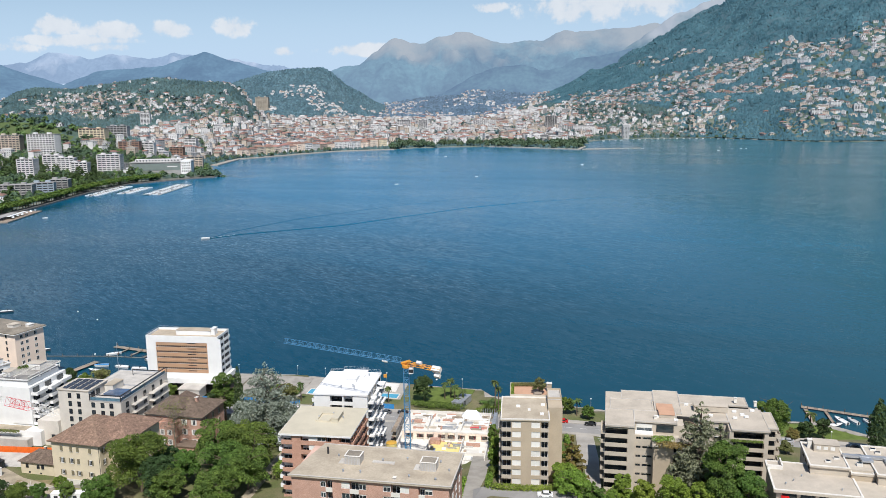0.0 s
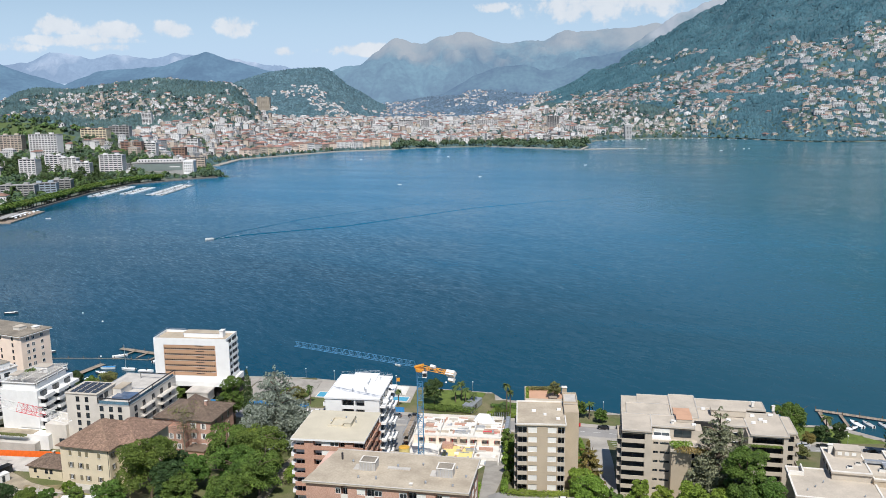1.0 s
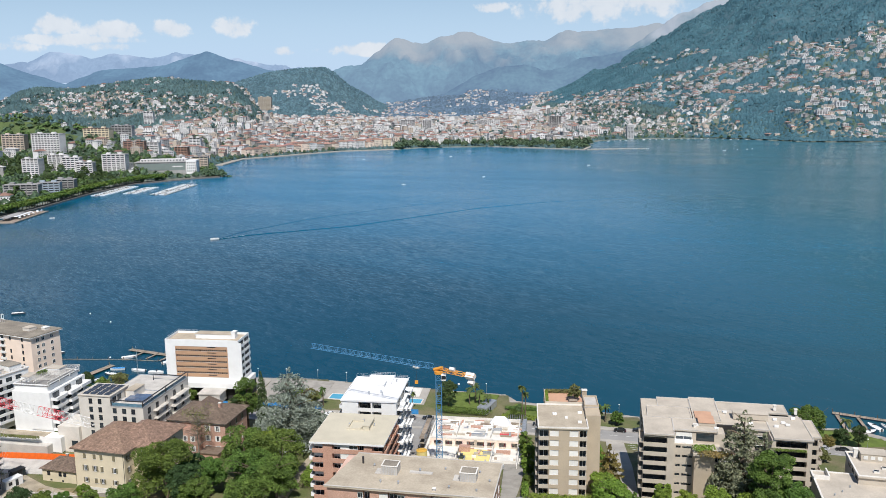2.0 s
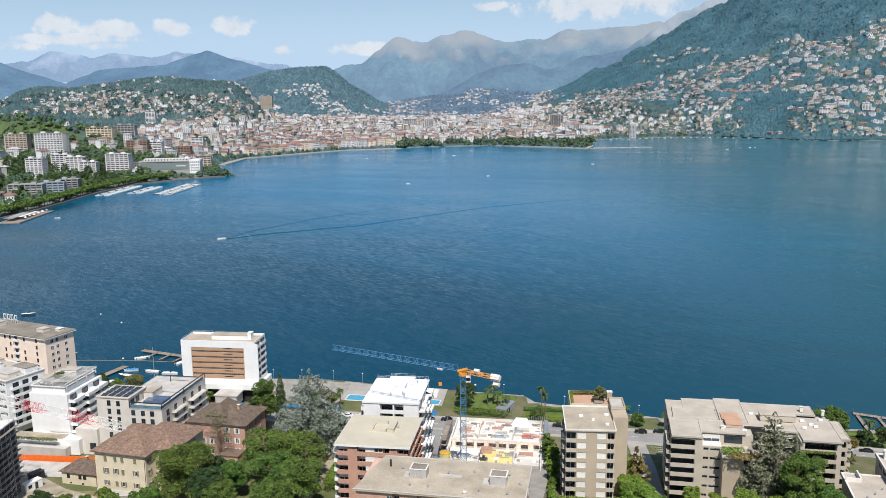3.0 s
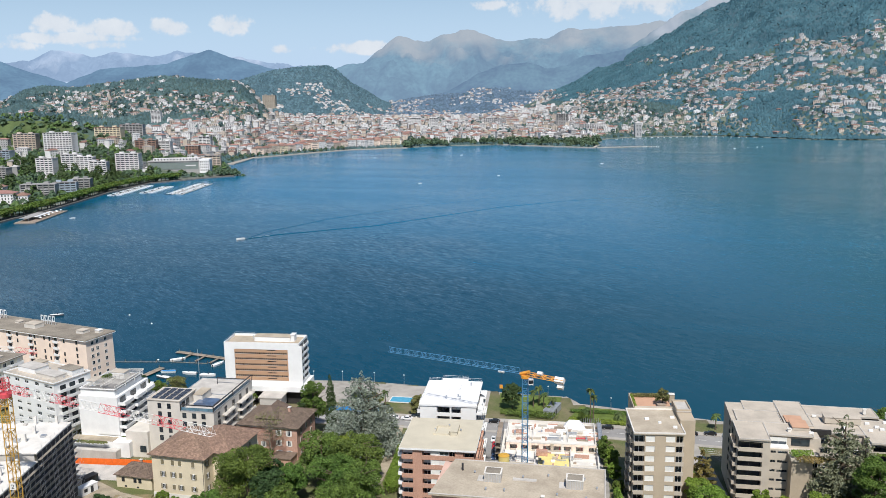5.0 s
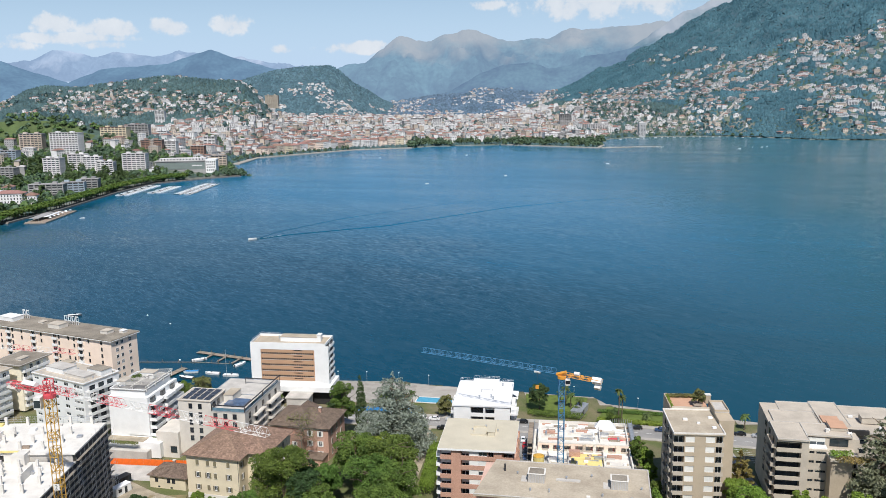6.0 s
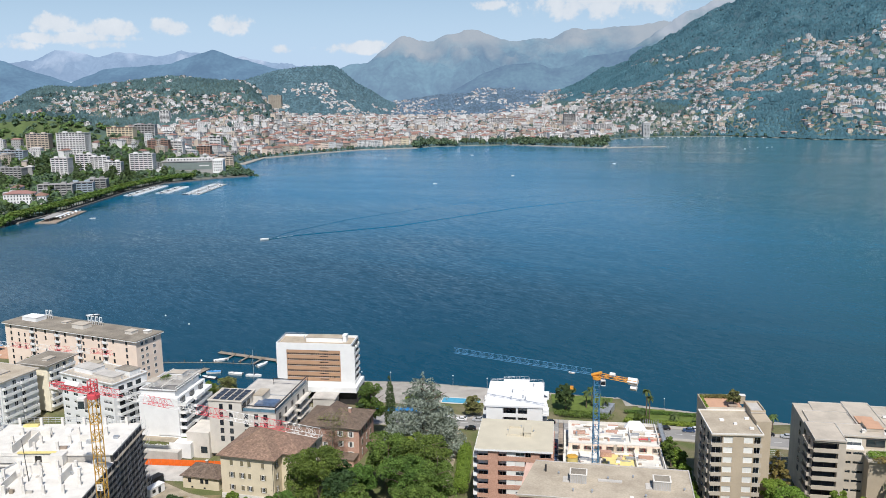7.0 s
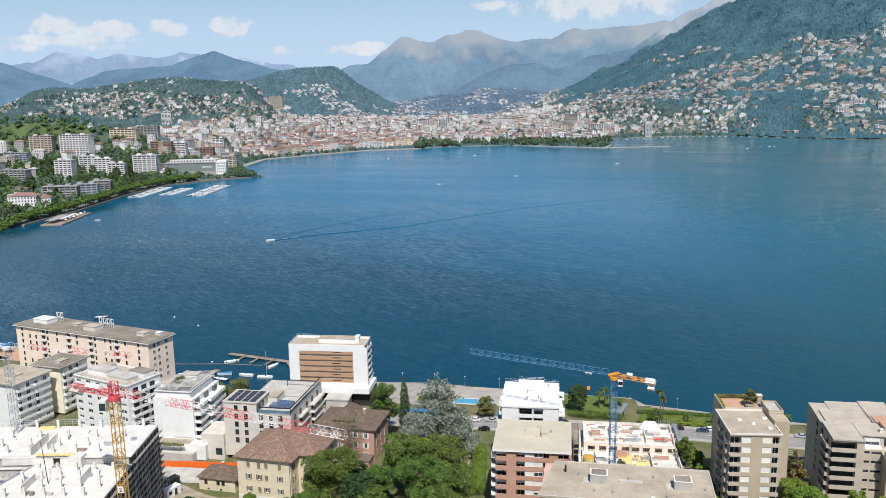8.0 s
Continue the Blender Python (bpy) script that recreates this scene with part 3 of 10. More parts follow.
def crest_material(name, low, high, line, haze_glow, ragged=560.0):
    """Far mountains: woods below, pale grass and rock above a height; air haze is added as blue emission."""
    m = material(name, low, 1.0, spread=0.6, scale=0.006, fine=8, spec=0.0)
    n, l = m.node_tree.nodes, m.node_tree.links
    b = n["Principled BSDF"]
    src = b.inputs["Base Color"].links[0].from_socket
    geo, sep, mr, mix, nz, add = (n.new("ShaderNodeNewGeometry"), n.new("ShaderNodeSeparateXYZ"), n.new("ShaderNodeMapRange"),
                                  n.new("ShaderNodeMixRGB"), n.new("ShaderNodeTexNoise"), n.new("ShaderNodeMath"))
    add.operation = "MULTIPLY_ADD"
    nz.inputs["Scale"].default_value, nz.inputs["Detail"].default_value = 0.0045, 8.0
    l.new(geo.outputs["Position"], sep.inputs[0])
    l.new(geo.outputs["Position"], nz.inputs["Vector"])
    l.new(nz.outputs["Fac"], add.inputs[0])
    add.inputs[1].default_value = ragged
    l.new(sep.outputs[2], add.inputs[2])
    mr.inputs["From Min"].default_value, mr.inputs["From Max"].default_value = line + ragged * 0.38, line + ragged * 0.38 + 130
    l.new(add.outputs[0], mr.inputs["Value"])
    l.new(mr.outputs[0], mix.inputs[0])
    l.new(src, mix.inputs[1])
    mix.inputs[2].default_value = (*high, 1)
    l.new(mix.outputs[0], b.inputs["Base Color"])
    b.inputs["Emission Color"].default_value = (*haze_glow, 1)
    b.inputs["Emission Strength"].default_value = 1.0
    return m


HILLSIDES = []


def mountain(name, label, crest, front, back, foot, mat, rough=14.0, seed=0.0):
    """A range: crest as (x, height) control points at the distance back, falling to foot at the distance front."""
    cx, cz = np.array([p[0] for p in crest], float), np.array([p[1] for p in crest], float)

    def height(x, y):
        t = np.clip((y - front) / (back - front), 0, 1.6)
        top = np.interp(x, cx, cz) + rough * 0.6 * wobble(x, y * 0 + 3, 210, seed)
        spur = wobble(x, y * 0.35, 420, seed + 2)
        rise = np.where(t <= 1, t ** 1.15, 1 - 0.8 * (t - 1))
        wave = rough * 2.6 * spur * np.sin(np.clip(t, 0, 1) * math.pi) + rough * wobble(x, y, 130, seed + 5) * np.clip(t * (1 - t) * 3, 0, 1)
        wave = wave + rough * 3.0 * (0.35 - np.abs(wobble(x + 0.7 * (y - front), y * 0.45, 330, seed + 8))) * np.sin(np.clip(t, 0, 1) * math.pi)
        return foot + (top - foot) * rise + wave
    ob = sheet(name, np.linspace(cx[0], cx[-1], 230), np.linspace(front, back + 0.25 * (back - front), 64), height, [mat])
    if name == "hillside":
        HILLSIDES.append((front, height, cx[0], cx[-1]))
    return tagged(ob, label, "mountain" if name == "backdrop" else "hill", kind="structure")


def crest_at(distance, *pts):
    """Crest points from (bearing in degrees, height above the eye in degrees)."""
    return [(-13 + distance * math.tan(radians(a)), 130 + distance / math.cos(radians(a)) * math.tan(radians(h))) for a, h in pts]


# the last colour of each is painted haze, given off as emission
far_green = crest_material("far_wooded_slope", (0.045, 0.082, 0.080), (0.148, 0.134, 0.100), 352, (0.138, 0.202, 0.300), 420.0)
far_blue = crest_material("blue_haze_wooded_slope", (0.04, 0.07, 0.08), (0.05, 0.08, 0.09), 3000, (0.102, 0.168, 0.268))
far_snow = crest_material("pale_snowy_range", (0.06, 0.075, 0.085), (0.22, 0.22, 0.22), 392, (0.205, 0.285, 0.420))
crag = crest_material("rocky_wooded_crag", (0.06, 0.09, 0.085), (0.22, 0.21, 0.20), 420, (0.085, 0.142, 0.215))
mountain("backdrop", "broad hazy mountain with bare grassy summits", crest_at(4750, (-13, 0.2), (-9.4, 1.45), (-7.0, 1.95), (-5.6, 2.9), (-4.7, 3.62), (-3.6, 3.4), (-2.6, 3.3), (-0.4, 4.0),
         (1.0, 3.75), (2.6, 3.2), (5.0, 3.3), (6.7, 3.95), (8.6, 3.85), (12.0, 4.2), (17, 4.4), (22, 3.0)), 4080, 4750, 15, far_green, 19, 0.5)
mountain("backdrop", "wooded mountain in blue haze beyond the town", crest_at(4550, (-27, 0.2), (-25.6, 0.7), (-23.6, 1.55), (-21.5, 1.75), (-19.6, 1.9), (-18.3, 2.35), (-17.0, 2.75), (-15.6, 2.3),
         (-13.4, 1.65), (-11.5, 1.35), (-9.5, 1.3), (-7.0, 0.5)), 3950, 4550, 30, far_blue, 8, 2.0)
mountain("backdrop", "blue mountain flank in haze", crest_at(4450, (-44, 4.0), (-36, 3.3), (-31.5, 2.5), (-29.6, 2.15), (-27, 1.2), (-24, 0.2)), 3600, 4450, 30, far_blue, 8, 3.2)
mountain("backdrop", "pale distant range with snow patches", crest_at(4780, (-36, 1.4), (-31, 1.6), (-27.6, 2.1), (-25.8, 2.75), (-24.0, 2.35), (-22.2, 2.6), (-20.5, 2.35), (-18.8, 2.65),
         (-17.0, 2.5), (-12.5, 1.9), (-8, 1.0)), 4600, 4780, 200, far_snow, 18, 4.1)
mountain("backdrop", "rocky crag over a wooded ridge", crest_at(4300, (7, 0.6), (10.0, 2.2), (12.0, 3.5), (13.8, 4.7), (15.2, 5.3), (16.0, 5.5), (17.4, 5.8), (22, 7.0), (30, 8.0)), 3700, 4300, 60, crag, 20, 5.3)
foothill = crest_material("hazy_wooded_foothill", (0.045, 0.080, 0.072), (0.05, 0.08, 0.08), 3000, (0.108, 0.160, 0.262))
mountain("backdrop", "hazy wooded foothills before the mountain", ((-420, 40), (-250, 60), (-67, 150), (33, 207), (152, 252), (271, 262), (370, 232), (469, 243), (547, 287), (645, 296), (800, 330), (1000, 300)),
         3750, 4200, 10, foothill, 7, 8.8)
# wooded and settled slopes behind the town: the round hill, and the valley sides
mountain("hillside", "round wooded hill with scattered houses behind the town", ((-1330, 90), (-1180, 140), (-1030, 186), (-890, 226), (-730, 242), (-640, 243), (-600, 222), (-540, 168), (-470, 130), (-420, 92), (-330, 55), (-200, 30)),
         2800, 3780, 14, M["hazed_forest_floor"], 3.0, 6.1)
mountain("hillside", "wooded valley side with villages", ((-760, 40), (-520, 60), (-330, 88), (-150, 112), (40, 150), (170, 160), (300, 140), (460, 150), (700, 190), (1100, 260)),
         2900, 4230, 14, M["hazed_forest_floor"], 4.0, 7.4)

# ---- building kit: x runs along the front, y runs back from it, z is absolute ----
SHARED = {}
TURN = {"front": 0, "right": 90, "back": 180, "left": -90}


def shared(key, make):
    if key not in SHARED:
        SHARED[key] = make()
    return SHARED[key]


def frame_mesh(w, h, mat, bar=0.09, deep=0.10, mullion=True):
    def make():
        b = Build()
        b.box(0, bar, -deep, 0.02, 0, h).box(w - bar, w, -deep, 0.02, 0, h).box(bar, w - bar, -deep, 0.02, 0, bar).box(bar, w - bar, -deep, 0.02, h - bar, h)
        if mullion and w > 0.9:
            b.box(w / 2 - bar / 2, w / 2 + bar / 2, -deep * 0.9, 0.02, bar, h - bar)
        return b.mesh("window", mat)
    return shared(("frame", round(w, 2), round(h, 2), mat.name, bar, deep, mullion), make)


def slab_mesh(name, x0, x1, y0, y1, z0, z1, mat):
    def make():
        return Build().box(x0, x1, y0, y1, z0, z1).mesh(name, mat)
    return shared((name, round(x0, 2), round(x1, 2), round(y0, 2), round(y1, 2), round(z0, 2), round(z1, 2), mat.name), make)


def window(parent, x, y, z, w, h, side="front", frame="frame_white", pane="glass", blind=0.0, blind_mat="shutter_white"):
    """A framed window whose lower left corner is at x, y, z of its house; blind is the share of it that a roller shutter covers."""
    win = part("window", frame_mesh(w, h, M[frame]), None, parent, at=pose(x, y, z, 0, 0, TURN[side]))
    if blind < 0.97:
        part("pane", slab_mesh("pane", 0.08, w - 0.08, -0.035, 0.015, 0.08, h - 0.08, M[pane]), None, win)
    if blind > 0:
        part("shutter", slab_mesh("shutter", 0.05, w - 0.05, -0.075, -0.04, h - 0.03 - (h - 0.06) * blind, h - 0.03, M[blind_mat]), None, win)
    return win


def shuttered_window(parent, x, y, z, w, h, side="front", open_=True, mat="shutter_olive"):
    """An old window with two hinged leaves, folded back beside it or shut over it."""
    win = part("window", frame_mesh(w, h, M["frame_white"]), None, parent, at=pose(x, y, z, 0, 0, TURN[side]))
    part("pane", slab_mesh("pane", 0.08, w - 0.08, -0.035, 0.015, 0.08, h - 0.08, M["glass"]), None, win)
    leaf = slab_mesh("shutter", 0, w / 2, -0.15, -0.105, 0, h, M[mat])
    for dx in ((-w / 2, w) if open_ else (0.0, w / 2)):
        part("shutter", leaf, None, win, at=pose(dx, 0, 0))
    part("sill", slab_mesh("sill", -0.08, w + 0.08, -0.18, 0, -0.10, 0, M["concrete_white"]), None, win)
    return win


def balcony(parent, x, y, z, w, deep, side="front", mat="white", high=0.95, thick=0.14, floor=0.22, rail=False, inset=None):
    """A floor slab with a solid parapet, or a railing, on three sides; its wall line is at x, y."""
    def make():
        b = Build().box(0, w, -deep, 0, -floor, 0)
        if rail:
            for i in range(int(w / 0.9) + 1):
                px = min(i * 0.9, w - 0.04)
                b.box(px, px + 0.04, -deep, -deep + 0.04, 0, high)
            for zz in (0.35, 0.65, high - 0.05):
                b.box(0, w, -deep, -deep + 0.04, zz, zz + 0.05)
                b.box(0, 0.04, -deep, 0, zz, zz + 0.05).box(w - 0.04, w, -deep, 0, zz, zz + 0.05)
        else:
            b.box(0, w, -deep, -deep + thick, 0, high).box(0, thick, -deep + thick, 0, 0, high).box(w - thick, w, -deep + thick, 0, 0, high)
        return b.mesh("balcony", M[mat])
    me = shared(("balcony", round(w, 2), round(deep, 2), mat, high, thick, floor, rail), make)
    return part("balcony", me, None, parent, at=pose(x, y, z, 0, 0, TURN[side]))


def flat_roof(parent, x0, x1, y0, y1, z, mat="roof_grey", edge="concrete", rim=0.35, wide=0.35, over=0.25, slab=0.3, label=""):
    """A roof deck at the height z with a raised kerb round it."""
    x0, x1, y0, y1 = x0 - over, x1 + over, y0 - over, y1 + over
    deck = part("roof", Build().box(x0, x1, y0, y1, z - slab, z), M[mat], parent, label)
    k = Build()
    k.box(x0, x1, y0, y0 + wide, z, z + rim).box(x0, x1, y1 - wide, y1, z, z + rim)
    k.box(x0, x0 + wide, y0 + wide, y1 - wide, z, z + rim).box(x1 - wide, x1, y0 + wide, y1 - wide, z, z + rim)
    part("kerb", k, M[edge], deck)
    return deck


def layered(parent, x0, w, y0, d, z0, top, fh, sp, cols, wall, deep=1.5, core=None, glass="frame_white", slab_mat=None, back_pane="glass", top_band=0.5):
    """A block whose front is storeys of spandrels, piers, windows and open loggias.
    cols: (u0, u1, kind, blind): pier, window, blind, strip or loggia, side by side over the front."""
    b = Build()
    b.box(x0, x0 + w, y0 + deep, y0 + d, z0, top)
    floors = int((top - z0) / fh)
    for u0, u1, kind, blind in cols:
        a, c = x0 + u0, x0 + u1
        if kind == "pier":
            b.box(a, c, y0, y0 + deep, z0, top)
            continue
        if kind != "loggia":
            b.box(a, c, y0, y0 + deep, top - top_band, top)
        else:
            part("lintel", Build().box(a, c, y0 - 0.03, y0 + deep, top - 0.35, top), M[slab_mat or wall], parent)
        for i in range(floors):
            zt = top - top_band - i * fh              # head of the opening
            zb = zt - (fh - sp)                       # its sill
            if kind == "loggia":
                part("loggia", shared(("loggia", round(u1 - u0, 2), deep, sp, slab_mat or wall), lambda: Build().box(0, u1 - u0, -0.05, deep, 0, 0.22).box(0, u1 - u0, -0.05, 0.12, 0.22, sp)
                     .mesh("loggia", M[slab_mat or wall])), None, parent, at=pose(a, y0, zb - sp))
                window(parent, a + 0.15, y0 + deep - 0.002, zb - sp + 0.3, u1 - u0 - 0.3, fh - 0.75, frame=glass, pane=back_pane, blind=blind * random.choice((0, 0.3, 0.6, 1)))
            else:
                b.box(a, c, y0, y0 + deep, zb - sp, zb)
                b.box(a, c, y0 + 0.25, y0 + deep, zb, zt)
                n = 1 if kind != "strip" else max(2, int((u1 - u0) / 1.5))
                ww = (u1 - u0) / n
                for j in range(n):
                    share = blind if kind == "blind" else blind * random.choice((0, 0.25, 0.5, 1, 1))
                    window(parent, a + j * ww + 0.02, y0 + 0.22, zb + 0.02, ww - 0.04, fh - sp - 0.04, frame=glass, pane=back_pane, blind=share)
    part("wall", b, M[wall], parent)


def roof_box(parent, x0, x1, y0, y1, z0, z1, mat="concrete_white", lid="roof_grey", name="roof_house", label=""):
    b = part(name, Build().box(x0, x1, y0, y1, z0, z1), M[mat], parent, label)
    part("lid", Build().box(x0 - 0.15, x1 + 0.15, y0 - 0.15, y1 + 0.15, z1 + 0.002, z1 + 0.16), M[lid], b)
    return b


def vent(parent, x, y, z, r=0.3, h=0.7):
    v = part("roof_vent", Build().tube((x, y, z), (x, y, z + h), r * 0.6, r * 0.6, 8), M["steel"], parent)
    part("cowl", Build().tube((x, y, z + h + 0.002), (x, y, z + h + 0.25), r, r * 0.7, 8), M["steel"], v)
    return v


def chimney(parent, x, y, z, w=0.8, h=1.2, mat="concrete"):
    c = part("chimney", Build().box(x, x + w, y, y + w, z, z + h), M[mat], parent)
    part("cap", Build().box(x - 0.12, x + w + 0.12, y - 0.12, y + w + 0.12, z + h + 0.002, z + h + 0.14), M["concrete_white"], c)
    return c


def railing(parent, pts, z, high=1.0, mat="steel", gap=1.6, name="railing"):
    b = Build()
    for (ax, ay), (bx, by) in zip(pts, pts[1:]):
        a, e = Vector((ax, ay, z)), Vector((bx, by, z))
        n = max(1, int((e - a).length / gap))
        for i in range(n + 1):
            p = a.lerp(e, i / n)
            b.tube(p, p + Vector((0, 0, high)), 0.03, sides=4)
        for hh in (0.5, high):
            b.tube(a + Vector((0, 0, hh)), e + Vector((0, 0, hh)), 0.03, sides=4)
    return part(name, b, M[mat], parent)


def tiled_hip(parent, x0, x1, y0, y1, z0, z1, mat, inset=None, name="roof"):
    """A hip roof clad in rows of tiles laid on its four slopes, with ridge tiles."""
    base = part(name, Build().hip(x0, x1, y0, y1, z0, z1, inset), M[mat], parent)
    w, d = x1 - x0, y1 - y0
    s = min(w, d) / 2 if inset is None else inset
    if w >= d:
        r0, r1 = Vector((x0 + s, (y0 + y1) / 2, z1)), Vector((x1 - s, (y0 + y1) / 2, z1))
        slopes = (((x0, y0), (x1, y0), r0, r1), ((x1, y0), (x1, y1), r1, r1), ((x1, y1), (x0, y1), r1, r0), ((x0, y1), (x0, y0), r0, r0))
    else:
        r0, r1 = Vector(((x0 + x1) / 2, y0 + s, z1)), Vector(((x0 + x1) / 2, y1 - s, z1))
        slopes = (((x0, y0), (x1, y0), r0, r0), ((x1, y0), (x1, y1), r0, r1), ((x1, y1), (x0, y1), r1, r1), ((x0, y1), (x0, y0), r1, r0))
    rows = Build()
    ridge = Build()
    for (ax, ay), (bx, by), ta, tb in slopes:
        a, e = Vector((ax, ay, z0)), Vector((bx, by, z0))
        run = ((ta + tb) / 2 - (a + e) / 2).length
        up = (e - a).cross((ta + tb) / 2 - (a + e) / 2).normalized()
        n = max(3, int(run / 0.42))
        for i in range(n):
            f0, f1 = i / n, (i + 1.12) / n
            p0, p1 = a.lerp(ta, f0), e.lerp(tb, f0)
            q0, q1 = a.lerp(ta, min(f1, 1)), e.lerp(tb, min(f1, 1))
            m = max(1, int((p1 - p0).length / 0.62))
            for j in range(m):
                g0, g1 = (j + 0.03) / m, (j + 0.97) / m
                lift = 0.05 + 0.02 * random.random()
                v = [p0.lerp(p1, g0) + up * (lift + 0.03), p0.lerp(p1, g1) + up * (lift + 0.03), q0.lerp(q1, g1) + up * lift * 0.4, q0.lerp(q1, g0) + up * lift * 0.4,
                     p0.lerp(p1, g0), p0.lerp(p1, g1)]
                rows.quad_mesh([tuple(c) for c in v], [(0, 1, 2, 3), (4, 5, 1, 0)])
        ridge.tube(a + up * 0.05, ta + Vector((0, 0, 0.06)), 0.13, sides=5)
    ridge.tube(r0 + Vector((0, 0, 0.06)), r1 + Vector((0, 0, 0.06)), 0.15, sides=5)
    tagged(part("roof_tile", rows, M[mat], base), kind="stuff")
    part("ridge_tile", ridge, M[mat], base)
    return base

# ---- buildings on the near shore ----
def white_hotel():
    h = thing("hotel", "white slab hotel with brown panel front by the lake", "hotel", pose(-129.0, 334.3, 0, 0, 0, -5.5))
    w, d, top = 33.2, 12.6, 28.5
    part("wall", Build().box(0, w - 1.2, 0.35, d, 11.4, top), M["white"], h)
    for x0, x1, z0, z1 in ((0, 4.3, 11.4, top), (27.2, w, 11.4, top), (4.3, 27.2, top - 1.9, top), (4.3, 27.2, 11.4, 13.2)):
        part("front_panel", Build().box(x0, x1, 0, 0.346, z0, z1), M["white"], h)
    part("podium", Build().box(-0.8, w + 0.8, -2.0, d + 0.5, 9.2, 11.396), M["white"], h)
    part("plinth", Build().box(1, w + 1, 0.5, d, 2.5, 8.896), M["dark"], h)
    part("canopy", Build().box(17, 27, -9.5, -2.2, 9.0, 9.45).box(17.5, 26.5, -9.2, -2.2, 5.0, 8.996), M["concrete"], h, "grey entrance canopy")
    for i in range(6):
        z = 13.2 + i * 2.43
        part("brown_panel", Build().box(4.35, 27.15, 0.12, 0.346, z + 0.1, z + 1.55), M["brown_panel"], h)
        part("upper_panel", Build().box(4.35, 27.15, 0.16, 0.346, z + 1.60, z + 1.66), M["white"], h)
        part("band", Build().box(4.35, 27.15, 0.17, 0.346, z + 1.66, z + 2.45), M["brown_panel"], h)
        for j in range(24):
            x = 4.6 + j * 0.93
            part("window", slab_mesh("window", 0, 0.70, -0.06, 0.1, 0, 0.62, M["glass"]), None, h, at=pose(x, 0.2, z + 1.72))
        for j in range(6):
            part("window", slab_mesh("window", 0, 0.55, -0.06, 0.1, 0, 0.4, M["glass"]), None, h, at=pose(18.4 + j * 0.62, 0.16, z + 0.75))
    for i in range(6):
        z = 12.0 + i * 2.85
        balcony(h, w - 1.2, 0.6, z, 5.2, 0.7, "right", "white", 1.0)
        balcony(h, w - 1.2, 6.6, z, 5.2, 0.7, "right", "white", 1.0)
        for y in (0.9, 3.4, 6.9, 9.4):
            window(h, w - 1.195, y, z + 0.05, 2.1, 2.2, "right", "frame_dark")
        balcony(h, 0, 8.0, z, 4.0, 0.5, "left", "white", 1.0)
    deck = part("roof", Build().box(0.3, w - 1.5, 0.3, d - 0.3, top, top + 0.06), M["roof_beige"], h, "beige gravel roof deck")
    k = Build().box(0, w - 1.2, 0, 0.3, top, top + 1.0).box(0, 0.3, 0.3, d - 0.3, top, top + 1.0).box(w - 1.5, w - 1.2, 0.3, d - 0.3, top, top + 1.0).box(0, w - 1.2, d - 0.3, d, top, top + 1.0)
    part("parapet", k, M["white"], deck)
    roof_box(h, 11.5, 27.0, 5.0, 9.5, top + 0.06, top + 2.0, "white", "roof_grey")
    roof_box(h, 27.0, 28.6, 5.5, 8.5, top + 0.06, top + 2.9, "white", "white")
    railing(h, [(0.2, 1), (0.2, d - 0.2), (9, d - 0.2)], top + 1.0, 0.7)
    for x, y in ((10, 8), (9.2, 10.5), (20, 11)):
        vent(h, x, y, top + 0.06)
    return h


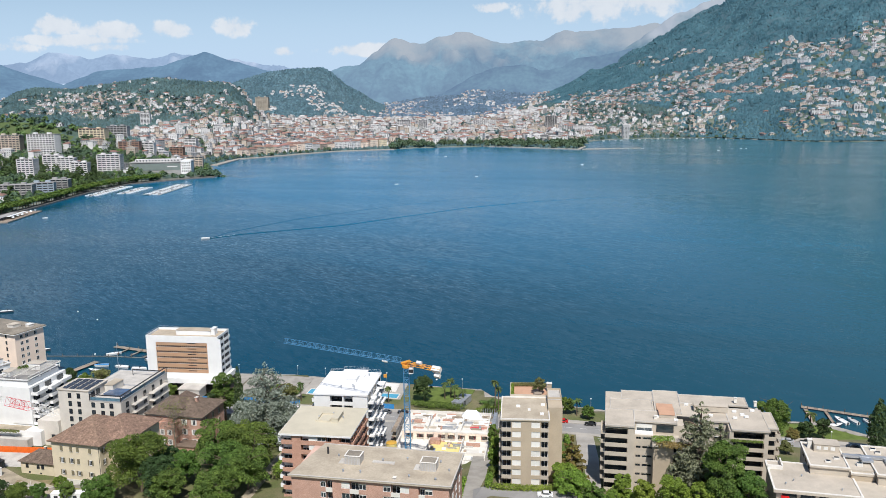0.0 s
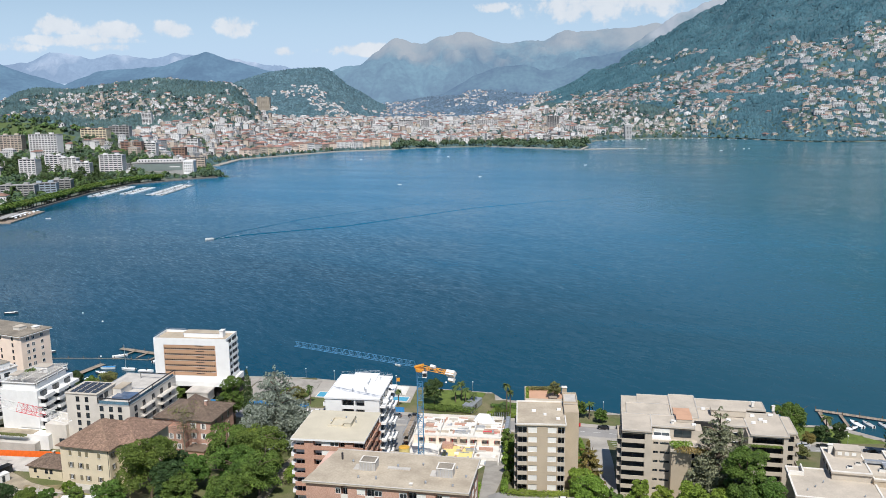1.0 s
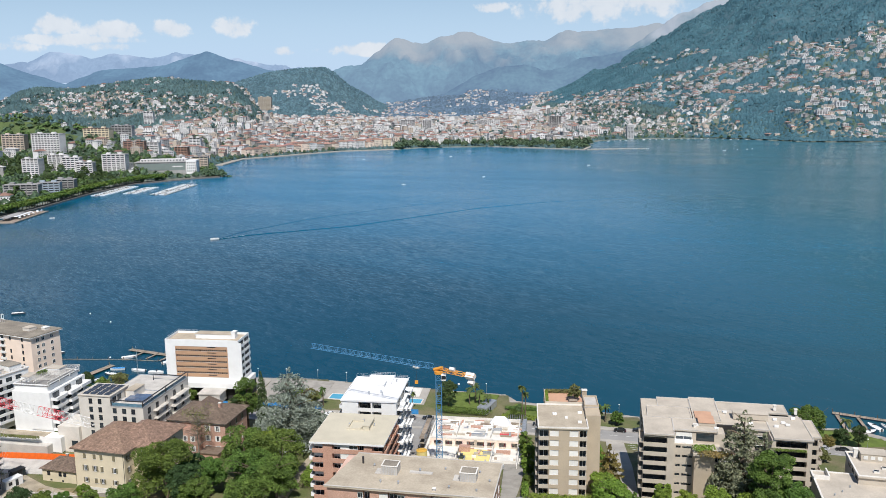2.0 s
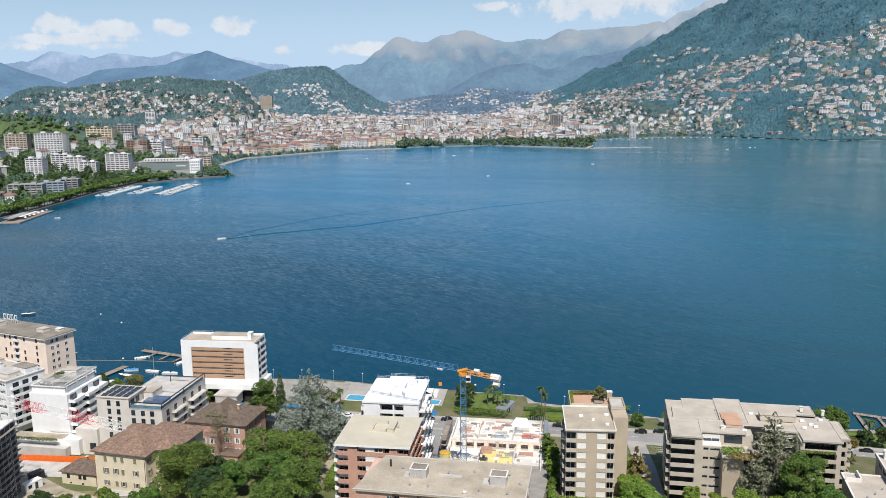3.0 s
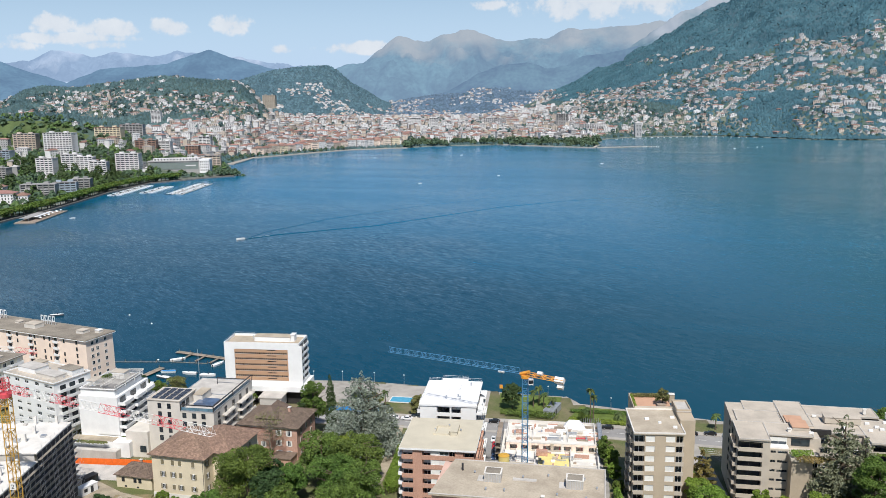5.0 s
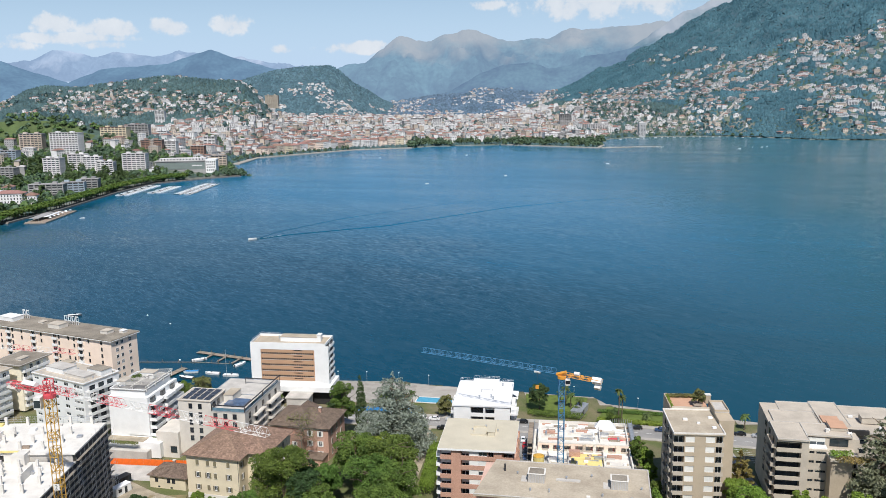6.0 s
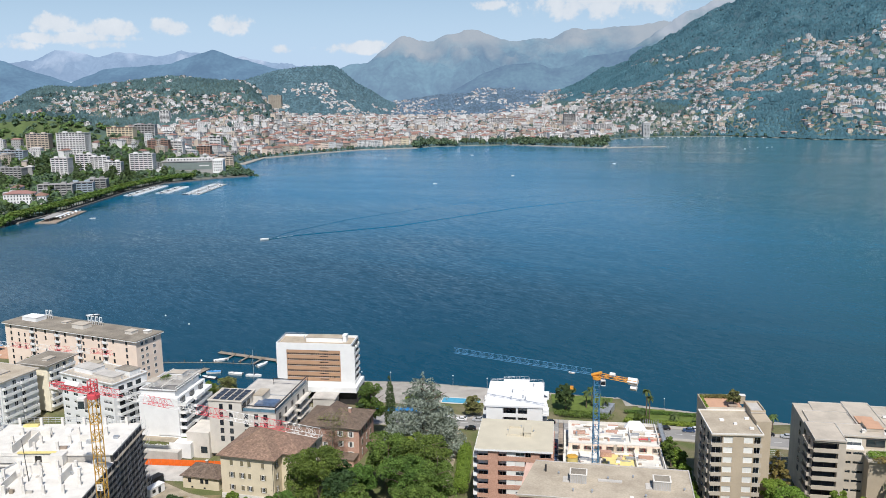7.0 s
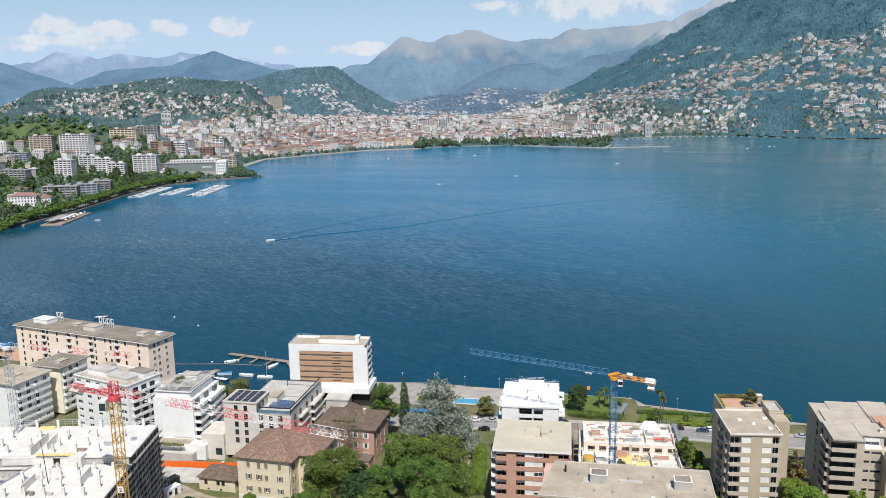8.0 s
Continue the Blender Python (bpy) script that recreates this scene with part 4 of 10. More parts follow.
def pink_hotel():
    h = thing("hotel", "long pale pink hotel with dark flat roof", "hotel", pose(-267.6, 377.4, 0, 0, 0, -22.6))
    w, d, top = 81.0, 15.2, 26.4
    part("wall", Build().box(0, w, 0, d, 1.5, top), M["pink"], h)
    roof = part("roof", Build().box(-0.9, w + 0.9, -0.9, d + 0.9, top, top + 0.45), M["roof_dark"], h, "dark felt roof with pale overhanging edge")
    part("eave", Build().box(-1.0, w + 1.0, -1.0, d + 1.0, top - 0.25, top - 0.002), M["white"], roof)
    for k, x in enumerate((3.5, 17, 20, 33, 46.5, 49.5, 62, 75)):
        for i in range(7):
            z = top - 2.5 - i * 2.95
            if k in (1, 3, 4, 6):
                window(h, x, -0.002, z, 1.7, 2.0, "front", "frame_dark")
                balcony(h, x + 0.1, -0.002, z - 0.1, 2.6, 1.0, "front", "white", 0.9, 0.1)
            else:
                window(h, x, -0.002, z + 0.2, 1.0, 1.7, "front", "frame_dark")
    for x in (8.5, 12.5, 26, 38.5, 55.5, 58.8, 67.5):
        for i in range(7):
            if (i + int(x)) % 4:
                window(h, x, -0.002, top - 2.4 - i * 2.95, 0.9, 1.7, "front", "frame_dark")
    for i in range(6):
        for y in (2.6, 5.4, 10.0):
            window(h, w + 0.002, y, top - 2.6 - i * 3.0, 1.5, 1.6, "right", "frame_white")
    for x in (16, 32, 47.5, 61):
        part("downpipe", Build().box(x, x + 0.3, -0.12, -0.002, 2, top - 0.3), M["pink_brick"], h)
    z = top + 0.45
    roof_box(h, 6, 15, 5, 11, z, z + 1.8, "white", "white")
    roof_box(h, 39, 46, 4, 9, z, z + 1.9, "offwhite", "roof_pale")
    roof_box(h, 28, 31, 8, 11, z, z + 0.7, "offwhite", "roof_pale")
    roof_box(h, 69, 73, 6, 10, z, z + 1.3, "offwhite", "roof_pale")
    roof_box(h, 76, 78.5, 10, 12.5, z, z + 1.1, "offwhite", "white")
    # the roof sign stands on posts and faces the lake; its letters are plain blocks
    for x0, n in ((40.5, 4), (13.5, 2)):
        s = Build()
        for i in range(n):
            x = x0 + i * 2.4
            s.box(x, x + 0.45, 12.0, 12.15, z + 1.5, z + 4.1).box(x + 0.45, x + 1.7, 12.0, 12.15, z + 1.5, z + 1.95).box(x + 0.45, x + 1.7, 12.0, 12.15, z + 3.65, z + 4.1)
            s.box(x + 0.1, x + 0.22, 12.15, 12.3, z, z + 4.0).box(x + 1.4, x + 1.52, 12.15, 12.3, z, z + 4.0)
        s.box(x0 - 0.3, x0 + n * 2.4, 12.15, 12.25, z + 1.4, z + 1.5)
        part("roof_sign", s, M["frame_white"], h, "white blocks on posts, seen from behind")
    return h


def terraced_white_flats():
    """White flats under renovation: a blank-fronted wing with balconies down its flank, and a longer wing behind."""
    h = thing("apartment_building", "white apartment block with stacked balconies and blank wall", "apartment building", pose(-168.3, 286.0, 0, 0, 0, -9))
    top = 26.6
    part("wall", Build().box(0, 15.5, 0, 21, 9.5, top - 2.0).box(0.5, 14, 1, 19, top - 2.0, top), M["white"], h)
    part("pier", Build().box(7.2, 15.5, -0.35, 0, 10.4, top - 2.0), M["white"], h)
    flat_roof(h, 0.5, 14, 1, 19, top + 0.3, "asphalt", "white", 0.3)
    for i in range(5):
        z = top - 4.9 - i * 2.9
        balcony(h, 15.5, 0.4, z, 6.0, 2.6, "right", "white", 1.0)
        balcony(h, 15.5, 7.4, z, 6.0, 3.4, "right", "white", 1.0)
        balcony(h, 15.5, 14.4, z, 6.0, 3.0, "right", "white", 1.0)
        for y in (1.4, 8.4, 15.4):
            window(h, 15.502, y, z + 0.05, 3.6, 2.2, "right", "frame_dark")
    for i in range(14):
        part("pergola_slat", slab_mesh("pergola_slat", 0, 11.6, 0, 0.3, 0, 0.12, M["concrete"]), None, h, at=pose(3.4, 0.2 + i * 1.3, top + 1.96, 0, 0, 14))
    for x in (3.6, 9.0, 14.6):
        part("pergola_girder", Build().box(x, x + 0.3, 0.2, 19.5, top + 1.6, top + 1.95), M["concrete_white"], h)
        for y in (0.9, 7.0, 13.0, 18.8):
            part("pergola_post", Build().box(x + 0.02, x + 0.26, y, y + 0.24, top - 0.2, top + 1.6), M["concrete_white"], h)
    roof_box(h, 5.5, 11, 12.5, 16.5, top + 0.3, top + 2.6, "white", "roof_pale")
    roof_box(h, 1.2, 4.5, 4, 9.0, top + 0.3, top + 2.0, "white", "roof_pale")
    part("planter", Build().box(4.9, 7.6, 9.6, 11.9, top + 0.62, top + 0.95), M["concrete"], h)
    part("podium", Build().box(-14, 21.5, -4.5, 0, 4, 9.6).box(15.5, 21.5, 0, 12, 4, 9.4), M["white"], h)
    part("base_wall", Build().box(-13, 18, -7.5, -4.5, 4, 7.4), M["concrete"], h)
    part("terrace_garden", Build().box(-13.5, 15, -4.3, -0.4, 9.602, 9.75), M["earth"], h)
    part("terrace_lawn", Build().box(15.8, 21.2, 0.3, 8.5, 9.402, 9.6), M["lawn"], h)
    return h


def long_white_flats():
    h = thing("apartment_building", "white apartment wing with pale grey flat roof", "apartment building", pose(-206.0, 305.5, 0, 0, 0, -27))
    top = 26.2
    cols = [(0, 1.0, "pier", 0), (1.0, 3.6, "window", 0.4), (3.6, 6.4, "pier", 0), (6.4, 9.0, "window", 0.4), (9.0, 12.0, "pier", 0), (12.0, 14.4, "window", 0.5), (14.4, 18, "pier", 0),
            (18, 20.4, "window", 0.4), (20.4, 23.4, "pier", 0), (23.4, 28, "strip", 0.4), (28, 29, "pier", 0)]
    layered(h, 0, 29, 0, 16, 5.5, top, 2.9, 1.5, cols, "white", 0.8)
    flat_roof(h, 0, 29, 0, 16, top + 0.3, "roof_pale", "white", 0.35)
    roof_box(h, 3, 13, 4, 10, top + 0.3, top + 2.2, "white", "concrete")
    roof_box(h, 15, 26, 3, 8, top + 0.3, top + 1.6, "offwhite", "concrete")
    roof_box(h, 20, 28, 9, 14, top + 0.3, top + 2.4, "white", "roof_dark")
    roof_box(h, 1, 6, 11, 15, top + 0.3, top + 1.4, "offwhite", "roof_grey")
    railing(h, [(0.2, 0.2), (28.8, 0.2), (28.8, 15.8)], top + 0.65, 0.9)
    for x, y in ((14, 10), (16.5, 12.5), (8, 13), (27, 6), (13.6, 5.5)):
        vent(h, x, y, top + 0.3, 0.35, 0.8)
    for i in range(6):
        balcony(h, 29, 1.5, top - 3.3 - i * 2.9, 13, 1.6, "right", "white", 0.95)
        for y in (2.5, 6.5, 10.5):
            window(h, 29.002, y, top - 3.2 - i * 2.9, 2.4, 2.0, "right", "frame_dark")
    return h


def beige_flats(x, y, rot, w, d, top, wall, roof, label, over=1.0, stack=True):
    h = thing("apartment_building", label, "apartment building", pose(x, y, 0, 0, 0, rot))
    part("wall", Build().box(0, w, 0, d, 4, top), M[wall], h)
    flat_roof(h, 0, w, 0, d, top + 0.35, roof, "concrete", 0.2, 0.3, over)
    for i in range(6):
        z = top - 2.6 - i * 2.9
        window(h, 1.5, -0.002, z, 1.4, 1.5, "front", "frame_dark")
        window(h, w * 0.45, -0.002, z, 1.4, 1.5, "front", "frame_dark", blind=random.choice((0, 0.6)))
        if stack:
            for yy, ww in ((0.6, d * 0.42), (d * 0.52, d * 0.42)):
                window(h, w + 0.002, yy + 0.5, z - 0.3, 1.7, 2.1, "right", "frame_white", blind=random.choice((0, 0.4, 0.7)))
                window(h, w + 0.002, yy + ww - 2.3, z - 0.3, 1.7, 2.1, "right", "frame_white", blind=random.choice((0, 0.4, 1.0)))
                balcony(h, w, yy, z - 0.35, ww, 1.4, "right", "white", 0.95)
    roof_box(h, w * 0.5, w * 0.7, d * 0.3, d * 0.6, top + 0.35, top + 1.0, "offwhite", "roof_pale")
    return h


def solar_flats():
    h = thing("apartment_building", "beige apartment house with solar panels on its roof", "apartment building", pose(-141.2, 280.8, 0, 0, 0, -9))
    main, top = 21.4, 24.9
    body = Build().box(0, 25, 0, 17, 5, main - 0.4).box(4.5, 25, 17, 33, 5, main - 0.4)
    part("wall", body, M["offwhite"], h)
    part("attic", Build().box(0, 12.4, 0, 11.8, main - 0.4, top), M["offwhite"], h)
    flat_roof(h, 0, 12.4, 0, 11.8, top + 0.2, "roof_pale", "offwhite", 0.12, 0.4, 0.25)
    for i in range(4):
        for j in range(4):
            x, y = 1.2 + j * 2.75, 0.9 + i * 2.65
            p = part("solar_panel", Build().quad_mesh([(x, y, top + 0.3), (x + 2.15, y, top + 0.3), (x + 2.15, y + 1.95, top + 0.55), (x, y + 1.95, top + 0.55)], [(0, 1, 2, 3)])
                     .box(x, x + 2.15, y + 1.9, y + 1.95, top + 0.2, top + 0.52), M["solar"], h)
            f = Build()
            for k in range(4):
                f.box(x + k * 0.7, x + k * 0.7 + 0.05, y, y + 1.9, top + 0.22, top + 0.28)
            part("rack", f, M["steel"], p)
    deck = flat_roof(h, 12.4, 25, 0, 17, main, "concrete", "steel", 0.25, 0.2, 0.0)
    flat_roof(h, 4.5, 25, 17, 33, main, "concrete", "steel", 0.25, 0.2, 0.0)
    part("roof_light", Build().box(15, 22.5, 5, 11, main + 0.01, main + 1.0), M["glass_blue"], h, "flat glazed roof light")
    roof_box(h, 13, 16.5, 9, 16, main + 0.01, main + 2.7, "offwhite", "roof_grey")
    part("pergola", Build().box(12.6, 25, -0.1, 0.25, main + 2.2, main + 2.5).box(12.5, 12.75, 0, 0.25, main, main + 2.2).box(24.75, 25, 0, 0.25, main, main + 2.2)
         .box(24.7, 25, 0.25, 33, main + 2.2, main + 2.5).box(13, 24.7, 28, 28.3, main + 2.2, main + 2.5).box(24.8, 25, 16, 16.2, main, main + 2.3).box(24.8, 25, 32.8, 33, main, main + 2.3)
         .box(13, 13.2, 28, 28.2, main, main + 2.3), M["frame_dark"], h, "dark steel roof frame")
    part("glass_screen", Build().box(12.8, 24.8, 0.3, 0.34, main + 0.25, main + 1.3).box(24.6, 24.64, 0.5, 32, main + 0.25, main + 1.3), M["glass_blue"], h)
    for i in range(5):
        z = (top if i == 0 else main + 0.6) - 2.9 - (i if i == 0 else i - 1) * 2.95 - (0 if i == 0 else 0.2)
        for x in (4.0, 7.6):
            window(h, x, -0.002, z, 1.35, 1.9, "front", "frame_dark")
        if i:
            for x in (13.2, 16.9, 20.4):
                window(h, x, -0.002, z, 1.5, 1.9, "front", "frame_dark")
    for i in range(4):
        z = main - 3.2 - i * 2.95
        for y in (3, 8.5, 15, 21, 27):
            window(h, 25.002, y, z, 1.8, 2.1, "right", "frame_dark")
        balcony(h, 25, 6.5, z - 0.1, 9, 1.7, "right", "offwhite", 0.95, rail=True)
        balcony(h, 25, 18.5, z - 0.1, 12, 2.2, "right", "offwhite", 0.95, rail=True)
    for y in (1.4, 4.6):
        window(h, 12.402, y, main + 0.6, 2.2, 2.0, "right", "frame_dark")
    part("low_wing", Build().box(-8.5, 0, -1.5, 10, 3.5, 13.2), M["offwhite"], h)
    window(h, -3.2, -1.502, 5.6, 2.4, 2.4, "front", "frame_dark")
    return h


def cream_villa():
    h = thing("villa", "cream three-storey villa with brown tiled hip roof", "villa", pose(-127.6, 247.6, 0, 0, 0, -13))
    w, d, eave = 18.2, 20.5, 19.6
    part("wall", Build().box(0, w, 0, d, 4.5, eave).box(w, 24.5, 5.5, d + 3, 4.5, eave), M["cream"], h)
    part("plinth", Build().box(-0.12, w + 0.12, -0.12, -0.004, 4.5, 7.0), M["concrete_white"], h)
    part("eave", Build().box(-0.9, w + 0.9, -0.9, d + 0.9, eave, eave + 0.22).box(w + 0.9, 25.4, 4.6, d + 3.9, eave, eave + 0.22), M["wood"], h, "dark wooden eave boards")
    tiled_hip(h, -1.0, w + 1.0, -1.0, d + 1.0, eave + 0.224, eave + 5.4, "tile")
    tiled_hip(h, 8, 25.5, 4.5, d + 4.0, eave + 0.22, eave + 4.9, "tile")
    for i, hh in enumerate((1.75, 1.75, 1.6)):
        z = eave - 3.0 - i * 4.05
        for j, x in enumerate((3.3, 6.9, 9.4, 14.0)):
            if i == 0 and j == 1:
                shuttered_window(h, x, -0.002, z, 1.05, hh, "front", False)
            else:
                shuttered_window(h, x, -0.002, z, 1.05, hh, "front", (i + j) % 3 > 0 and i > 0)
        for y in (1.5,):
            shuttered_window(h, w + 0.002, y, z, 1.0, hh, "right", True)
        for x in (w + 2.2,):
            shuttered_window(h, x, 5.498, z, 1.0, hh, "front", i % 2 == 0)
        for y in (9, 13, 17.5):
            shuttered_window(h, 24.502, y, z, 1.0, hh, "right", i % 2 == 1)
    part("porch", Build().box(5.5, 12.5, -1.6, -0.13, 4.5, 5.0), M["stone"], h)
    part("downpipe", Build().tube((w - 0.3, -0.1, 5), (w - 0.3, -0.1, eave), 0.08), M["frame_dark"], h)
    return h


def red_villa():
    h = thing("villa", "old red villa with dark brown tiled roof", "villa", pose(-108.8, 281.0, 0, 0, 0, -11))
    w, d, eave = 21.5, 17.0, 15.6
    part("wall", Build().box(0, w, 0, d, 3.5, eave), M["pink_brick"], h)
    part("bay", Build().box(5, 12, -1.8, 0, 3.5, eave - 2.5), M["pink_brick"], h)
    part("eave", Build().box(-0.8, w + 0.8, -0.8, d + 0.8, eave, eave + 0.2), M["wood"], h)
    tiled_hip(h, -0.9, w + 0.9, -0.9, d + 0.9, eave + 0.204, eave + 4.2, "tile_brown")
    gable = Build().hip(6, 13.5, 1.5, d - 2, eave + 2.2, eave + 5.6)
    part("roof", gable, M["tile_brown"], h)
    for i in range(3):
        z = eave - 3.1 - i * 3.7
        for x in (2.2, 14.2, 18.0):
            shuttered_window(h, x, -0.002, z, 1.1, 2.0, "front", True, "shutter_white")
        for y in (3, 8, 12.5):
            shuttered_window(h, w + 0.002, y, z, 1.1, 2.0, "right", False, "shutter_olive")
        if i:
            for x in (6.2, 9.2):
                shuttered_window(h, x, -1.802, z, 1.0, 2.0, "front", True, "shutter_white")
    chimney(h, 15.5, 7, eave + 2.4, 0.9, 2.2, "pink_brick")
    part("cornice", Build().box(-0.15, w + 0.15, -0.15, -0.004, eave - 0.6, eave - 0.01).box(w + 0.004, w + 0.15, -0.15, d, eave - 0.6, eave - 0.01), M["concrete_white"], h)
    part("porch_roof", Build().box(13.8, 21.5, -6.0, -0.2, 6.5, 6.8), M["tile_brown"], h)
    part("porch_wall", Build().box(14.2, 21.2, -5.6, -0.1, 3.5, 6.496), M["pink_brick"], h)
    return h


def gate_house():
    h = thing("cottage", "low cream cottage with brown tiled roof", "cottage", pose(-142.8, 255.0, 0, 0, 0, -13))
    part("wall", Build().box(0, 13, 0, 8.5, 4.5, 9.2), M["cream"], h)
    tiled_hip(h, -0.7, 13.7, -0.7, 9.2, 9.2, 12.0, "tile_brown")
    for x in (2.0, 6.4, 8.2):
        window(h, x, -0.002, 7.0, 1.1, 1.5, "front", "frame_dark")
    for x in (3.0, 7.5):
        window(h, x, -0.002, 5.2, 0.7, 0.5, "front", "frame_dark")
    chimney(h, 6, 4.5, 11.2, 0.7, 1.5, "brick")
    return h


def cream_roof_flats():
    h = thing("apartment_building", "red brick apartment block with cream flat roof", "apartment building", pose(-47.0, 227.4, 0, 0, 0, -6.6))
    w, d, top = 20.9, 21.3, 30.7
    cols = [(0, 3.2, "loggia", 0.9), (3.2, 6.0, "pier", 0), (6.0, 8.4, "loggia", 0.5), (8.4, 11.0, "blind", 1.0), (11.0, 13.6, "window", 1.0), (13.6, 15.4, "loggia", 0.2), (15.4, 17.8, "pier", 0), (17.8, 20.9, "loggia", 1)]
    layered(h, 0, w, 0, d, 9.0, top, 2.9, 1.35, cols, "brick", 1.5, slab_mat="brick", top_band=0.25)
    roof = part("roof", Build().box(-0.6, w + 0.6, -0.6, d + 0.6, top + 0.002, top + 0.4), M["roof_cream"], h, "cream felt roof")
    part("fascia", Build().box(-0.66, w + 0.66, -0.66, -0.602, top - 0.1, top + 0.44).box(-0.66, -0.602, -0.602, d + 0.6, top - 0.1, top + 0.44).box(w + 0.602, w + 0.66, -0.602, d + 0.6, top - 0.1, top + 0.44), M["white"], roof)
    z = top + 0.4
    part("roof_kerb", Build().box(7.8, 8.3, 9.5, 16, z, z + 0.5).box(8.3, 12.2, 9.5, 10.0, z, z + 0.5).box(8.3, 11.8, 15.5, 16, z, z + 0.5).box(11.9, 12.4, 10.0, 11.6, z, z + 0.6), M["roof_cream"], h)
    roof_box(h, 12.9, 14.9, 9.2, 16.0, z, z + 1.3, "roof_cream", "roof_cream")
    for x, y in ((15.6, 13.0), (11.8, 15.9), (8, 12.6)):
        vent(h, x, y, z, 0.3, 0.5)
    for i in range(6):
        zz = top - 2.85 - i * 2.9
        for y in (1.2, 8.0, 14.8):
            balcony(h, w, y, zz, 5.4, 0.9, "right", "brick", 0.7, 0.1)
            window(h, w + 0.002, y + 0.6, zz + 0.04, 3.6, 2.2, "right", "frame_dark")
            balcony(h, 0, y + 5.4, zz, 5.4, 1.3, "left", "white", 0.95, 0.1)
            window(h, -0.002, y + 4.6, zz + 0.04, 3.6, 2.2, "left", "frame_dark")
    return h


def white_tower():
    h = thing("apartment_building", "new white apartment tower with stacked side balconies", "apartment building", pose(-43.6, 262.3, 0, 0, 0, -6.0))
    w, d, top = 18.4, 22.5, 29.9
    cols = [(0, 5.6, "pier", 0), (5.6, 9.8, "loggia", 0.1), (9.8, 10.3, "pier", 0), (10.3, 13.4, "loggia", 0.5), (13.4, w, "pier", 0)]
    layered(h, 0, w, 0, d, 5.0, top, 2.95, 1.25, cols, "white", 1.6, slab_mat="white", glass="frame_dark")
    flat_roof(h, 0, w, 0, d, top + 0.3, "roof_white", "white", 0.25, 0.3, 0.3)
    part("upper_deck", Build().box(4.5, 13.5, d - 6, d + 2.2, top + 0.31, top + 0.75), M["roof_white"], h)
    railing(h, [(0, d - 1), (0, d + 0.2), (4.5, d + 0.2)], top + 0.55, 1.0)
    railing(h, [(4.5, d + 2.0), (13.5, d + 2.0)], top + 0.75, 1.0)
    railing(h, [(13.5, d + 0.2), (w, d + 0.2), (w, d - 4)], top + 0.55, 1.0)
    roof_box(h, 8.2, 11.8, 12.2, 17.0, top + 0.3, top + 1.5, "white", "roof_white")
    for x, y in ((8.0, 6.2), (11.8, 7.6), (12.6, 6.0), (9.9, 13.5), (15, 19)):
        vent(h, x, y, top + 0.3, 0.35, 0.9)
    for i in range(8):
        z = top - 2.8 - i * 2.95
        for k, y in enumerate((0.8, 8.2, 15.6)):
            balcony(h, w, y + (0.5 if (i + k) % 2 else 0), z, 5.2 if (i + k) % 2 else 6.2, 1.3 if (i + k) % 2 else 2.0, "right", "white", 0.5)
            window(h, w + 0.002, y + 0.6, z + 0.04, 4.6, 2.3, "right", "frame_dark")
            balcony(h, 0, y + 6.2, z, 6.2, 1.5 if (i + k) % 2 else 1.0, "left", "white", 1.0)
            window(h, -0.002, y + 5.4, z + 0.04, 4.4, 2.3, "left", "frame_dark")
    for y, z in ((15.5, top - 1.0), (19.5, top - 3.2), (12, top - 3.4)):
        part("awning", Build().quad_mesh([(w, y, z), (w, y + 3, z), (w + 1.6, y + 3, z - 0.9), (w + 1.6, y, z - 0.9), (w, y, z - 0.08), (w, y + 3, z - 0.08), (w + 1.6, y + 3, z - 0.98), (w + 1.6, y, z - 0.98)],
             [(0, 3, 2, 1), (4, 5, 6, 7), (2, 3, 7, 6), (0, 4, 7, 3), (1, 2, 6, 5)]), M["white_panel"], h)
    return h


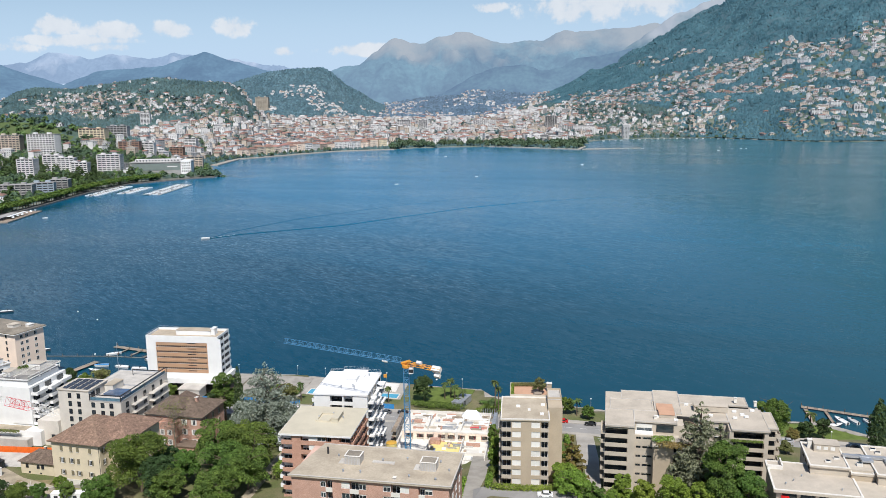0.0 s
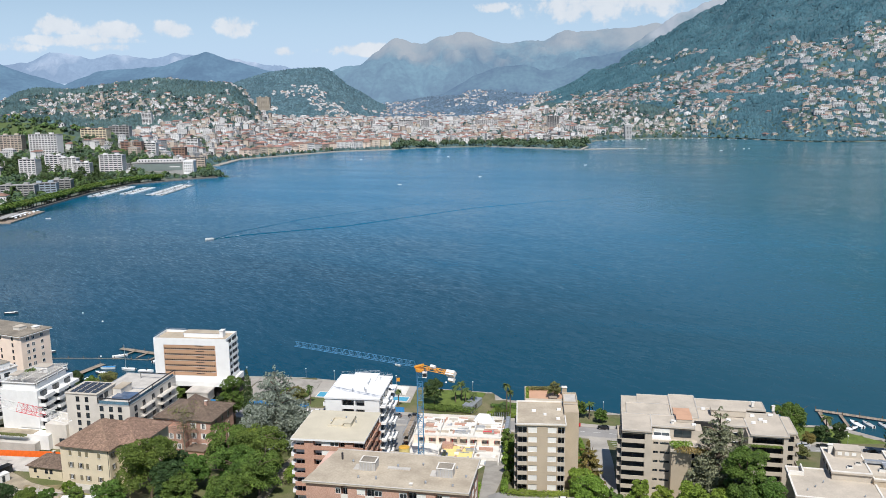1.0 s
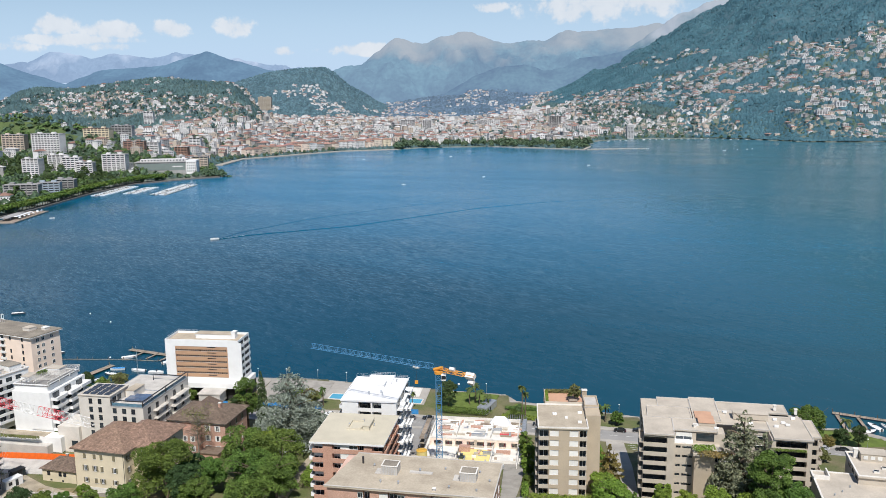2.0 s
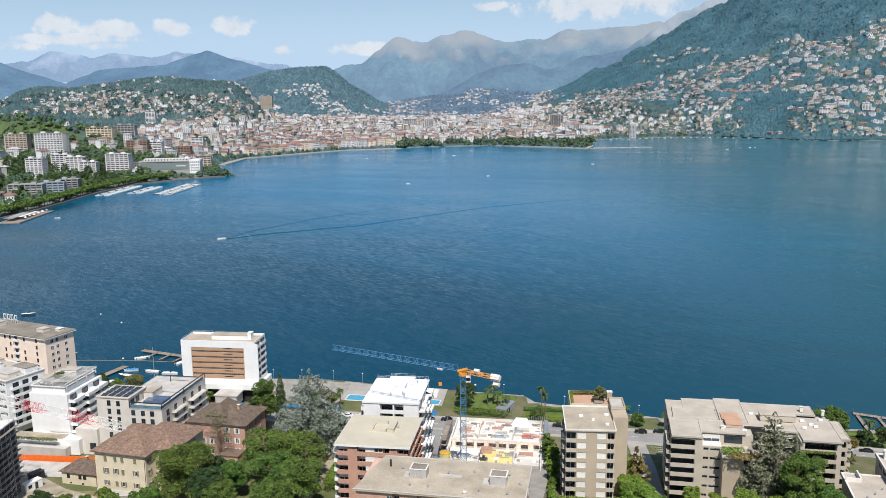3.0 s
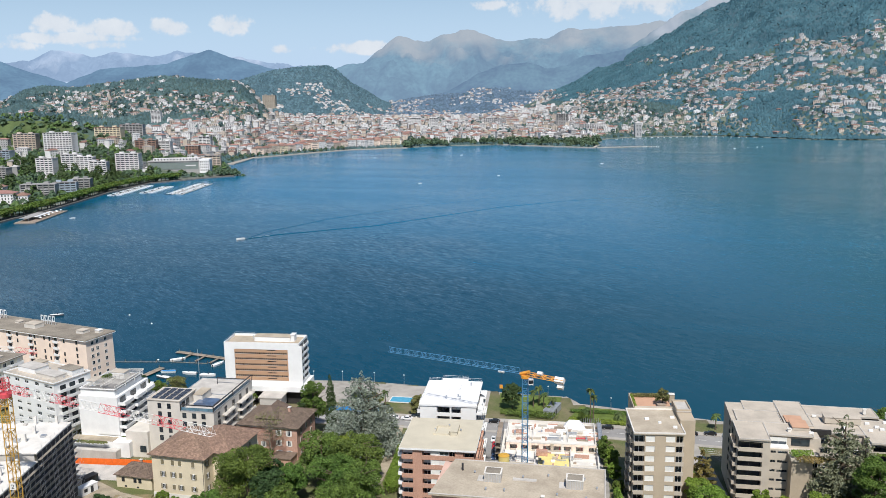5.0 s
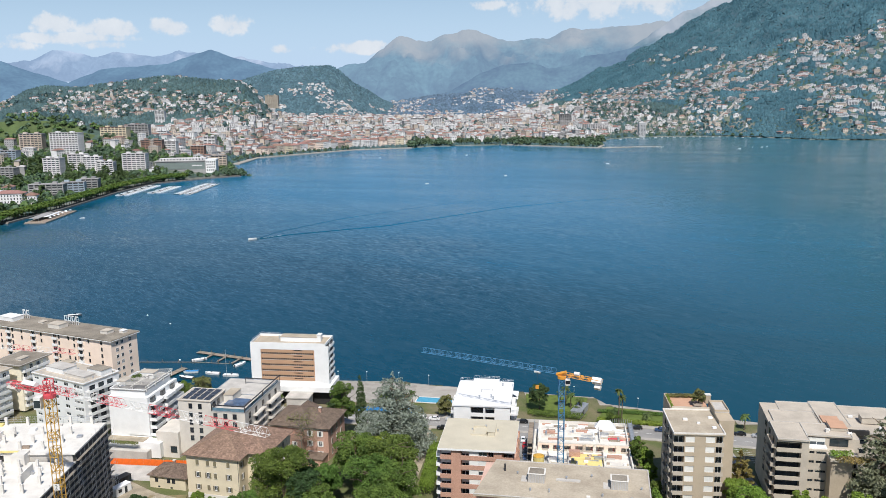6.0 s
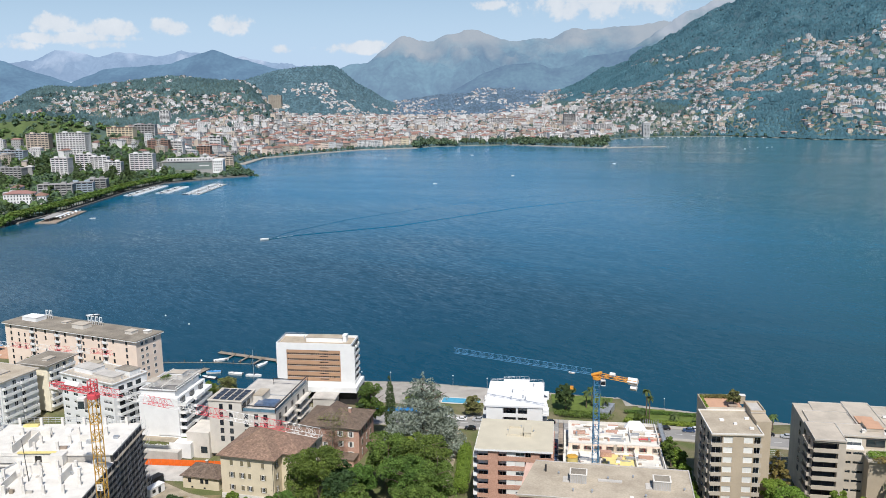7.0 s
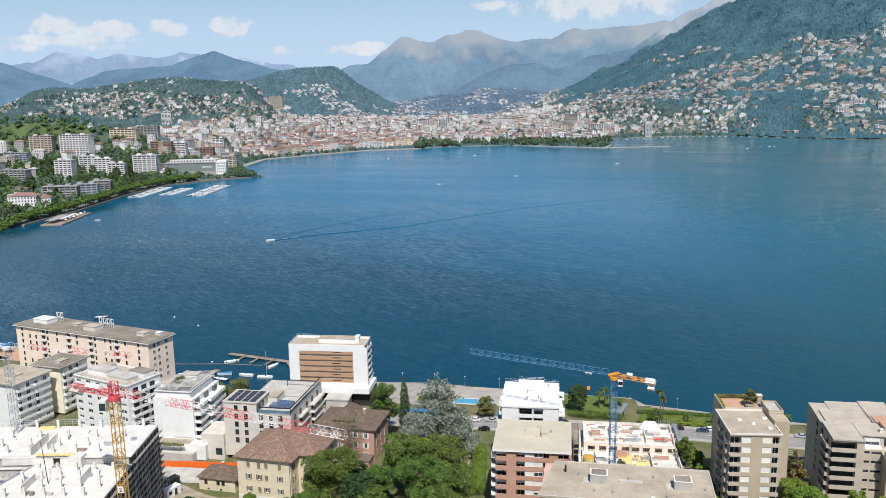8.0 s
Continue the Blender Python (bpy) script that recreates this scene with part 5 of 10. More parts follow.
def front_brick_flats():
    h = thing("apartment_building", "pink brick apartment block with worn grey flat roof", "apartment building", pose(-37.0, 195.0, 0, 0, 0, -9.2))
    w, d, top = 41.4, 18.6, 33.3
    cols = [(0, 7.8, "pier", 0), (7.8, 9.2, "window", 0.2), (9.2, 11.0, "loggia", 0.2), (11.0, 13.4, "pier", 0), (13.4, 15.6, "window", 0.9), (15.6, 18.0, "loggia", 0), (18.0, 20.0, "window", 0.7), (20.0, 24.4, "pier", 0),
            (24.4, 26.4, "window", 0.5), (26.4, 28.8, "loggia", 0.3), (28.8, 31.2, "window", 1.0), (31.2, 33.6, "pier", 0), (33.6, 35.2, "loggia", 0.3), (35.2, 37.2, "window", 0.8), (37.2, w, "pier", 0)]
    layered(h, 0, w, 0, d, 13.0, top, 2.9, 1.2, cols, "pink_brick", 1.4, slab_mat="concrete_white", top_band=0.9)
    roof = part("roof", Build().prism([(-0.7, -0.7), (w + 0.7, -0.7), (w + 0.7, d + 0.7), (23.5, d + 0.7), (23.5, d + 1.6), (17, d + 1.6), (17, d + 0.7), (2.5, d + 0.7)], top + 0.002, top + 0.45), M["roof_grey"], h, "worn grey felt roof with stains")
    k = Build().box(-0.75, w + 0.75, -0.75, -0.45, top + 0.454, top + 0.62).box(w + 0.45, w + 0.75, -0.45, d + 0.7, top + 0.454, top + 0.62).box(2.5, w + 0.45, d + 0.45, d + 0.75, top + 0.454, top + 0.62)
    part("kerb", k, M["concrete"], roof)
    z = top + 0.45
    for x, y in ((12.0, 7.6), (32.5, 7.0)):
        box_ = part("stair_head", Build().box(x, x + 4.2, y, y + 3.6, z, z + 2.3), M["concrete"], h, "ribbed grey stair head")
        part("lid", Build().box(x - 0.12, x + 4.32, y - 0.12, y + 3.72, z + 2.302, z + 2.42), M["concrete_white"], box_)
        part("lid_panel", Build().box(x + 0.25, x + 3.95, y + 0.25, y + 3.35, z + 2.424, z + 2.46), M["roof_dark"], box_)
        ribs = Build()
        for i in range(10):
            ribs.box(x + 0.2 + i * 0.41, x + 0.3 + i * 0.41, y - 0.04, y - 0.003, z, z + 2.25)
        part("rib", ribs, M["steel"], box_)
        part("step_slab", Build().box(x - 1.8, x - 0.14, y + 0.2, y + 3.4, z, z + 0.14), M["concrete"], h)
    for x, y in ((21.5, 11.0), (27.8, 13.0), (36.9, 12.5), (40.0, 8.0), (13, 3.2), (30.5, 3.0), (37.5, 2.5), (17.6, 3.2), (9, 12)):
        vent(h, x, y, z, 0.32, 0.4 + 0.3 * random.random())
    part("skylight_kerb", Build().box(19.0, 25.0, 9.5, 10.6, z, z + 0.3), M["concrete"], h)
    part("flue", Build().tube((5.6, 13.2, z), (5.6, 13.2, z + 1.9), 0.28), M["frame_dark"], h)
    chimney(h, 26.8, 1.0, z, 0.7, 0.5)
    for i in range(6):
        for y in (4, 9, 14):
            window(h, w + 0.002, y, top - 2.6 - i * 2.9, 1.6, 1.6, "right", "frame_white", blind=0.4)
            window(h, -0.002, y, top - 2.6 - i * 2.9, 1.4, 1.6, "left", "frame_white", blind=0.4)
    return h


def tan_tower():
    h = thing("apartment_building", "tall tan apartment tower with roof garden", "apartment building", pose(18.3, 223.6, 0, 0, 0, -3.5))
    top, w, d = 36.6, 13.6, 17.5
    cols = [(0, 2.8, "loggia", 0), (2.8, 3.1, "pier", 0), (3.1, 5.6, "blind", 1.0), (5.6, 8.6, "pier", 0), (8.6, 11.1, "blind", 1.0), (11.1, 11.4, "pier", 0), (11.4, 13.6, "loggia", 0)]
    layered(h, 0, w, 0, d, 9.0, top, 2.92, 1.15, cols, "tan", 1.5, slab_mat="tan_light")
    part("wall", Build().box(2.2, w + 0.2, d, d + 13, 9, top - 0.6), M["tan"], h)
    part("stair_tower", Build().box(w, w + 4.2, 6.5, 20.5, 9, top + 1.6), M["tan"], h, "blank tan stair shaft")
    flat_roof(h, w, w + 4.2, 12.5, 20.5, top + 2.0, "concrete", "tan", 0.5, 0.3, 0.0)
    flat_roof(h, 0, w, 0, d, top + 0.3, "roof_grey", "concrete_white", 0.35, 0.3, 0.3, label="grey roof deck with pale kerb")
    deck = part("terrace", Build().box(2.2, w + 0.2, d + 0.32, d + 13, top - 0.59, top - 0.4), M["terracotta"], h, "terracotta roof terrace")
    k = Build().box(2.2, 2.5, d + 0.3, d + 13, top - 0.4, top + 0.6).box(2.5, w + 0.2, d + 12.7, d + 13, top - 0.4, top + 0.6)
    part("parapet", k, M["tan"], deck)
    part("terrace_wall", Build().box(2.5, w, d + 0.3, d + 0.6, top - 0.4, top + 1.2), M["tan_light"], h)
    chimney(h, w + 0.2, d + 7.5, top - 0.4, 1.5, 2.6, "tan")
    for x, y, s in ((4.2, 9.5, 0.5), (7.6, 7.0, 0.35), (11.2, 3.8, 0.45), (11.6, 11.0, 0.5)):
        part("roof_light", Build().box(x, x + s * 2.4, y, y + s * 2, top + 0.3, top + 0.75), M["white"], h)
    part("loggia_table", Build().box(9.6, 12.2, d + 3.4, d + 5.4, top + 0.3, top + 0.42).box(9.8, 9.95, d + 3.6, d + 3.75, top - 0.4, top + 0.3).box(11.8, 11.95, d + 5.0, d + 5.15, top - 0.4, top + 0.3), M["wood"], h)
    for i in range(8):
        z = top - 2.5 - i * 2.92
        for y in (4.0, 8.5, 13.0):
            window(h, -0.002, y + 1.3, z, 1.3, 1.5, "left", "frame_dark", blind=random.choice((0, 0, 0.5)))
        balcony(h, 0, 4.6, z - 0.7, 2.6, 0.8, "left", "tan_light", 0.95)
        balcony(h, 0, 12.6, z - 0.7, 3.0, 0.8, "left", "tan_light", 0.95)
        window(h, w + 4.202, 9.5, z, 1.2, 1.4, "right", "frame_dark")
    return h


def tan_block():
    h = thing("apartment_building", "long stepped tan concrete flats with pale roof terraces", "apartment building", pose(49.2, 230.0, 0, 0, 0, -9.5))
    top = 32.2
    # western head
    layered(h, 0, 8.6, 0, 30, 9.0, top - 0.2, 2.85, 1.25, [(0, 6.6, "loggia", 0), (6.6, 8.6, "pier", 0)], "tan_light", 1.6, slab_mat="tan_light", back_pane="glass", glass="frame_dark")
    layered(h, 8.6, 5.4, 1.6, 22.4, 9.0, top - 2.9, 2.85, 2.1, [(0, 0.5, "pier", 0), (0.5, 1.9, "strip", 0.3), (1.9, 2.4, "pier", 0), (2.4, 5.2, "strip", 0.3), (5.2, 5.4, "pier", 0)], "tan_light", 0.7, glass="frame_dark")
    part("wall", Build().box(8.6, 23.0, 4.4, 31, 9, top - 0.3), M["tan_light"], h)
    part("bay_wall", Build().box(14.0, 19.6, -2.6, 4.4, 9, top - 4.2), M["tan"], h, "blank tan bay wall")
    part("planter", Build().box(13.6, 21.6, -3.2, 4.4, top - 4.2, top - 3.5), M["tan_light"], h)
    layered(h, 19.6, 2.0, -1.6, 6.0, 9.0, top - 4.2, 2.85, 1.25, [(0, 2.0, "loggia", 0)], "tan_light", 1.4)
    window(h, 9.2, 4.398, top - 2.7, 4.6, 2.2, "front", "frame_white", blind=0.5)
    window(h, 15.0, 4.398, top - 2.7, 5.0, 2.2, "front", "frame_dark")
    part("awning_box", Build().box(8.8, 14.0, 2.2, 4.39, top - 2.9, top - 2.5), M["white"], h)
    # middle, set back, and eastern wing
    part("wall", Build().box(23, 44, 11, 31, 9, top - 1.2), M["tan_light"], h)
    for i in range(6):
        for x in (24.0, 28.5, 32.5):
            window(h, x, 10.998, top - 4.2 - i * 2.85, 2.6, 1.6, "front", "frame_dark", blind=0.2)
    layered(h, 36, 11, 5.2, 20, 9.0, top - 1.2, 2.85, 1.2, [(0, 1.2, "pier", 0), (1.2, 9.8, "loggia", 0), (9.8, 11, "pier", 0)], "tan_light", 1.8, glass="frame_dark")
    layered(h, 44, 6.5, 12.0, 13, 9.0, top - 3.0, 2.85, 1.2, [(0, 4.0, "pier", 0), (4.0, 6.5, "loggia", 0)], "tan_light", 1.8, glass="frame_dark")
    # roofs at several levels
    R = (("roof_pale", 0, 8.6, -0.4, 13, 0.4), ("roof_pale", 8.6, 21, 4.0, 13, 0.4), ("roof_pale", 1.5, 14.5, 13, 23, 0.1), ("roof_pale", 5.0, 15, 23, 31.5, -0.2),
         ("roof_pale", 15, 23, 13, 32.5, 0.0), ("roof_pale", 23, 36.5, 10.5, 24, -0.8), ("roof_pale", 36.5, 47.3, 4.8, 22, -0.8), ("roof_pale", 23.2, 44, 24, 31.5, -0.6), ("roof_pale", 46.8, 51, 11.8, 25, -2.6))
    for i, (m, x0, x1, y0, y1, dz) in enumerate(R):
        flat_roof(h, x0, x1, y0, y1, top + dz + 0.012 * i, m, "concrete", 0.2, 0.16, 0.0, 0.35)
    roof_box(h, 16.0, 20.4, 8.0, 13.5, top + 0.5, top + 1.4, "tan_light", "terracotta")
    part("terrace", Build().box(15.6, 20.6, 14.0, 20, top + 0.3, top + 0.42), M["terracotta"], h, "terracotta roof terrace")
    roof_box(h, 27.0, 37.0, 17.5, 21.0, top - 0.5, top + 1.3, "tan_light", "roof_pale")
    # solid near-black box, coloured as the shade in a slot
    part("slot", Build().box(21.3, 27, 9.5, 10.5, top - 1.2, top + 0.3), M["dark"], h)
    for x, y in ((38, 13), (40.5, 16), (38.5, 18.5), (41.5, 14.5), (20.2, 6.2), (14.7, 8.0), (24.5, 22), (44, 20), (31, 14)):
        part("roof_light", Build().box(x, x + 1.2, y, y + 0.7, top - 0.6 if x > 21 else top + 0.4, top if x > 21 else top + 0.9), M["white"], h)
    for x, y in ((14.4, 6.6), (45.6, 23.5), (40, 26)):
        chimney(h, x, y, top - 0.3, 0.8, 1.6, "concrete_white")
    for i in range(6):
        balcony(h, 0, 9.0, top - 3.0 - i * 2.85, 7.5, 1.2, "left", "tan_light", 0.95)
        balcony(h, 50.5, 13.5, top - 5.6 - i * 2.85, 8, 1.4, "right", "tan_light", 0.95)
        for y in (6, 12, 18):
            window(h, -0.002, y, top - 2.8 - i * 2.85, 1.8, 1.6, "left", "frame_dark")
    return h


def low_white_flats():
    h = thing("apartment_building", "low tan flats with broad white-grey roof decks", "apartment building", pose(88.3, 199.6, 0, 0, 0, -12))
    t, k = 27.4, 6.5
    part("wall", Build().box(0.6, 34, 0.9, 19, 11, t - 0.5), M["tan_light"], h)
    flat_roof(h, 0, 21, 0, 17.5, t, "roof_pale", "concrete_white", 0.2, 0.5, 0.3, 0.7)
    part("notch_wall", Build().box(3.4, 3.8, 12.5, 17.4, t, t + 1.3).box(-0.2, 3.4, 12.5, 12.9, t, t + 1.1), M["concrete_white"], h)
    part("lower_deck", Build().box(21.4, 31.4, -2.5, 12, t - 1.4, t - 1.0), M["roof_pale"], h)
    part("wall", Build().box(10.5, 36, 5.2 + k, 20 + k, 11, t + 2.2), M["tan_light"], h)
    flat_roof(h, 10.5, 20, 5.0 + k, 20 + k, t + 2.5, "roof_pale", "concrete_white", 0.25, 0.4, 0.3, 0.5)
    flat_roof(h, 20.6, 26, 4.2 + k, 18 + k, t + 1.6, "roof_pale", "concrete_white", 0.25, 0.4, 0.2, 0.5)
    flat_roof(h, 26.6, 38, 2.6 + k, 21 + k, t + 2.5, "roof_pale", "concrete_white", 0.25, 0.4, 0.3, 0.5)
    part("wall", Build().box(20.6, 26, 4.2 + k, 18 + k, 11, t + 1.1), M["tan"], h)
    part("wall", Build().box(26.8, 37.8, 2.8 + k, 5.19 + k, 11, t + 1.99), M["tan_light"], h)
    roof_box(h, 13.0, 19.5, 14.5 + k, 18.6 + k, t + 2.5, t + 4.6, "tan_light", "roof_pale")
    for x in (13.6, 15.4, 17.2):
        window(h, x, 14.498 + k, t + 3.2, 1.1, 0.9, "front", "frame_white", blind=1)
    chimney(h, 11.6, 16.6 + k, t + 2.5, 1.1, 2.4, "concrete_white")
    part("duct", Build().box(19.8, 36, 11.5 + k, 12.6 + k, t + 2.8, t + 3.5).box(24, 27, 9.0 + k, 11.49 + k, t + 2.8, t + 3.3).box(30, 31.2, 4.5 + k, 11.49 + k, t + 2.8, t + 3.4), M["steel"], h, "dull metal roof duct")
    for x, y in ((14.6, 7.4), (17.2, 10.0), (22.5, 7.5), (23.6, 13), (29, 16), (28.2, 18.2), (32.4, 8.0), (34.2, 14.5)):
        box_ = part("roof_light", Build().box(x, x + 1.5, y + k, y + 1.1 + k, t + 1.9 if 20.6 < x < 26 else t + 2.5, t + 3.0), M["concrete_white"], h)
        part("pane", Build().box(x + 0.15, x + 1.35, y + 0.15 + k, y + 0.95 + k, t + 3.004, t + 3.06), M["glass"], box_)
    for x, y in ((5.5, 6.0), (8.0, 9.2), (16.8, 3.0), (3.2, 3.6)):
        vent(h, x, y, t, 0.25, 0.4)
    part("shade", Build().box(1.6, 3.6, -2.2, 0.5, t - 2.0, t - 1.7), M["red"], h, "red awning on the terrace")
    part("terrace_slab", Build().box(-1.5, 21, -4, 0.8, t - 4.2, t - 3.9).box(-1.5, -1.2, -4, 0.8, t - 3.9, t - 3.0).box(-1.2, 21, -4, -3.7, t - 3.9, t - 3.0), M["concrete_white"], h)
    for x in (2.0, 6.5, 11.0, 15.5):
        window(h, x, 0.898, t - 3.7, 3.6, 2.6, "front", "frame_dark")
    for y in (13.0, 17.0, 21.0):
        window(h, 10.498, y + 1.8, t + 0.5, 2.2, 1.5, "left", "frame_dark")
    return h


white_hotel(), pink_hotel(), terraced_white_flats(), long_white_flats()
beige_flats(-233.0, 326.5, -17, 13.5, 15, 23.4, "pale_yellow", "roof_dark", "pale yellow apartment house with dark flat roof", 1.2)
beige_flats(-248.5, 310.5, -20, 21, 17, 23.2, "white", "roof_grey", "off-white apartment house with grey flat roof and balconies")
solar_flats(), cream_villa(), red_villa(), gate_house(), cream_roof_flats(), white_tower(), front_brick_flats(), tan_tower(), tan_block(), low_white_flats()

# ---- quay, roads and gardens of the near shore ----
def along(pts, gap):
    out = []
    for (ax, ay), (bx, by) in zip(pts, pts[1:]):
        n = max(1, int(math.hypot(bx - ax, by - ay) / gap))
        out += [(ax + (bx - ax) * i / n, ay + (by - ay) * i / n) for i in range(n)]
    return out + [pts[-1]]


def ribbon(name, label, category, pts, width, lift, mat, thick=0.3, level=None, shift=0.0, kind="structure"):
    """A strip that lies on the land along a line, with a thickness."""
    line = along(pts, 3.0)
    v, f = [], []
    for i, (x, y) in enumerate(line):
        ax, ay = line[max(i - 1, 0)]
        bx, by = line[min(i + 1, len(line) - 1)]
        l = math.hypot(bx - ax, by - ay)
        nx, ny = -(by - ay) / l, (bx - ax) / l
        z = [(ground_at(x, y) if level is None else level) + lift] * 2
        for s, zz in ((shift - width / 2, z[0]), (shift + width / 2, z[1])):
            v.append((x + nx * s, y + ny * s, zz))
            v.append((x + nx * s, y + ny * s, zz - thick))
    for i in range(len(line) - 1):
        a, b = 4 * i, 4 * i + 4
        f += [(a, b, b + 2, a + 2), (a, a + 1, b + 1, b), (a + 2, b + 2, b + 3, a + 3)]
    f += [(0, 2, 3, 1), (len(v) - 4, len(v) - 3, len(v) - 1, len(v) - 2)]
    return tagged(part(name, Build().quad_mesh(v, f), M[mat]), label, category, kind=kind)


ROAD = [(-330, 352), (-230, 338), (-150, 326), (-97, 318.5), (-60, 313.5), (-18, 308), (20, 303), (60, 294.5), (100, 285), (130, 275.5), (165, 262), (300, 205)]
ribbon("road", "grey asphalt lakeside road", "road", ROAD, 8.5, 0.16, "asphalt")
ribbon("pavement", "pale pavement beside the lakeside road", "pavement", ROAD, 3.0, 0.30, "pavement", 0.45, shift=5.9)
ribbon("pavement", "narrow pavement on the house side", "pavement", ROAD, 1.8, 0.30, "pavement", 0.45, shift=-5.2)
ribbon("alley", "sloping grey paved alley", "road", [(16.5, 299), (14.0, 270), (11.8, 240), (9.5, 215)], 6.2, 0.22, "paving_grey", 0.5)
ribbon("alley", "sloping pale paved alley between flats", "road", [(52, 291), (49.5, 262), (46.0, 236), (42, 205)], 6.5, 0.22, "pavement", 0.5)
ribbon("parking_yard", "asphalt yard with parking bays", "road", [(-19.5, 304), (-20.5, 280), (-22, 256)], 11, 0.2, "asphalt", 0.6)
ribbon("path", "sandy garden path", "path", [(-54.5, 309), (-55.5, 280), (-58, 250), (-60, 215)], 3.4, 0.25, "earth", 0.5)
ribbon("yard", "asphalt yard by the tower", "road", [(8, 219), (24, 213.5), (46, 211)], 9, 0.25, "asphalt", 0.6)
ribbon("building_yard", "dusty building yard", "yard", [(-160, 256), (-143, 243), (-128, 236), (-118, 215)], 15, 0.25, "earth", 0.5)
ribbon("building_yard", "pale concrete site yard", "yard", [(-172, 268), (-158, 266.5), (-143, 265)], 11, 0.3, "concrete", 0.6)
for i in range(40):
    f = i / 40
    x, y = ROAD[3][0] + f * 230, 0
    for (ax, ay), (bx, by) in zip(ROAD, ROAD[1:]):
        if ax <= x < bx:
            y = ay + (by - ay) * (x - ax) / (bx - ax)
            tagged(part("road_marking", shared("dash", lambda: Build().box(-1.4, 1.4, -0.09, 0.09, 0, 0.012).mesh("road_marking", M["paint_line"])), None,
                        at=pose(x, y, ground_at(x, y) + 0.162, 0, 0, math.degrees(math.atan2(by - ay, bx - ax)))), "worn white centre line dash", "road marking", "centre line dashes", "structure")
for i in range(10):
    tagged(part("road_marking", shared("bay", lambda: Build().box(-2.4, 2.4, -0.07, 0.07, 0, 0.012).mesh("road_marking", M["paint_line"])), None,
                at=pose(58.0 + 0.3 * i, 288.5 - i * 2.6, ground_at(58 + 0.3 * i, 288.5 - i * 2.6) + 0.235, 0, 0, -12)), "white parking bay line", "road marking", "parking bay lines", "structure")

QUAY = [(-330, 427), (-280, 412), (-226, 394), (-191, 372), (-182, 351.5), (-141, 346), (-135, 360), (-118, 361), (-72, 358), (-49, 352), (-1, 341), (12, 338.6)]
ribbon("quay", "stone quay wall with pale coping", "quay", QUAY, 4.0, 0.0, "stone", 4.6, level=2.6, shift=0.6)
ribbon("quay", "stone quay wall with pale coping", "quay", [(12, 340), (17, 331), (43, 321.5), (80, 308.5), (144, 301.5), (156, 290), (300, 240)], 3.6, 0.0, "stone", 4.6, level=2.7, shift=0.4)
ribbon("promenade", "pale lakeside promenade", "promenade", [(-118, 357.5), (-72, 354.5), (-49, 348.5)], 5, 0.1, "paving_grey", 0.6, level=3.2)


def deck(name, label, category, pts, z0, z1, mat, kind="structure"):
    return tagged(part(name, Build().prism(pts, z0, z1), M[mat]), label, category, kind=kind)


deck("lido", "beige paved bathing terrace", "terrace", [(-63, 334), (-20, 327), (-18, 346), (-46, 351.5), (-61, 354)], 2.2, 3.45, "pavement")
deck("lido_terrace", "white sun terrace by the lake", "terrace", [(-40, 338.5), (-22.5, 335.5), (-21.5, 345), (-39, 349)], 3.454, 3.75, "concrete_white")
deck("promenade", "grey lakeside terrace of the hotel", "promenade", [(-132, 349), (-92, 344), (-90, 357), (-118, 360), (-131, 364)], 2.0, 3.5, "paving_grey")
deck("promenade", "grey paved lakeside walk", "promenade", [(-92, 335), (-63, 330.5), (-61.5, 353), (-90, 356)], 2.0, 3.42, "paving_grey")
deck("lawn", "mown lawn by the lake", "lawn", [(-15, 321), (6, 317.0), (11.5, 338), (-14, 343)], 2.2, 3.5, "lawn")
deck("lawn", "narrow lakeside lawn", "lawn", [(11, 313.5), (44, 307), (44, 320), (18, 328)], 2.2, 3.45, "lawn")
deck("lawn", "lakeside lawn by the boat pier", "lawn", [(100, 293), (150, 275), (158, 284), (142, 299), (104, 304)], 2.2, 3.5, "lawn")
ribbon("lawn", "small lawn by the tower", "lawn", [(41, 282), (38.5, 248)], 6.5, 0.25, "lawn", 0.6)


def pool(x, y, rot, w, d):
    p = thing("swimming_pool", "blue swimming pool with pale rim", "pool", pose(x, y, 3.3, 0, 0, rot))
    part("water_surface", Build().box(0.4, w - 0.4, 0.4, d - 0.4, 0.1, 0.3), M["pool"], p)
    part("rim", Build().box(0, w, 0, 0.4, 0.1, 0.42).box(0, w, d - 0.4, d, 0.1, 0.42).box(0, 0.4, 0.4, d - 0.4, 0.1, 0.42).box(w - 0.4, w, 0.4, d - 0.4, 0.1, 0.42), M["concrete_white"], p)
    return p


deck("lido_terrace", "terracotta paved bathing terrace beside the hotel", "terrace", [(-330, 405), (-272, 392), (-285, 411), (-330, 425)], 2.0, 3.6, "terracotta")


def canopy_shade(x, y, rot, w, d):
    c = thing("sun_canopy", "blue fabric sun canopy on thin posts", "canopy", pose(x, y, 3.6, 0, 0, rot), "blue canopies on the terrace")
    part("cloth", Build().hip(0, w, 0, d, 2.4, 3.0, d * 0.45), M["blue_cover"], c)
    for px, py in ((0.1, 0.1), (w - 0.1, 0.1), (0.1, d - 0.1), (w - 0.1, d - 0.1)):
        part("post", Build().tube((px, py, 0), (px, py, 2.4), 0.05, sides=5), M["steel"], c)
    return c


canopy_shade(-303, 404, -18, 5, 3.6)
for i in range(7):
    canopy_shade(-308.5 + (i % 4) * 5.4, 410.5 - (i % 4) * 1.7 + (i // 4) * 4.6, -18, 4.6, 3.6)
pool(-296, 397.5, -18, 12, 5)
pool(-61, 333.0, -9, 16.5, 6.5)
pool(-36, 329.5, -9, 15, 5.5)


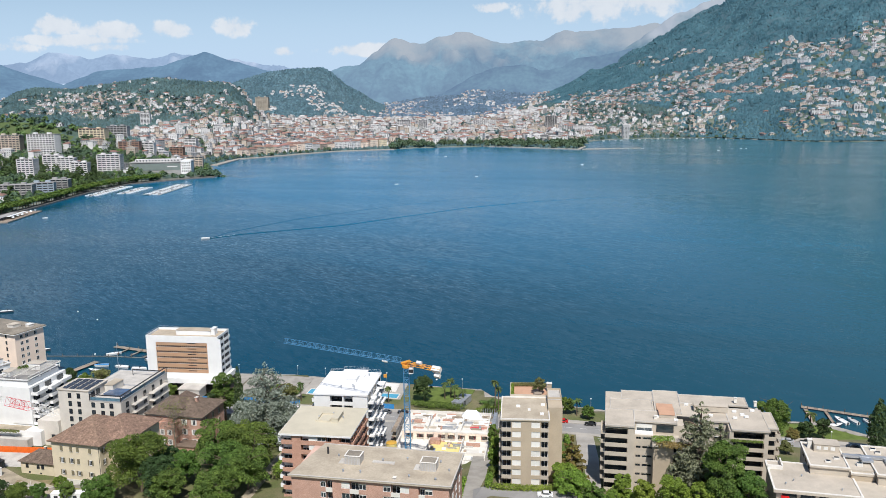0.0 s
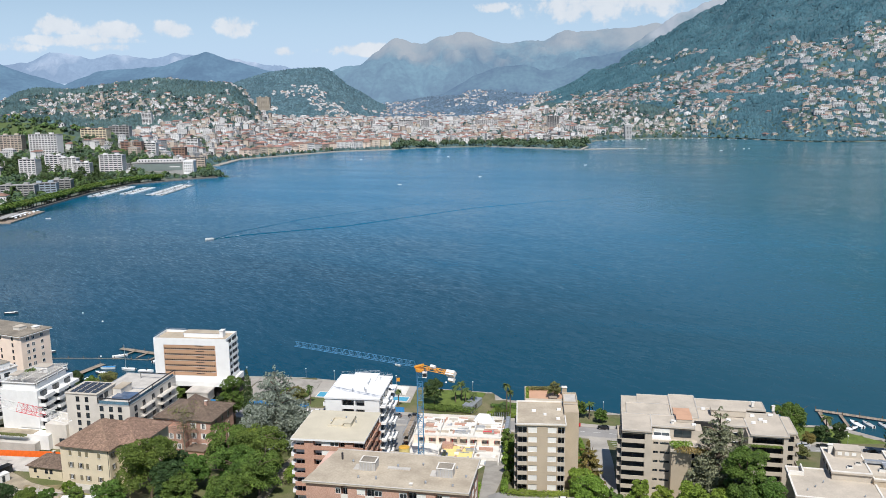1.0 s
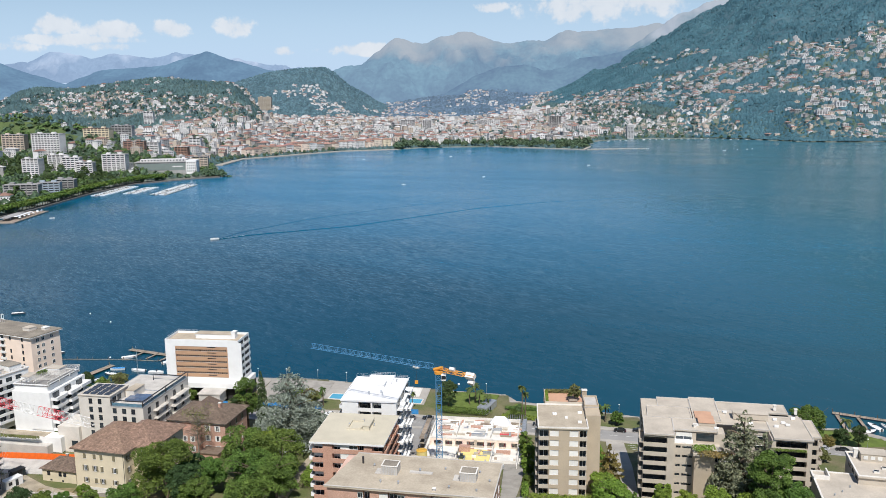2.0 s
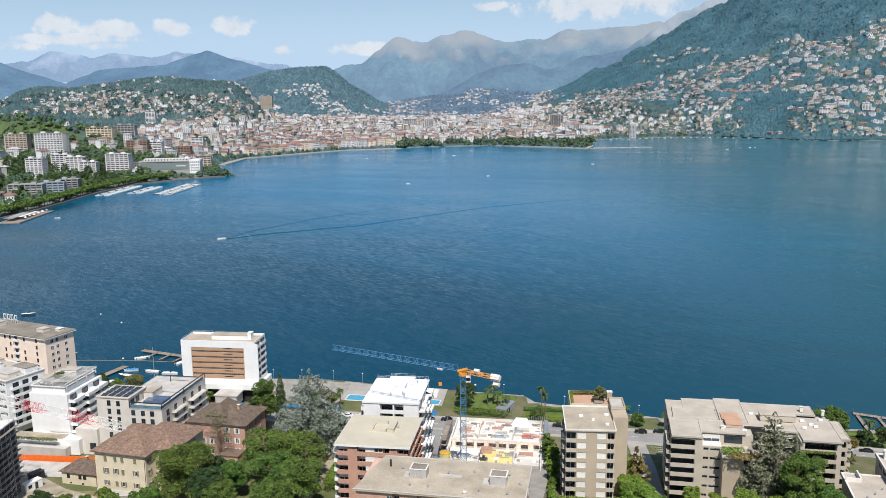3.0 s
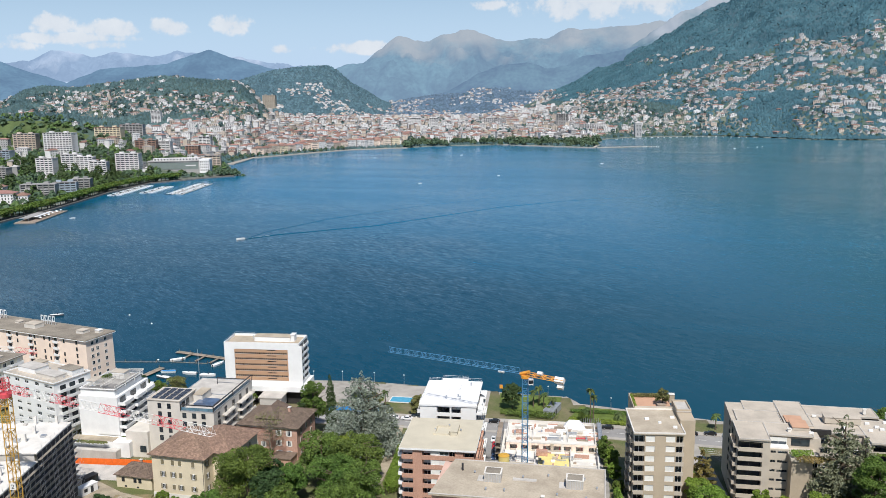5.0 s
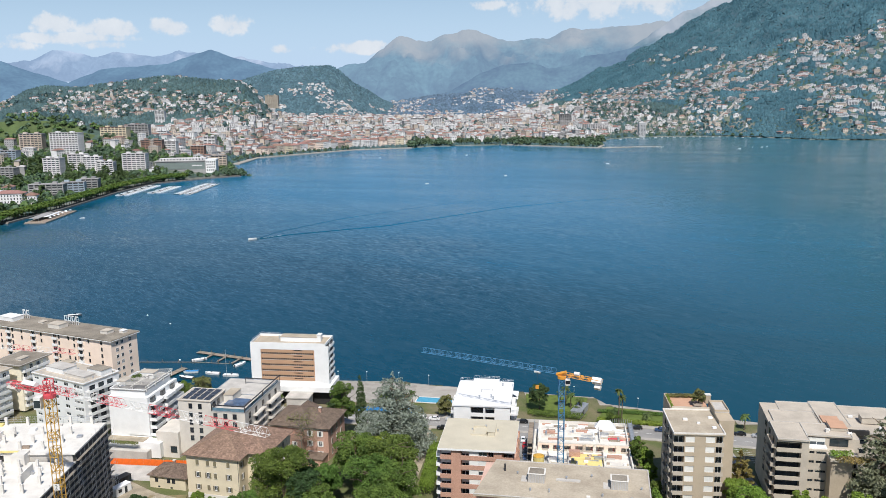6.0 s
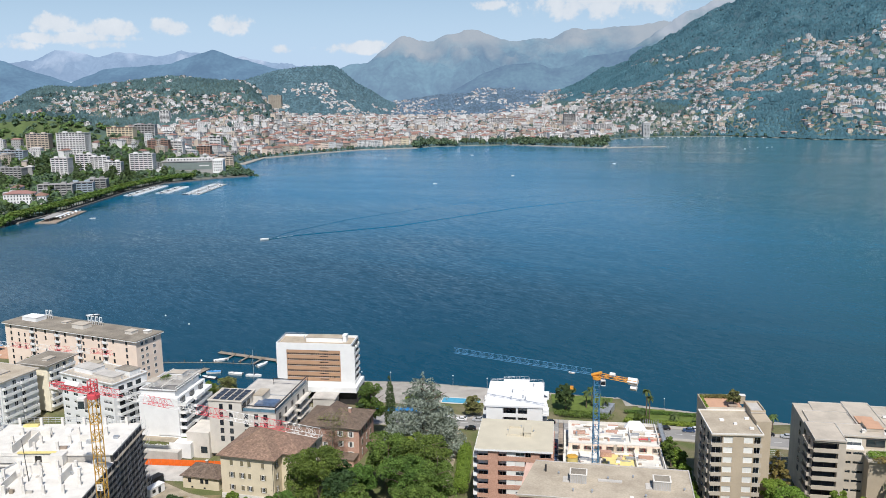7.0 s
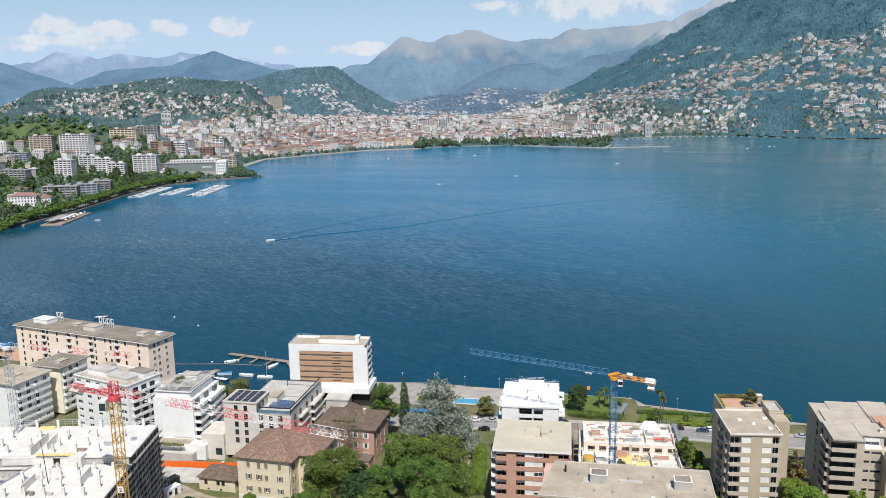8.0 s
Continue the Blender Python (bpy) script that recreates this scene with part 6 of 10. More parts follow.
def hoarding(x, y, rot, w, mat, label, high=2.0, panel=2.4):
    h = thing("hoarding", label, "fence", pose(x, y, ground_at(x, y), 0, 0, rot))
    n = int(w / panel)
    for i in range(n):
        part("panel", slab_mesh("panel", 0, panel - 0.05, -0.04, 0.04, 0.15, high, M[mat]), None, h, at=pose(i * panel, 0, 0))
        part("post", slab_mesh("post", -0.06, 0.03, -0.06, 0.06, 0, high + 0.15, M["steel"]), None, h, at=pose(i * panel, 0.1, 0))
    return h


hoarding(-92, 325.5, -8, 32, "blue_cover", "blue sheeted site fence along the road", 2.2)
hoarding(-43, 319.4, -8, 22, "blue_cover", "blue sheeted site fence along the road", 2.2)
hoarding(-113, 327, -8, 12, "blue_cover", "blue sheeted site fence along the road", 2.2)
hoarding(-168.5, 273.8, -4, 36, "orange", "orange sheeted site fence", 2.4)


# ---- trees and plants ----
def leaf_cloud(centres, radii, count, size, squash=1.0, out=0.65, seed=0, sag=0.0):
    """Many small leaf sprays on the skins of overlapping lumps; returns vertices and faces."""
    rng = np.random.default_rng(seed)
    c, r = np.asarray(centres, float), np.asarray(radii, float)
    if r.ndim == 1:
        r = np.stack([r, r, r * squash], -1)
    share = r.prod(-1) ** (2 / 3)
    pick = rng.choice(len(c), count, p=share / share.sum())
    d = rng.normal(size=(count, 3))
    d /= np.linalg.norm(d, axis=1)[:, None]
    d[:, 2] = np.where(d[:, 2] < -0.35, -d[:, 2], d[:, 2])
    rad = rng.uniform(0.72, 1.06, count)[:, None]
    p = c[pick] + d * r[pick] * rad
    n = d * out + rng.normal(size=(count, 3)) * (1 - out) + np.array([0, 0, 0.25])
    n /= np.linalg.norm(n, axis=1)[:, None]
    t = np.cross(n, rng.normal(size=(count, 3)))
    t /= np.linalg.norm(t, axis=1)[:, None]
    b = np.cross(n, t)
    s = size * rng.uniform(0.6, 1.4, count)[:, None]
    q = np.stack([p - t * s - b * s * 0.5, p + t * s * 0.2 - b * s * 0.75, p + t * s, p + t * s * 0.1 + b * s * 0.7], 1)
    q[:, 0, 2] -= sag * s[:, 0]
    q[:, 2, 2] -= sag * s[:, 0]
    idx = np.arange(count * 4).reshape(-1, 4)
    return q.reshape(-1, 3), idx


def cloud_mesh(name, v, f, mat):
    me = bpy.data.meshes.new(name)
    me.from_pydata(v.tolist(), [], f.tolist())
    me.materials.append(mat)
    me.update()
    return me


def limbs(t, h, r, spread, n, seed, base=0.35, mat="bark"):
    """A tapered, slightly bent trunk and its limbs under the tree t."""
    rng = random.Random(seed)
    b = Build()
    p = Vector((0, 0, -0.6))
    for i in range(4):
        q = Vector((rng.uniform(-0.12, 0.12) * spread * 0.3, rng.uniform(-0.12, 0.12) * spread * 0.3, h * 0.85 * (i + 1) / 4))
        b.tube(p, q, r * (1 - 0.22 * i), r * (1 - 0.22 * (i + 1)), 7)
        p = q
    for i in range(n):
        a, z = rng.uniform(0, 6.28), h * rng.uniform(base, 0.75)
        mid = Vector((math.cos(a) * spread * 0.45, math.sin(a) * spread * 0.45, z + spread * 0.28))
        end = Vector((math.cos(a + 0.3) * spread * 0.85, math.sin(a + 0.3) * spread * 0.85, z + spread * rng.uniform(0.3, 0.6)))
        part("limb", Build().tube((0, 0, z), mid, r * 0.4, r * 0.24, 5).tube(mid, end, r * 0.24, r * 0.06, 4), M[mat], t)
    part("trunk", b, M[mat], t)


def tree(x, y, top, radius, kind="leaf", style="round", label="", base=None, count=4200, size=0.42, name="tree", group="garden trees"):
    z = ground_at(x, y) if base is None else base
    h = top - z
    t = thing(name, label, "tree" if name == "tree" else name.replace("_", " "), pose(x, y, z, 0, 0, random.uniform(0, 360)), group)
    rng = np.random.default_rng(int(abs(x) * 13 + abs(y) * 7))
    sd = int(rng.integers(1e6))
    if style == "round":
        n, count, size = 64, int(count * 2.2), size * 0.66
        a, u = rng.uniform(0, 6.28, n), rng.uniform(0, 1, n) ** 0.42
        zz = rng.uniform(0.30, 0.90, n)
        rim = radius * 0.80 * np.sqrt(np.clip(1 - ((zz - 0.52) / 0.52) ** 2, 0.05, 1))
        c = np.stack([np.cos(a) * u * rim, np.sin(a) * u * rim, zz * h], -1)
        r = rng.uniform(0.13, 0.27, n) * radius
        v, f = leaf_cloud(c, r, count, size, 0.85, 0.52, sd)
        limbs(t, h, 0.035 * h * 0.6 + 0.1, radius, 6, sd)
    elif style == "cedar":
        c, r = [], []
        levels = max(5, int(h / 2.4))
        for i in range(levels):
            f0 = 0.16 + 0.82 * i / levels
            reach = radius * (1.0 - f0) ** 0.62 * rng.uniform(0.8, 1.12) + 0.5
            m = int(4 + reach * 0.7)
            for j in range(m):
                an = 6.28 * j / m + rng.uniform(-0.4, 0.4) + i
                for g in (0.35, 0.65, 0.95):
                    c.append((math.cos(an) * reach * g, math.sin(an) * reach * g, f0 * h - 0.06 * reach * g + rng.uniform(-0.3, 0.3)))
                    k = reach * 0.23 * rng.uniform(0.8, 1.25)
                    r.append((k, k, k * 0.42))
        c.append((0, 0, h * 0.97))
        r.append((0.6, 0.6, 1.2))
        v, f = leaf_cloud(c, np.array(r), count, size, 1.0, 0.5, sd, 0.4)
        limbs(t, h * 1.1, 0.028 * h + 0.12, radius * 0.7, 9, sd, 0.15)
    elif style == "cypress":
        k = np.linspace(0.06, 0.94, 11)
        rr = radius * np.sin(np.clip(k * 0.92 + 0.1, 0, 1) * math.pi) ** 0.6
        c = np.stack([rng.uniform(-0.1, 0.1, 11) * radius, rng.uniform(-0.1, 0.1, 11) * radius, k * h], -1)
        v, f = leaf_cloud(c, np.stack([rr, rr, np.full(11, h * 0.085)], -1), count, size, 1, 0.6, sd, -0.5)
        part("trunk", Build().tube((0, 0, -0.5), (0, 0, h * 0.8), 0.22, 0.08), M["bark"], t)
    elif style == "bare":
        limbs(t, h, 0.32, radius, 16, sd, 0.25, "dead_wood")
        b = Build()
        ra = random.Random(sd)
        for i in range(420):
            a, zz, g = ra.uniform(0, 6.28), ra.uniform(0.35, 1.0), ra.uniform(0.1, 0.95)
            s = radius * math.sqrt(max(0.05, 1 - ((zz - 0.6) / 0.5) ** 2)) * g
            p = Vector((math.cos(a) * s, math.sin(a) * s, zz * h))
            b.tube(p, p + Vector((ra.uniform(-1, 1), ra.uniform(-1, 1), ra.uniform(0.2, 1.3))), 0.05, 0.015, 3, cap=False)
        tagged(part("twig", b, M["dead_wood"], t), kind="stuff")
        c = np.stack([rng.uniform(-0.6, 0.6, 18) * radius, rng.uniform(-0.6, 0.6, 18) * radius, rng.uniform(0.45, 0.95, 18) * h], -1)
        v, f = leaf_cloud(c, np.full(18, radius * 0.35), 700, 0.2, 1, 0.2, sd)
    elif style == "palm":
        v, f = [], []
        for i in range(26):
            a, lift = rng.uniform(0, 6.28), rng.uniform(-0.5, 1.1)
            prev = None
            for j in range(6):
                g = j / 5
                s, zz = radius * g, h + lift * radius * g * 0.9 - radius * 0.9 * g * g
                w = 0.34 * radius * (1 - g) * (0.5 + g) + 0.03
                px, py = math.cos(a), math.sin(a)
                row = [(px * s - py * w, py * s + px * w, zz - w * 0.45), (px * s, py * s, zz), (px * s + py * w, py * s - px * w, zz - w * 0.45)]
                if prev is not None:
                    k = len(v)
                    v += prev + row
                    f += [(k, k + 1, k + 4, k + 3), (k + 1, k + 2, k + 5, k + 4)]
                prev = row
        v, f = np.array(v), np.array(f)
        part("trunk", Build().tube((0, 0, -0.5), (0.1, 0.05, h), 0.24, 0.17, 7), M["bark"], t)
    part("crown", cloud_mesh("crown", v, f, M[kind]), None, t)
    return t


M["meadow_dry"] = material("dry_lawn", (0.26, 0.25, 0.07), 0.95, spread=0.4, scale=0.4, fine=14, hue=(0.16, 0.17, 0.05), bump=0.08)
M["earth_dark"] = material("worn_ground", (0.27, 0.21, 0.12), 0.95, spread=0.4, scale=0.35, fine=14, hue=(0.17, 0.16, 0.07), bump=0.08)
M["dead_wood"] = material("grey_twigs", (0.27, 0.23, 0.18), 0.9, spread=0.3, scale=1.2)
M["leaf_palm"] = leaf_material("leaf_palm", (0.10, 0.14, 0.04), (0.06, 0.09, 0.03))
BIG = "large green broadleaf tree in a garden"
tree(-65.3, 282.6, 34.4, 14.0, "leaf_cedar", "cedar", "grey-green blue cedar with drooping boughs", count=23000, size=0.36)
tree(-77.9, 292.0, 29.3, 2.1, "leaf_dark", "cypress", "slim dark green cypress", count=2600, size=0.3)
tree(-86.1, 300.4, 25.4, 6.2, "leaf", "round", "dense glossy green magnolia tree", count=5200, size=0.36)
tree(-90.5, 294.0, 19.0, 4.2, "leaf_dark", "round", "dark green tree beside a villa", count=2800)
for x, y, top, r, k in ((-75, 256, 23.5, 9.0, "leaf_mid"), (-63.5, 252, 24.5, 9.5, "leaf_mid"), (-69, 241, 22.5, 9.0, "leaf_mid"), (-60.5, 236, 22.0, 8.5, "leaf_mid"),
                        (-66, 221, 22, 8.0, "leaf"), (-72, 264, 19, 6.0, "leaf_bright")):
    tree(x, y, top, r, k, "round", BIG, count=5600, size=0.40)
tree(-95.8, 240.0, 24.4, 11.2, "leaf", "round", BIG, count=9500, size=0.40)
tree(-87.5, 234.0, 20.5, 6.6, "leaf_dark", "round", "dark green broadleaf tree in a garden", count=5200, size=0.40)
tree(-104.5, 229.0, 16.0, 6.0, "leaf", "round", BIG, count=3500)
tree(-83, 244, 17.5, 5.5, "leaf", "round", BIG, count=3500)
tree(-84, 231, 18.5, 6.5, "leaf", "round", BIG, count=4200)
tree(-91, 250.0, 17.0, 5.5, "leaf_dark", "round", "dark green broadleaf tree in a garden", count=3500)
tree(-96.0, 272.6, 23.6, 6.6, "leaf_olive", "bare", "half-bare tree with grey twigs before the red villa")
tree(-122.6, 251.5 - 10, 10.5, 2.3, "leaf_bright", "round", "low garden tree beside the villa", count=900)
tree(-9.9, 324.6, 14.6, 4.6, "leaf_dark", "round", "round dense dark green tree on the lawn", count=4200, size=0.34)
for x, y, top, r in ((-1.2, 327.5, 10.4, 2.0), (1.2, 329, 11.2, 2.1), (3.0, 326.5, 9.4, 2.0), (6.0, 323, 8.6, 2.2), (4.2, 320.8, 6.2, 1.9), (19.2, 309.4, 17.8, 1.9), (20.6, 310.5, 14.5, 1.8), (17.8, 311.4, 9.0, 2.0),
                     (65.8, 304.6, 9.2, 2.2), (-27.5, 322.5, 10.0, 1.7), (-24.5, 322.0, 10.5, 1.7), (-61.5, 325.5, 11.0, 1.8), (51.5, 309.5, 9.5, 2.6), (134.5, 289.0, 12.5, 2.4), (39.5, 309, 8.2, 2.6), (30.5, 311.5, 7.0, 2.4)):
    tree(x, y, top, r, "leaf_palm", "palm", "palm with a rough trunk on the lakeside", name="palm", group="lakeside palms")
for x, y, top, r, k in ((17.6, 264, 18.5, 2.8, "leaf"), (17.8, 254, 19.0, 2.6, "leaf_bright"), (16.8, 244, 18.5, 2.3, "leaf_bright"), (16.2, 234, 17.5, 2.0, "leaf"), (17.5, 311, 8.0, 3.0, "leaf"), (18.0, 272, 14.0, 2.4, "leaf")):
    tree(x, y, top, r, k, "round", "narrow green tree beside an alley", count=2200, size=0.34)
tree(31.0, 246.0, 41.3, 2.2, "leaf_olive", "round", "small tree in a roof garden", base=36.2, count=1500, size=0.28, group="roof garden plants")
tree(39.8, 232.0, 27.5, 4.8, "leaf_rust", "cedar", "bronze-green tree beside the tower", count=4200, size=0.34)
tree(36.5, 224.5, 22.5, 4.6, "leaf_bright", "round", "bright green tree before the tower", count=3800, size=0.36)
tree(38.0, 215.5, 24.0, 5.6, "leaf_bright", "round", "bright green tree before the tower", count=4600, size=0.38)
tree(43.5, 212.5, 22.0, 4.8, "leaf", "cedar", "soft olive-green conifer in a garden", count=4200, size=0.34)
tree(37.5, 240.5, 20, 3.6, "leaf", "round", "green tree beside the tower", count=2400)
tree(74.6, 220.8, 43.3, 8.5, "leaf_grey", "cedar", "tall open dark cedar before the flats", count=11000, size=0.34)
tree(80.0, 219.5, 37.0, 6.0, "leaf_grey", "cedar", "tall open dark cedar before the flats", count=6000, size=0.34)
tree(78.2, 207.5, 37.6, 7.8, "leaf", "round", "tall dense green tree before the flats", count=9000, size=0.36)
tree(83.0, 203.5, 30.5, 6.0, "leaf", "round", "tall dense green tree before the flats", count=4800, size=0.36)
for x, y, top, r, k in ((64.5, 209, 26.5, 4.8, "leaf_bright"), (58.0, 214, 22.5, 3.6, "leaf_bright"), (53.0, 221, 21.5, 3.0, "leaf_bright"), (70, 204, 27.5, 4.5, "leaf_bright"), (49.5, 216, 18.5, 2.6, "leaf_bright"), (88, 214, 22.0, 4.0, "leaf_bright"), (96.5, 206, 24, 4, "leaf")):
    tree(x, y, top, r, k, "round", "bright green garden tree below the flats", count=2800, size=0.36)
tree(120.5, 288.5, 17.5, 8.0, "leaf", "round", "broad green tree by the boat pier", count=6200, size=0.38)
tree(110.0, 292.0, 14.0, 5.0, "leaf", "round", "broad green tree by the boat pier", count=3000, size=0.38)
tree(147.5, 265.5, 26.5, 3.6, "leaf_dark", "cypress", "thick dark cypress by the road", count=3800, size=0.34)
for x, y, top, r, k in ((132.0, 286.5, 10.0, 3.2, "leaf_dark"), (137.5, 285.0, 12.0, 3.0, "leaf_dark"), (126.5, 284, 8.5, 2.6, "leaf_rust"), (47.5, 311.5, 10.0, 3.4, "leaf"), (55.5, 306.5, 8.5, 3.0, "leaf"), (112, 270, 11, 3.0, "leaf_bright"), (118, 268, 10.5, 2.6, "leaf_olive")):
    tree(x, y, top, r, k, "round", "low garden tree near the water", count=1900, size=0.34)
for x, y, top, r, k in ((-151.3, 338, 13.0, 6.0, "leaf_olive"), (-160, 341, 10, 3.5, "leaf"), (-168.5, 343, 11.5, 4.2, "leaf_dark"), (-250, 366, 13, 5.0, "leaf_olive"), (-66.0, 323.0, 12.0, 4.0, "leaf_olive"), (-72, 326, 10.5, 3.6, "leaf_bright"),
                        (-47.5, 318.8, 11.5, 4.2, "leaf_olive"), (-120.5, 322, 10.5, 3.4, "leaf_bright"), (-90, 323, 10, 3.4, "leaf"), (-118, 330, 9, 3, "leaf"), (-57, 296, 10.5, 3.2, "leaf"), (-178, 347, 10, 3, "leaf")):
    tree(x, y, top, r, k, "round", "spreading garden tree near the lake", count=2600, size=0.36)


def hedge(pts, wide, high, kind, label, base=None, name="hedge"):
    line = along(pts, 0.7)
    c, r = [], []
    for i, (x, y) in enumerate(line):
        z = ground_at(x, y) if base is None else base
        c.append((x, y, z + high * 0.45))
        r.append((wide * 0.62, wide * 0.62, high * 0.58))
    v, f = leaf_cloud(np.array(c), np.array(r), int(len(line) * 70 * max(1, high * 0.6)), 0.22, 1, 0.7, int(abs(pts[0][0]) * 10))
    return tagged(part(name, cloud_mesh(name, v, f, M[kind])), label, "hedge")


hedge([(-50.6, 281), (-51.0, 262), (-52.0, 243)], 4.0, 5.5, "leaf_bright", "thick bright green hedge beside a path")
hedge([(16.0, 219.5), (25, 217.5), (34, 217.5)], 1.8, 2.6, "leaf_bright", "clipped bright green hedge before the tower")
hedge([(15.0, 230), (14.4, 221)], 1.8, 3.0, "leaf_bright", "clipped bright green hedge before the tower")
hedge([(7.4, 233), (6.6, 222), (5.6, 211)], 1.5, 2.4, "leaf_bright", "clipped hedge beside an alley")
hedge([(44.3, 283), (43.5, 262), (42.2, 248)], 1.6, 3.0, "leaf_bright", "clipped hedge beside an alley")
hedge([(-13, 319.5), (-4, 317.8), (6, 315.6)], 3.6, 2.4, "leaf", "rounded shrub border before the lawn", 3.3)
hedge([(12.5, 312.6), (28, 309.4), (44, 306.2)], 2.2, 1.9, "leaf_bright", "low clipped hedge along the promenade", 3.3)
hedge([(14, 322), (28, 320), (40, 318)], 1.6, 1.4, "leaf", "low hedge by the water", 3.3)
hedge([(105, 300), (118, 294)], 3.0, 3.0, "leaf_bright", "loose shrub border by the pier", 3.3)
hedge([(50, 222), (57, 218), (68, 214)], 2.4, 3.5, "leaf_bright", "loose shrub border below the flats")
hedge([(-66, 330), (-64, 337)], 2.0, 2.0, "leaf", "low green shrubs at the lido", 3.3)
hedge([(-40, 317.3), (-30, 315.6)], 1.5, 1.0, "leaf_bright", "low verge shrubs beside the road", 3.3)
hedge([(22.3, 242.5), (22.6, 247), (22.9, 252.6)], 1.0, 1.3, "leaf_bright", "roof garden shrubs along a parapet", 36.0, "shrub_border")
hedge([(23.5, 253.0), (28, 252.8), (32.5, 252.5)], 1.0, 1.5, "leaf_olive", "roof garden shrubs along a parapet", 36.0, "shrub_border")
hedge([(64.2, 222.6), (68.0, 222.2), (71.5, 221.5)], 2.6, 1.8, "leaf_rust", "rust-coloured flowering shrubs on a roof terrace", 28.6, "shrub_border")
hedge([(63.0, 225.6), (67.5, 225.3)], 2.0, 2.4, "leaf_bright", "green shrubs on a roof terrace", 28.6, "shrub_border")
hedge([(85.6, 229.0), (94.5, 227.6)], 0.8, 0.9, "leaf", "shrubs along a roof terrace", 27.6, "shrub_border")
hedge([(-161.8, 293.5), (-160.2, 295.5)], 1.5, 2.2, "leaf", "green plants on a roof terrace", 27.3, "shrub_border")
hedge([(-182, 282), (-170, 279.6), (-156, 277.5)], 1.4, 0.8, "leaf_olive", "dry plants on a terrace", 9.7, "shrub_border")
hedge([(-122, 238), (-112, 235)], 3.5, 2.0, "leaf_bright", "loose garden shrubs below the villa")

# ---- cranes ----
def lattice(b, p0, p1, wide, high=None, gap=1.8, r=0.07, three=False):
    """An open lattice girder from p0 to p1."""
    p0, p1 = Vector(p0), Vector(p1)
    d = (p1 - p0)
    n = max(2, round(d.length / gap))
    d.normalize()
    side = d.cross(Vector((0, 0, 1)))
    side = Vector((1, 0, 0)) if side.length < 0.05 else side.normalized()
    up = side.cross(d).normalized()
    high = wide if high is None else high
    if three:
        corners = [side * (-wide / 2), side * (wide / 2), up * high]
    else:
        corners = [side * (-wide / 2) - up * (high / 2), side * (wide / 2) - up * (high / 2), side * (wide / 2) + up * (high / 2), side * (-wide / 2) + up * (high / 2)]
    m = len(corners)
    for c in corners:
        b.tube(p0 + c, p1 + c, r, sides=4)
    L = (p1 - p0)
    for i in range(n):
        a, e = p0 + L * (i / n), p0 + L * ((i + 1) / n)
        for j in range(m):
            c0, c1 = corners[j], corners[(j + 1) % m]
            b.tube(a + c0, e + c1 if i % 2 else a + c1, r * 0.65, sides=3, cap=False)
            b.tube(a + c1 if i % 2 else e + c1, e + c0 if not i % 2 else e + c0, r * 0.65, sides=3, cap=False)
    return b


def blue_crane():
    x, y, top = -10.6, 244.3, 45.6
    c = thing("tower_crane", "blue tower crane with orange counter-jib", "crane", pose(x, y, 0))
    part("mast", lattice(Build(), (0, 0, 8.5), (0, 0, top), 1.7, 1.7, 1.9, 0.10), M["crane_blue"], c, "blue lattice mast")
    part("base", Build().box(-2.2, 2.2, -2.2, 2.2, 7.0, 8.5), M["concrete"], c)
    u = Vector((-43.1, 23.1, 0)).normalized()
    part("slewing_ring", Build().tube((0, 0, top + 0.002), (0, 0, top + 0.9), 1.3, 1.3, 12), M["crane_orange"], c)
    part("jib", lattice(Build(), u * 1.8 + Vector((0, 0, top + 1.3)), u * 49 + Vector((0, 0, top + 1.0)), 1.3, 1.6, 1.6, 0.062, True), M["crane_blue"], c, "long blue lattice jib")
    cj = part("counter_jib", lattice(Build(), u * -1.0 + Vector((0, 0, top + 1.4)), u * -12.5 + Vector((0, 0, top + 1.0)), 1.5, 0.8, 1.5, 0.09), M["crane_orange"], c, "orange counter-jib")
    part("platform", Build().tube(u * 1.6 + Vector((0, 0, top + 1.0)), u * -1.4 + Vector((0, 0, top + 2.2)), 0.6, 0.5, 6), M["crane_orange"], c)
    part("counterweight", Build().tube(u * -9.6 + Vector((0, 0, top + 1.0)), u * -12.4 + Vector((0, 0, top + 1.0)), 1.15, 1.15, 4), M["crane_white"], cj, "grey-white concrete block")
    part("ballast", Build().tube(u * -10.4 + Vector((0, 0, top - 0.9)), u * -12.2 + Vector((0, 0, top - 0.9)), 0.9, 0.9, 4), M["concrete_white"], cj)
    part("winch", Build().tube(u * -4.0 + Vector((0, 0, top + 2.2)), u * -5.6 + Vector((0, 0, top + 2.2)), 0.6, 0.6, 8), M["crane_white"], cj)
    cab = part("cab", Build().box(0.9, 2.3, -1.9, -0.5, top - 1.6, top + 0.2), M["crane_white"], c)
    part("pane", Build().box(0.95, 2.25, -1.93, -1.904, top - 1.2, top - 0.1), M["glass"], cab)
    tr = part("trolley", Build().tube(u * 7 + Vector((0, 0, top + 0.7)), u * 9 + Vector((0, 0, top + 0.7)), 0.4, 0.4, 4), M["crane_white"], c)
    k = u * 8
    part("hook_cable", Build().tube(k + Vector((0, 0, top + 0.4)), k + Vector((0, 0, top - 3.6)), 0.04, sides=4), M["frame_dark"], tr)
    part("hook_block", Build().box(k.x - 0.5, k.x + 0.5, k.y - 0.3, k.y + 0.3, top - 4.6, top - 3.6), M["crane_orange"], tr)
    return c


